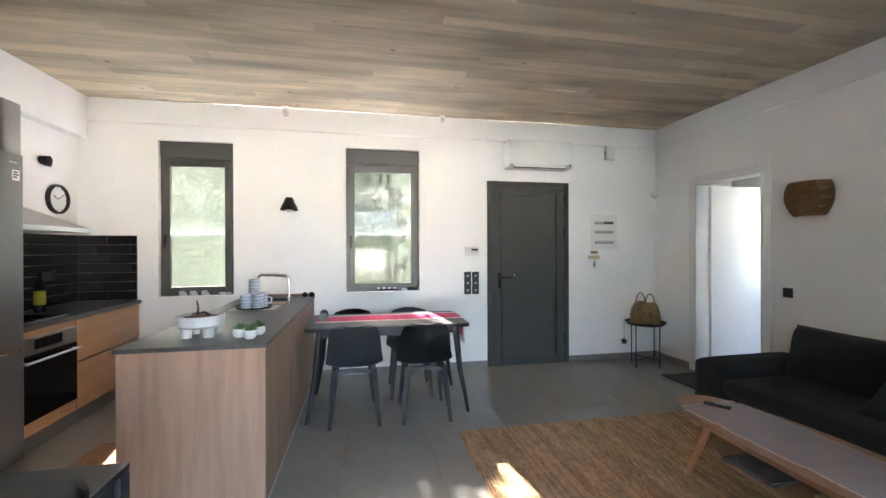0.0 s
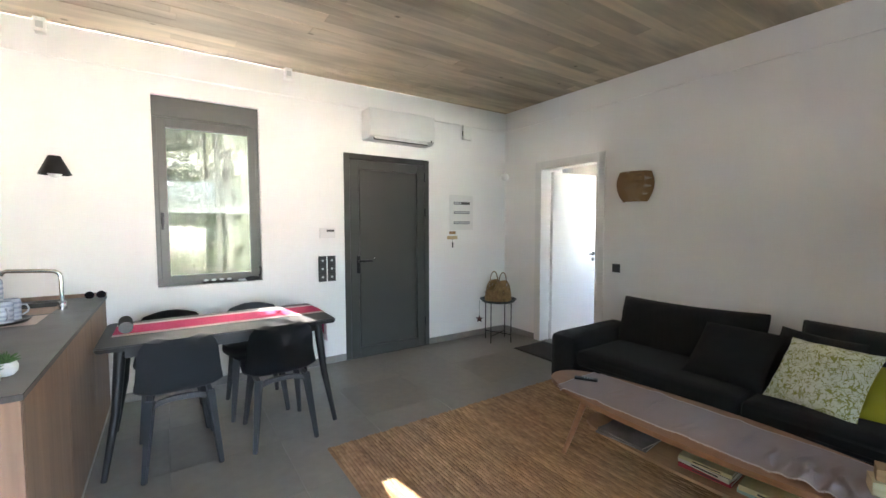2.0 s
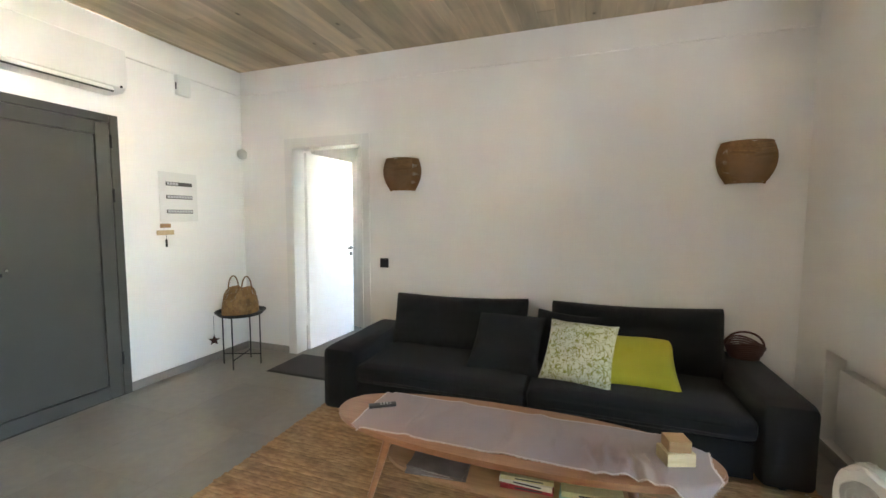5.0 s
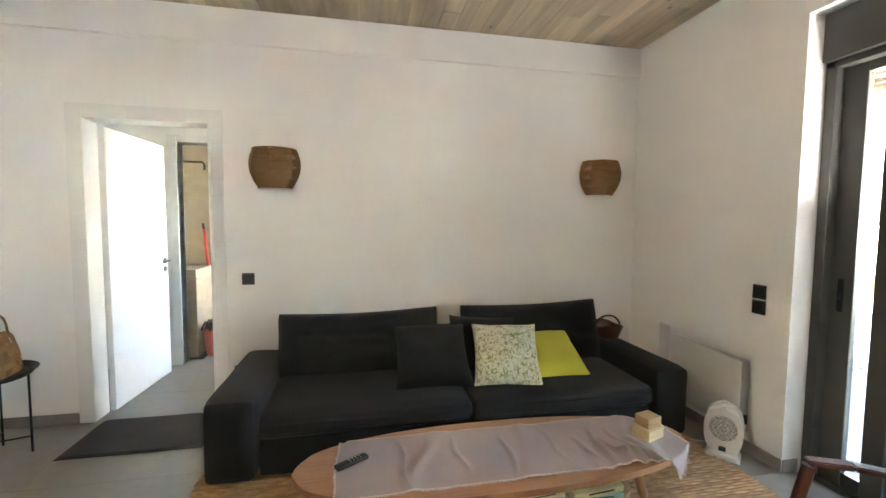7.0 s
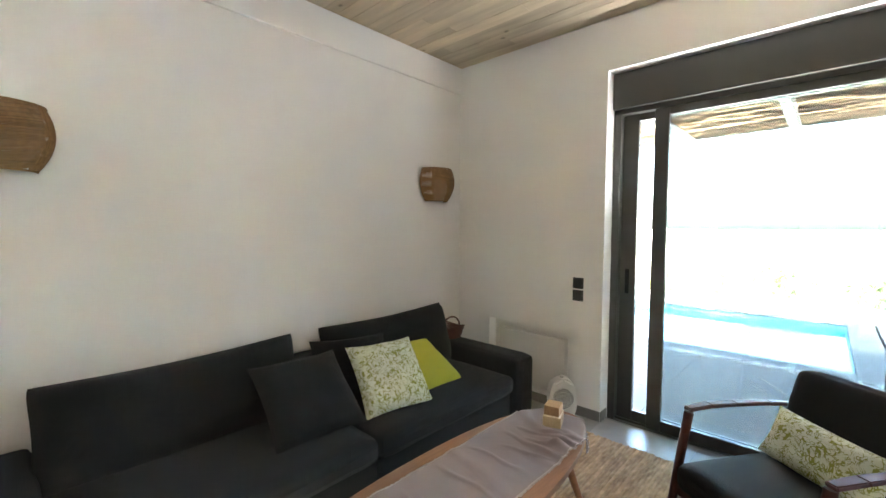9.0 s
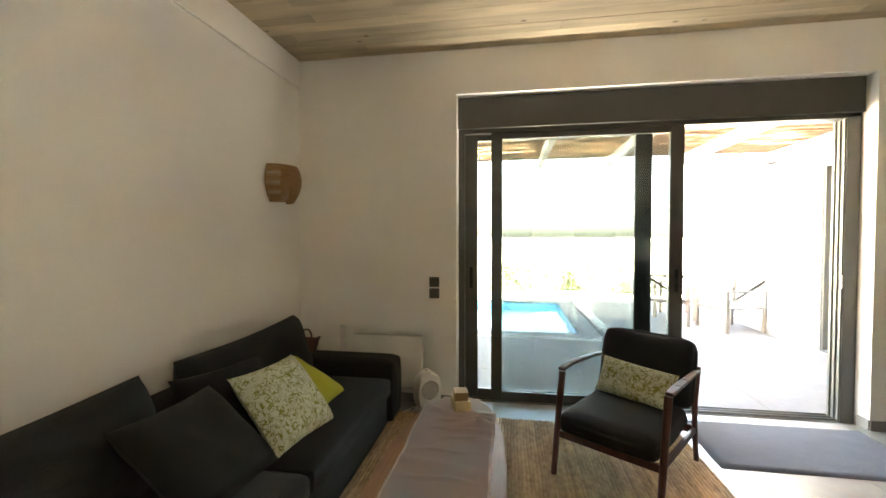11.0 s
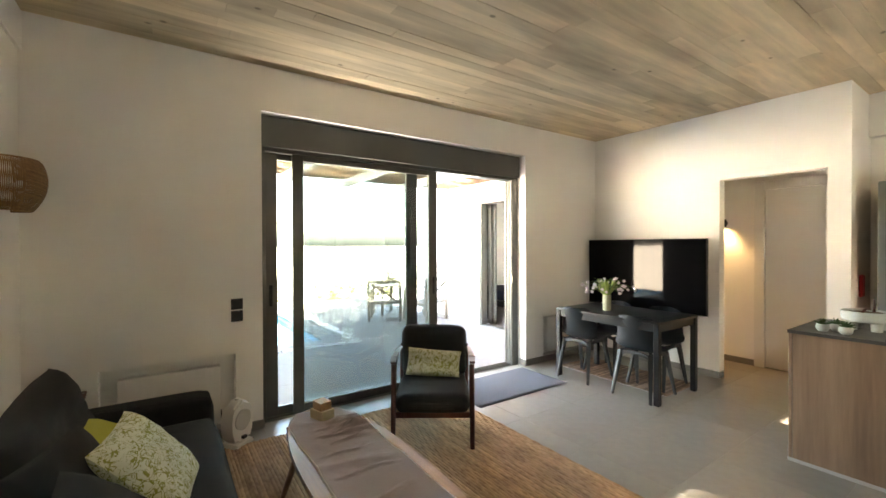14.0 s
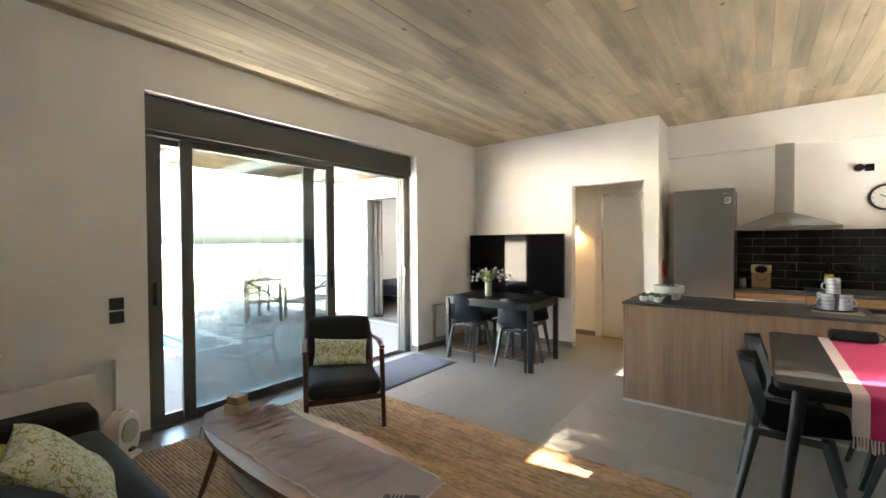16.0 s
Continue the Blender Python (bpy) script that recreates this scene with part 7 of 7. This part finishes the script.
box(bm, PP(x0 + 0.001, y0 + 0.001, -0.84), PP(x1 - 0.001, y1 - 0.001, -0.15))
part("water", bm, M_WATER, pool, "clear turquoise water")
w = 0.30
for a, b in (((x0 - w, y0 - w, -0.09), (x0, y1 + w, -0.045)), ((x0, y1, -0.09), (x1, y1 + w, -0.045)), ((x0, y0 - w, -0.09), (x1, y0, -0.045))):
    bm = B()
    box(bm, PP(*a), PP(*b), 0.006)
    part("coping", bm, M_COPING, pool)
rnd = random.Random(5)
bm = B()
for i in range(900):
    if i % 3:
        px, py = rnd.uniform(0.55, 6.5), rnd.uniform(-2.98, -2.86) + 0.02 * math.sin(i)
    else:
        px, py = rnd.uniform(0.44, 0.60), rnd.uniform(-6.4, -2.86)
    r = rnd.uniform(0.010, 0.024)
    bmesh.ops.create_icosphere(bm, subdivisions=1, radius=r, matrix=pose(px, py, PATIO + r * 0.4, 0, 0, rnd.uniform(0, 360)) @ Matrix.Diagonal((1.3, 0.9, 0.55, 1)))
tagged(new("pebbles", mesh_of("pebbles", bm, M_PEB)), "strip of white pebbles along the coping", "pebbles", kind="stuff")

# pergola
pg = thing("pergola", (1.5, SOUTH - 0.30, 2.40), "white timber pergola roofed with brown reed sticks", "pergola")
for x in (5.5, 4.5, 3.5, 2.5, 1.5, 0.52, -0.5, -1.62):
    bm = B()
    box(bm, (x - 1.5 - 0.035, -2.85, 0.0), (x - 1.5 + 0.035, 0.0, 0.13), 0.004)
    part("rafter", bm, M_BEAMW, pg)
bm = B()
rnd = random.Random(11)
for k in range(340):
    y = -0.02 - 2.86 * k / 340 + rnd.uniform(-0.006, 0.006)
    x = -3.25 + rnd.uniform(-0.15, 0.0)
    while x < 4.3:
        ln = rnd.uniform(1.2, 2.6)
        if rnd.random() < 0.90:
            zz = 0.139 + rnd.uniform(0, 0.012)
            tube(bm, [(x, y, zz), (x + ln / 2, y + rnd.uniform(-0.012, 0.012), zz + rnd.uniform(-0.004, 0.004)), (x + ln, y + rnd.uniform(-0.012, 0.012), zz)], rnd.uniform(0.004, 0.0075), 5)
        x += ln
reed = part("reed_mat", bm, M_REED, pg, "brown reed mat")
tagged(reed, kind="stuff")

# the neighbouring wing with its own sliding door
PW = -1.75
wall_y("wall_wing", PW - 0.2, PW, -4.75, SOUTH - 0.30, 2.95, [(-2.74, -0.95, -0.05, 2.25)], "white rendered wing wall with sliding door", z0=-0.06)
wall_x("wall_wing_south", -4.75, -4.55, PW - 3.6, PW - 0.2, 2.95, [], "white wall of the bedroom", z0=-0.06)
wall_x("wall_wing_north", SOUTH - 0.50, SOUTH - 0.30, PW - 3.6, PW - 0.2, 2.95, [], "white wall of the bedroom", z0=-0.06)
wall_y("wall_wing_west", PW - 3.8, PW - 3.6, -4.75, SOUTH - 0.30, 2.95, [], "white back wall of the bedroom", z0=-0.06)
bm = B()
box(bm, (PW - 3.6, -4.55, -0.2), (PW, SOUTH - 0.5, -0.03))
structure("floor_wing", bm, M_BASE, "grey tiled bedroom floor", "floor")
bm = B()
box(bm, (PW - 3.8, -4.75, 2.95), (PW, SOUTH - 0.30, 3.15))
structure("roof_wing", bm, M_WALL, "flat roof of the wing", "roof")
bm = B()
box(bm, (PW, -4.75, -0.05), (PW + 0.010, -2.74, 0.025), 0.002)
structure("baseboard_wing", bm, M_BASE, "low beige tile skirting outside", "baseboard")
d = tagged(new("sliding_door_2"), "grey sliding door of the bedroom, pushed open", "sliding door", kind="structure")
bm = B()
for a, b in (((PW - 0.17, -2.74, -0.03), (PW - 0.03, -2.69, 2.25)), ((PW - 0.17, -1.0, -0.03), (PW - 0.03, -0.95, 2.25)), ((PW - 0.17, -2.69, 2.2), (PW - 0.03, -1.0, 2.25)), ((PW - 0.17, -2.69, -0.04), (PW - 0.03, -1.0, -0.01))):
    box(bm, a, b, 0.003)
part("outer_frame", bm, M_GREY_ALU, d)
for k, xx in enumerate((PW - 0.235, PW - 0.29)):
    bm = B()
    ya = -3.43 + 0.05 * k
    for a, b in (((xx - 0.018, ya, -0.005), (xx + 0.018, ya + 0.09, 2.2)), ((xx - 0.018, ya + 0.72, -0.005), (xx + 0.018, ya + 0.80, 2.2)), ((xx - 0.018, ya, -0.005), (xx + 0.018, ya + 0.80, 0.07)), ((xx - 0.018, ya, 2.12), (xx + 0.018, ya + 0.80, 2.2))):
        box(bm, a, b, 0.002)
    lf = part("sliding_leaf", bm, M_GREY_ALU, d)
    bm = B()
    box(bm, (xx - 0.003, ya + 0.085, 0.065), (xx + 0.003, ya + 0.725, 2.125))
    pn = part("pane", bm, M_GLASS, lf)
    pn.visible_shadow = False
bed = thing("bed", (-3.95, -3.55, -0.03), "low bed with plain navy bedspread", "bed")
bm = B()
soft_box(bm, (-1.0, -0.75, 0.27), (1.0, 0.75, 0.52), 0.06, 0.02, 10, 21)
part("mattress", bm, M_BED, bed)
bm = B()
box(bm, (-1.0, -0.72, 0.14), (1.0, 0.72, 0.27), 0.01)
part("base", bm, M_BLACK, bed)
for sx in (-0.9, 0.9):
    for sy in (-0.65, 0.65):
        bm = B()
        box(bm, (sx - 0.03, sy - 0.03, 0), (sx + 0.03, sy + 0.03, 0.14))
        part("leg", bm, M_BLACK, bed)
o = thing("outdoor_spotlight", (PW, -3.63, 2.42), "small grey double spotlight on the wing wall", "wall lamp")
bm = B()
cyl(bm, (0, 0, 0), (0.04, 0, 0), 0.035, n=16)
part("base", bm, M_GREY_ALU, o)
for s2 in (-1, 1):
    bm = B()
    cyl(bm, (0.06, s2 * 0.03, 0.0), (0.10, s2 * 0.10, -0.02), 0.032, n=16)
    part("head", bm, M_GREY_ALU, o)


def garden_chair():
    c = thing("garden_chair", (0, 0, 0), "weathered wooden garden armchair with cross-braced back", "garden chair", "garden chairs on the patio")
    for sx in (-1, 1):
        bm = B()
        bar(bm, (sx * 0.30, 0.28, 0), (sx * 0.30, 0.28, 0.60), 0.05, 0.05, bevel=0.004)
        part("front_leg", bm, M_GWOOD, c)
        bm = B()
        bar(bm, (sx * 0.30, -0.30, 0), (sx * 0.30, -0.36, 0.80), 0.05, 0.05, bevel=0.004)
        part("back_leg", bm, M_GWOOD, c)
        bm = B()
        bar(bm, (sx * 0.31, -0.36, 0.605), (sx * 0.31, 0.34, 0.615), 0.07, 0.025, bevel=0.004)
        part("armrest", bm, M_GWOOD, c)
        bm = B()
        bar(bm, (sx * 0.27, -0.35, 0.40 if sx > 0 else 0.76), (-sx * 0.27, -0.35, 0.76 if sx > 0 else 0.40), 0.03, 0.035)
        part("cross_brace", bm, M_GWOOD, c)
    for k in range(7):
        bm = B()
        y = -0.27 + 0.09 * k
        box(bm, (-0.29, y - 0.036, 0.345), (0.29, y + 0.036, 0.367), 0.003)
        part("seat_slat", bm, M_GWOOD, c)
    bm = B()
    bar(bm, (-0.30, -0.36, 0.79), (0.30, -0.36, 0.79), 0.04, 0.06, bevel=0.004)
    part("top_rail", bm, M_GWOOD, c)
    bm = B()
    bar(bm, (-0.30, -0.33, 0.38), (0.30, -0.33, 0.38), 0.03, 0.05)
    part("back_rail", bm, M_GWOOD, c)
    bm = B()
    bar(bm, (-0.30, 0.28, 0.325), (0.30, 0.28, 0.325), 0.03, 0.05)
    part("front_rail", bm, M_GWOOD, c)
    return c


gc = garden_chair()
gc.matrix_basis = pose(-1.35, -3.95, PATIO, 0, 0, -75)
copy_thing(gc, pose(-0.70, -4.42, PATIO, 0, 0, 150))
t = thing("garden_table", (-1.05, -5.05, PATIO), "small weathered wooden garden table", "garden table")
for k in range(5):
    bm = B()
    box(bm, (-0.26 + 0.105 * k, -0.26, 0.60), (-0.162 + 0.105 * k, 0.26, 0.625), 0.003)
    part("slat", bm, M_GWOOD, t)
for sx in (-1, 1):
    for sy in (-1, 1):
        bm = B()
        box(bm, (sx * 0.22 - 0.025, sy * 0.22 - 0.025, 0), (sx * 0.22 + 0.025, sy * 0.22 + 0.025, 0.60), 0.003)
        part("leg", bm, M_GWOOD, t)


def leaf_cloud(bm, centre, radii, count, size, seed, hollow=0.45):
    rnd = random.Random(seed)
    c = Vector(centre)
    for i in range(count):
        d = Vector((rnd.gauss(0, 1), rnd.gauss(0, 1), rnd.gauss(0, 1))).normalized()
        lump = 0.72 + 0.45 * noise.noise(d * 2.3 + Vector((seed, 0, 0)))
        k = (hollow + (1 - hollow) * rnd.random() ** 0.5) * lump
        p = c + Vector((d.x * radii[0], d.y * radii[1], d.z * radii[2])) * k
        a = Vector((rnd.gauss(0, 1), rnd.gauss(0, 1), rnd.gauss(0, 1))).normalized()
        b = a.orthogonal().normalized()
        s = size * rnd.uniform(0.6, 1.3)
        q = [bm.verts.new(p + v) for v in (-a * s, b * s * 0.38, a * s, -b * s * 0.38)]
        bm.faces.new(q)


def shrub(at, radii, count, size, seed, material, label):
    s = thing("shrub", at, label, "shrub", "shrubs round the house")
    bm = B()
    leaf_cloud(bm, (0, 0, radii[2] * 0.8), radii, count, size, seed)
    part("foliage", bm, material, s)
    bm = B()
    rnd = random.Random(seed)
    for k in range(6):
        a = rnd.uniform(0, 6.28)
        tube(bm, [(0, 0, 0), (0.25 * radii[0] * math.cos(a), 0.25 * radii[1] * math.sin(a), radii[2] * 0.6), (0.5 * radii[0] * math.cos(a), 0.5 * radii[1] * math.sin(a), radii[2] * 1.1)], 0.02, 6, 0.006)
    part("stems", bm, M_BARK, s)


def tree(at, height, radii, count, size, seed, material, label):
    t = thing("tree", at, label, "tree", "trees behind the house")
    rnd = random.Random(seed)
    bm = B()
    top = height - radii[2]
    tube(bm, [(0, 0, 0), (0.05, 0.02, top * 0.5), (0.02, -0.03, top), (0.0, 0.0, top + radii[2] * 0.6)], 0.11, 9, 0.03)
    for k in range(7):
        a = 6.28 * k / 7 + rnd.uniform(-0.3, 0.3)
        z = top * rnd.uniform(0.7, 1.0)
        tube(bm, [(0.02, 0, z), (0.35 * radii[0] * math.cos(a), 0.35 * radii[1] * math.sin(a), z + radii[2] * 0.4), (0.75 * radii[0] * math.cos(a), 0.75 * radii[1] * math.sin(a), top + radii[2] * rnd.uniform(-0.1, 0.5))], 0.04, 6, 0.008)
    part("trunk", bm, M_BARK, t)
    bm = B()
    for k in range(9):
        a, r = 6.28 * k / 9, rnd.uniform(0.3, 0.62)
        leaf_cloud(bm, (radii[0] * r * math.cos(a), radii[1] * r * math.sin(a), top + radii[2] * rnd.uniform(-0.25, 0.55)), (radii[0] * 0.55, radii[1] * 0.55, radii[2] * 0.5), count // 9, size, seed + k, 0.25)
    part("crown", bm, material, t)


# garden north of the house: bank of shrubs, white wall, trees
GZ = -0.26
for i, (x, y, r, h) in enumerate(((-3.6, 8.4, 1.3, 1.2), (-2.2, 7.9, 1.2, 1.05), (-1.0, 8.6, 1.2, 1.1), (0.1, 7.8, 1.1, 0.95), (1.2, 8.2, 1.3, 1.05), (2.5, 8.0, 1.3, 1.0), (-5.2, 8.8, 1.5, 1.5), (4.0, 8.4, 1.4, 1.2))):
    shrub((x, y, GZ), (r * 1.15, r * 0.8, h * 1.5), 4600, 0.09, 40 + i, M_SHRUB if i % 2 else M_SHRUBY, "dense green garden shrub behind the house")
bm = B()
box(bm, (-9, 10.6, GZ - 0.1), (12, 10.8, 2.35), 0.01)
structure("garden_wall", bm, M_WALL, "long low white garden wall", "wall")
for i in range(9):
    shrub((-8.0 + 2.0 * i, 11.9 + 0.5 * (i % 2), GZ), (1.7, 1.0, 2.1), 2200, 0.11, 140 + i, M_SHRUBY if i % 3 else M_SHRUB, "tall green hedge bush behind the garden wall")
tree((-6.2, 14.0, GZ), 6.4, (2.6, 2.4, 2.0), 3600, 0.13, 70, M_SHRUB, "broad green tree behind the garden wall")
tree((-2.6, 13.2, GZ), 6.0, (2.4, 2.2, 2.0), 3600, 0.13, 71, M_SHRUBY, "broad green tree behind the garden wall")
tree((1.0, 14.2, GZ), 6.6, (2.6, 2.4, 2.1), 3600, 0.13, 72, M_SHRUB, "broad green tree behind the garden wall")
tree((4.6, 13.6, GZ), 6.2, (2.6, 2.4, 2.0), 3600, 0.13, 73, M_SHRUBY, "broad green tree behind the garden wall")
# added tree, crown out of view, blocks some sun to trim the floor patch
tree((-0.55, 7.7, GZ), 5.3, (0.75, 0.7, 0.95), 2600, 0.07, 74, M_SHRUB, "slender green tree added outside to shade part of the window")
for x, wd in ((0.58, 0.05), (0.70, 0.08)):
    bm = B()
    box(bm, (-wd / 2, -0.04, 0), (wd / 2, 0.04, 3.4), 0.004)
    single("garden_post", bm, M_GREY_ALU, "dark square metal post outside the window", "post", "posts outside the window", at=(x, 6.5, GZ))

M_SCRUB = surface("dark_hillside_scrub", (0.05, 0.062, 0.024), 0.95, var=0.5, fine=1.2, coarse=0.25, bump=1.0, depth=0.3, second=(0.026, 0.034, 0.013))
bm = B()
n = 60
grid = []
for i in range(n + 1):
    row = []
    for j in range(25):
        x, f = -45 + 90 * i / n, j / 24
        y = 12.6 + 55 * f
        row.append(bm.verts.new((x, y, -0.3 + 17 * f ** 0.8 + 0.9 * noise.noise((x * 0.35, y * 0.35, 3)) * min(1, 6 * f))))
    grid.append(row)
for i in range(n):
    for j in range(24):
        bm.faces.new((grid[i][j], grid[i + 1][j], grid[i + 1][j + 1], grid[i][j + 1]))
tagged(new("hillside", mesh_of("hillside", bm, M_SCRUB)), "scrub-covered green hillside behind the house", "hillside", kind="structure")

# bank beyond the pool
rnd = random.Random(3)
for i in range(16):
    x = -4.5 + 0.85 * i + rnd.uniform(-0.3, 0.3)
    shrub((x, -9.3 + rnd.uniform(-0.8, 0.4), -0.45), (rnd.uniform(0.5, 0.95), 0.55, rnd.uniform(0.42, 0.80)), 900, 0.055, 90 + i, M_SHRUBY if i % 3 else M_SHRUB, "low dry coastal shrub beyond the pool")

# ---- floor tiles, each its own piece ----
def floor_tiles():
    s, g = 0.6, 0.0006
    bm = B()
    box(bm, (-s / 2 + g, -s / 2 + g, -0.012), (s / 2 - g, s / 2 - g, 0.0), 0.0006)
    full = mesh_of("tile", bm, M_TILE)
    for i in range(-1, 16):
        for j in range(0, 10):
            cx, cy = -0.33 + 0.6 * (i - 4), -0.835 + 0.6 * j
            x0, x1, y0, y1 = cx - 0.3, cx + 0.3, cy - 0.3, cy + 0.3
            lx, hx, ly, hy = KITCHEN - 0.15, 6.6, SOUTH - 0.08, NORTH
            if x1 <= lx + 0.02 or x0 >= hx - 0.02 or y1 <= ly + 0.02 or y0 >= hy - 0.02:
                continue
            if x0 >= lx and x1 <= hx and y0 >= ly and y1 <= hy:
                ob = new("tile", full)
                ob.matrix_basis = pose(cx, cy, 0)
            else:
                bm = B()
                box(bm, (max(x0, lx) + g - cx, max(y0, ly) + g - cy, -0.012), (min(x1, hx) - g - cx, min(y1, hy) - g - cy, 0.0), 0.0006)
                ob = new("tile", mesh_of("tile", bm, M_TILE))
                ob.matrix_basis = pose(cx, cy, 0)
            ob.parent = floor


floor_tiles()
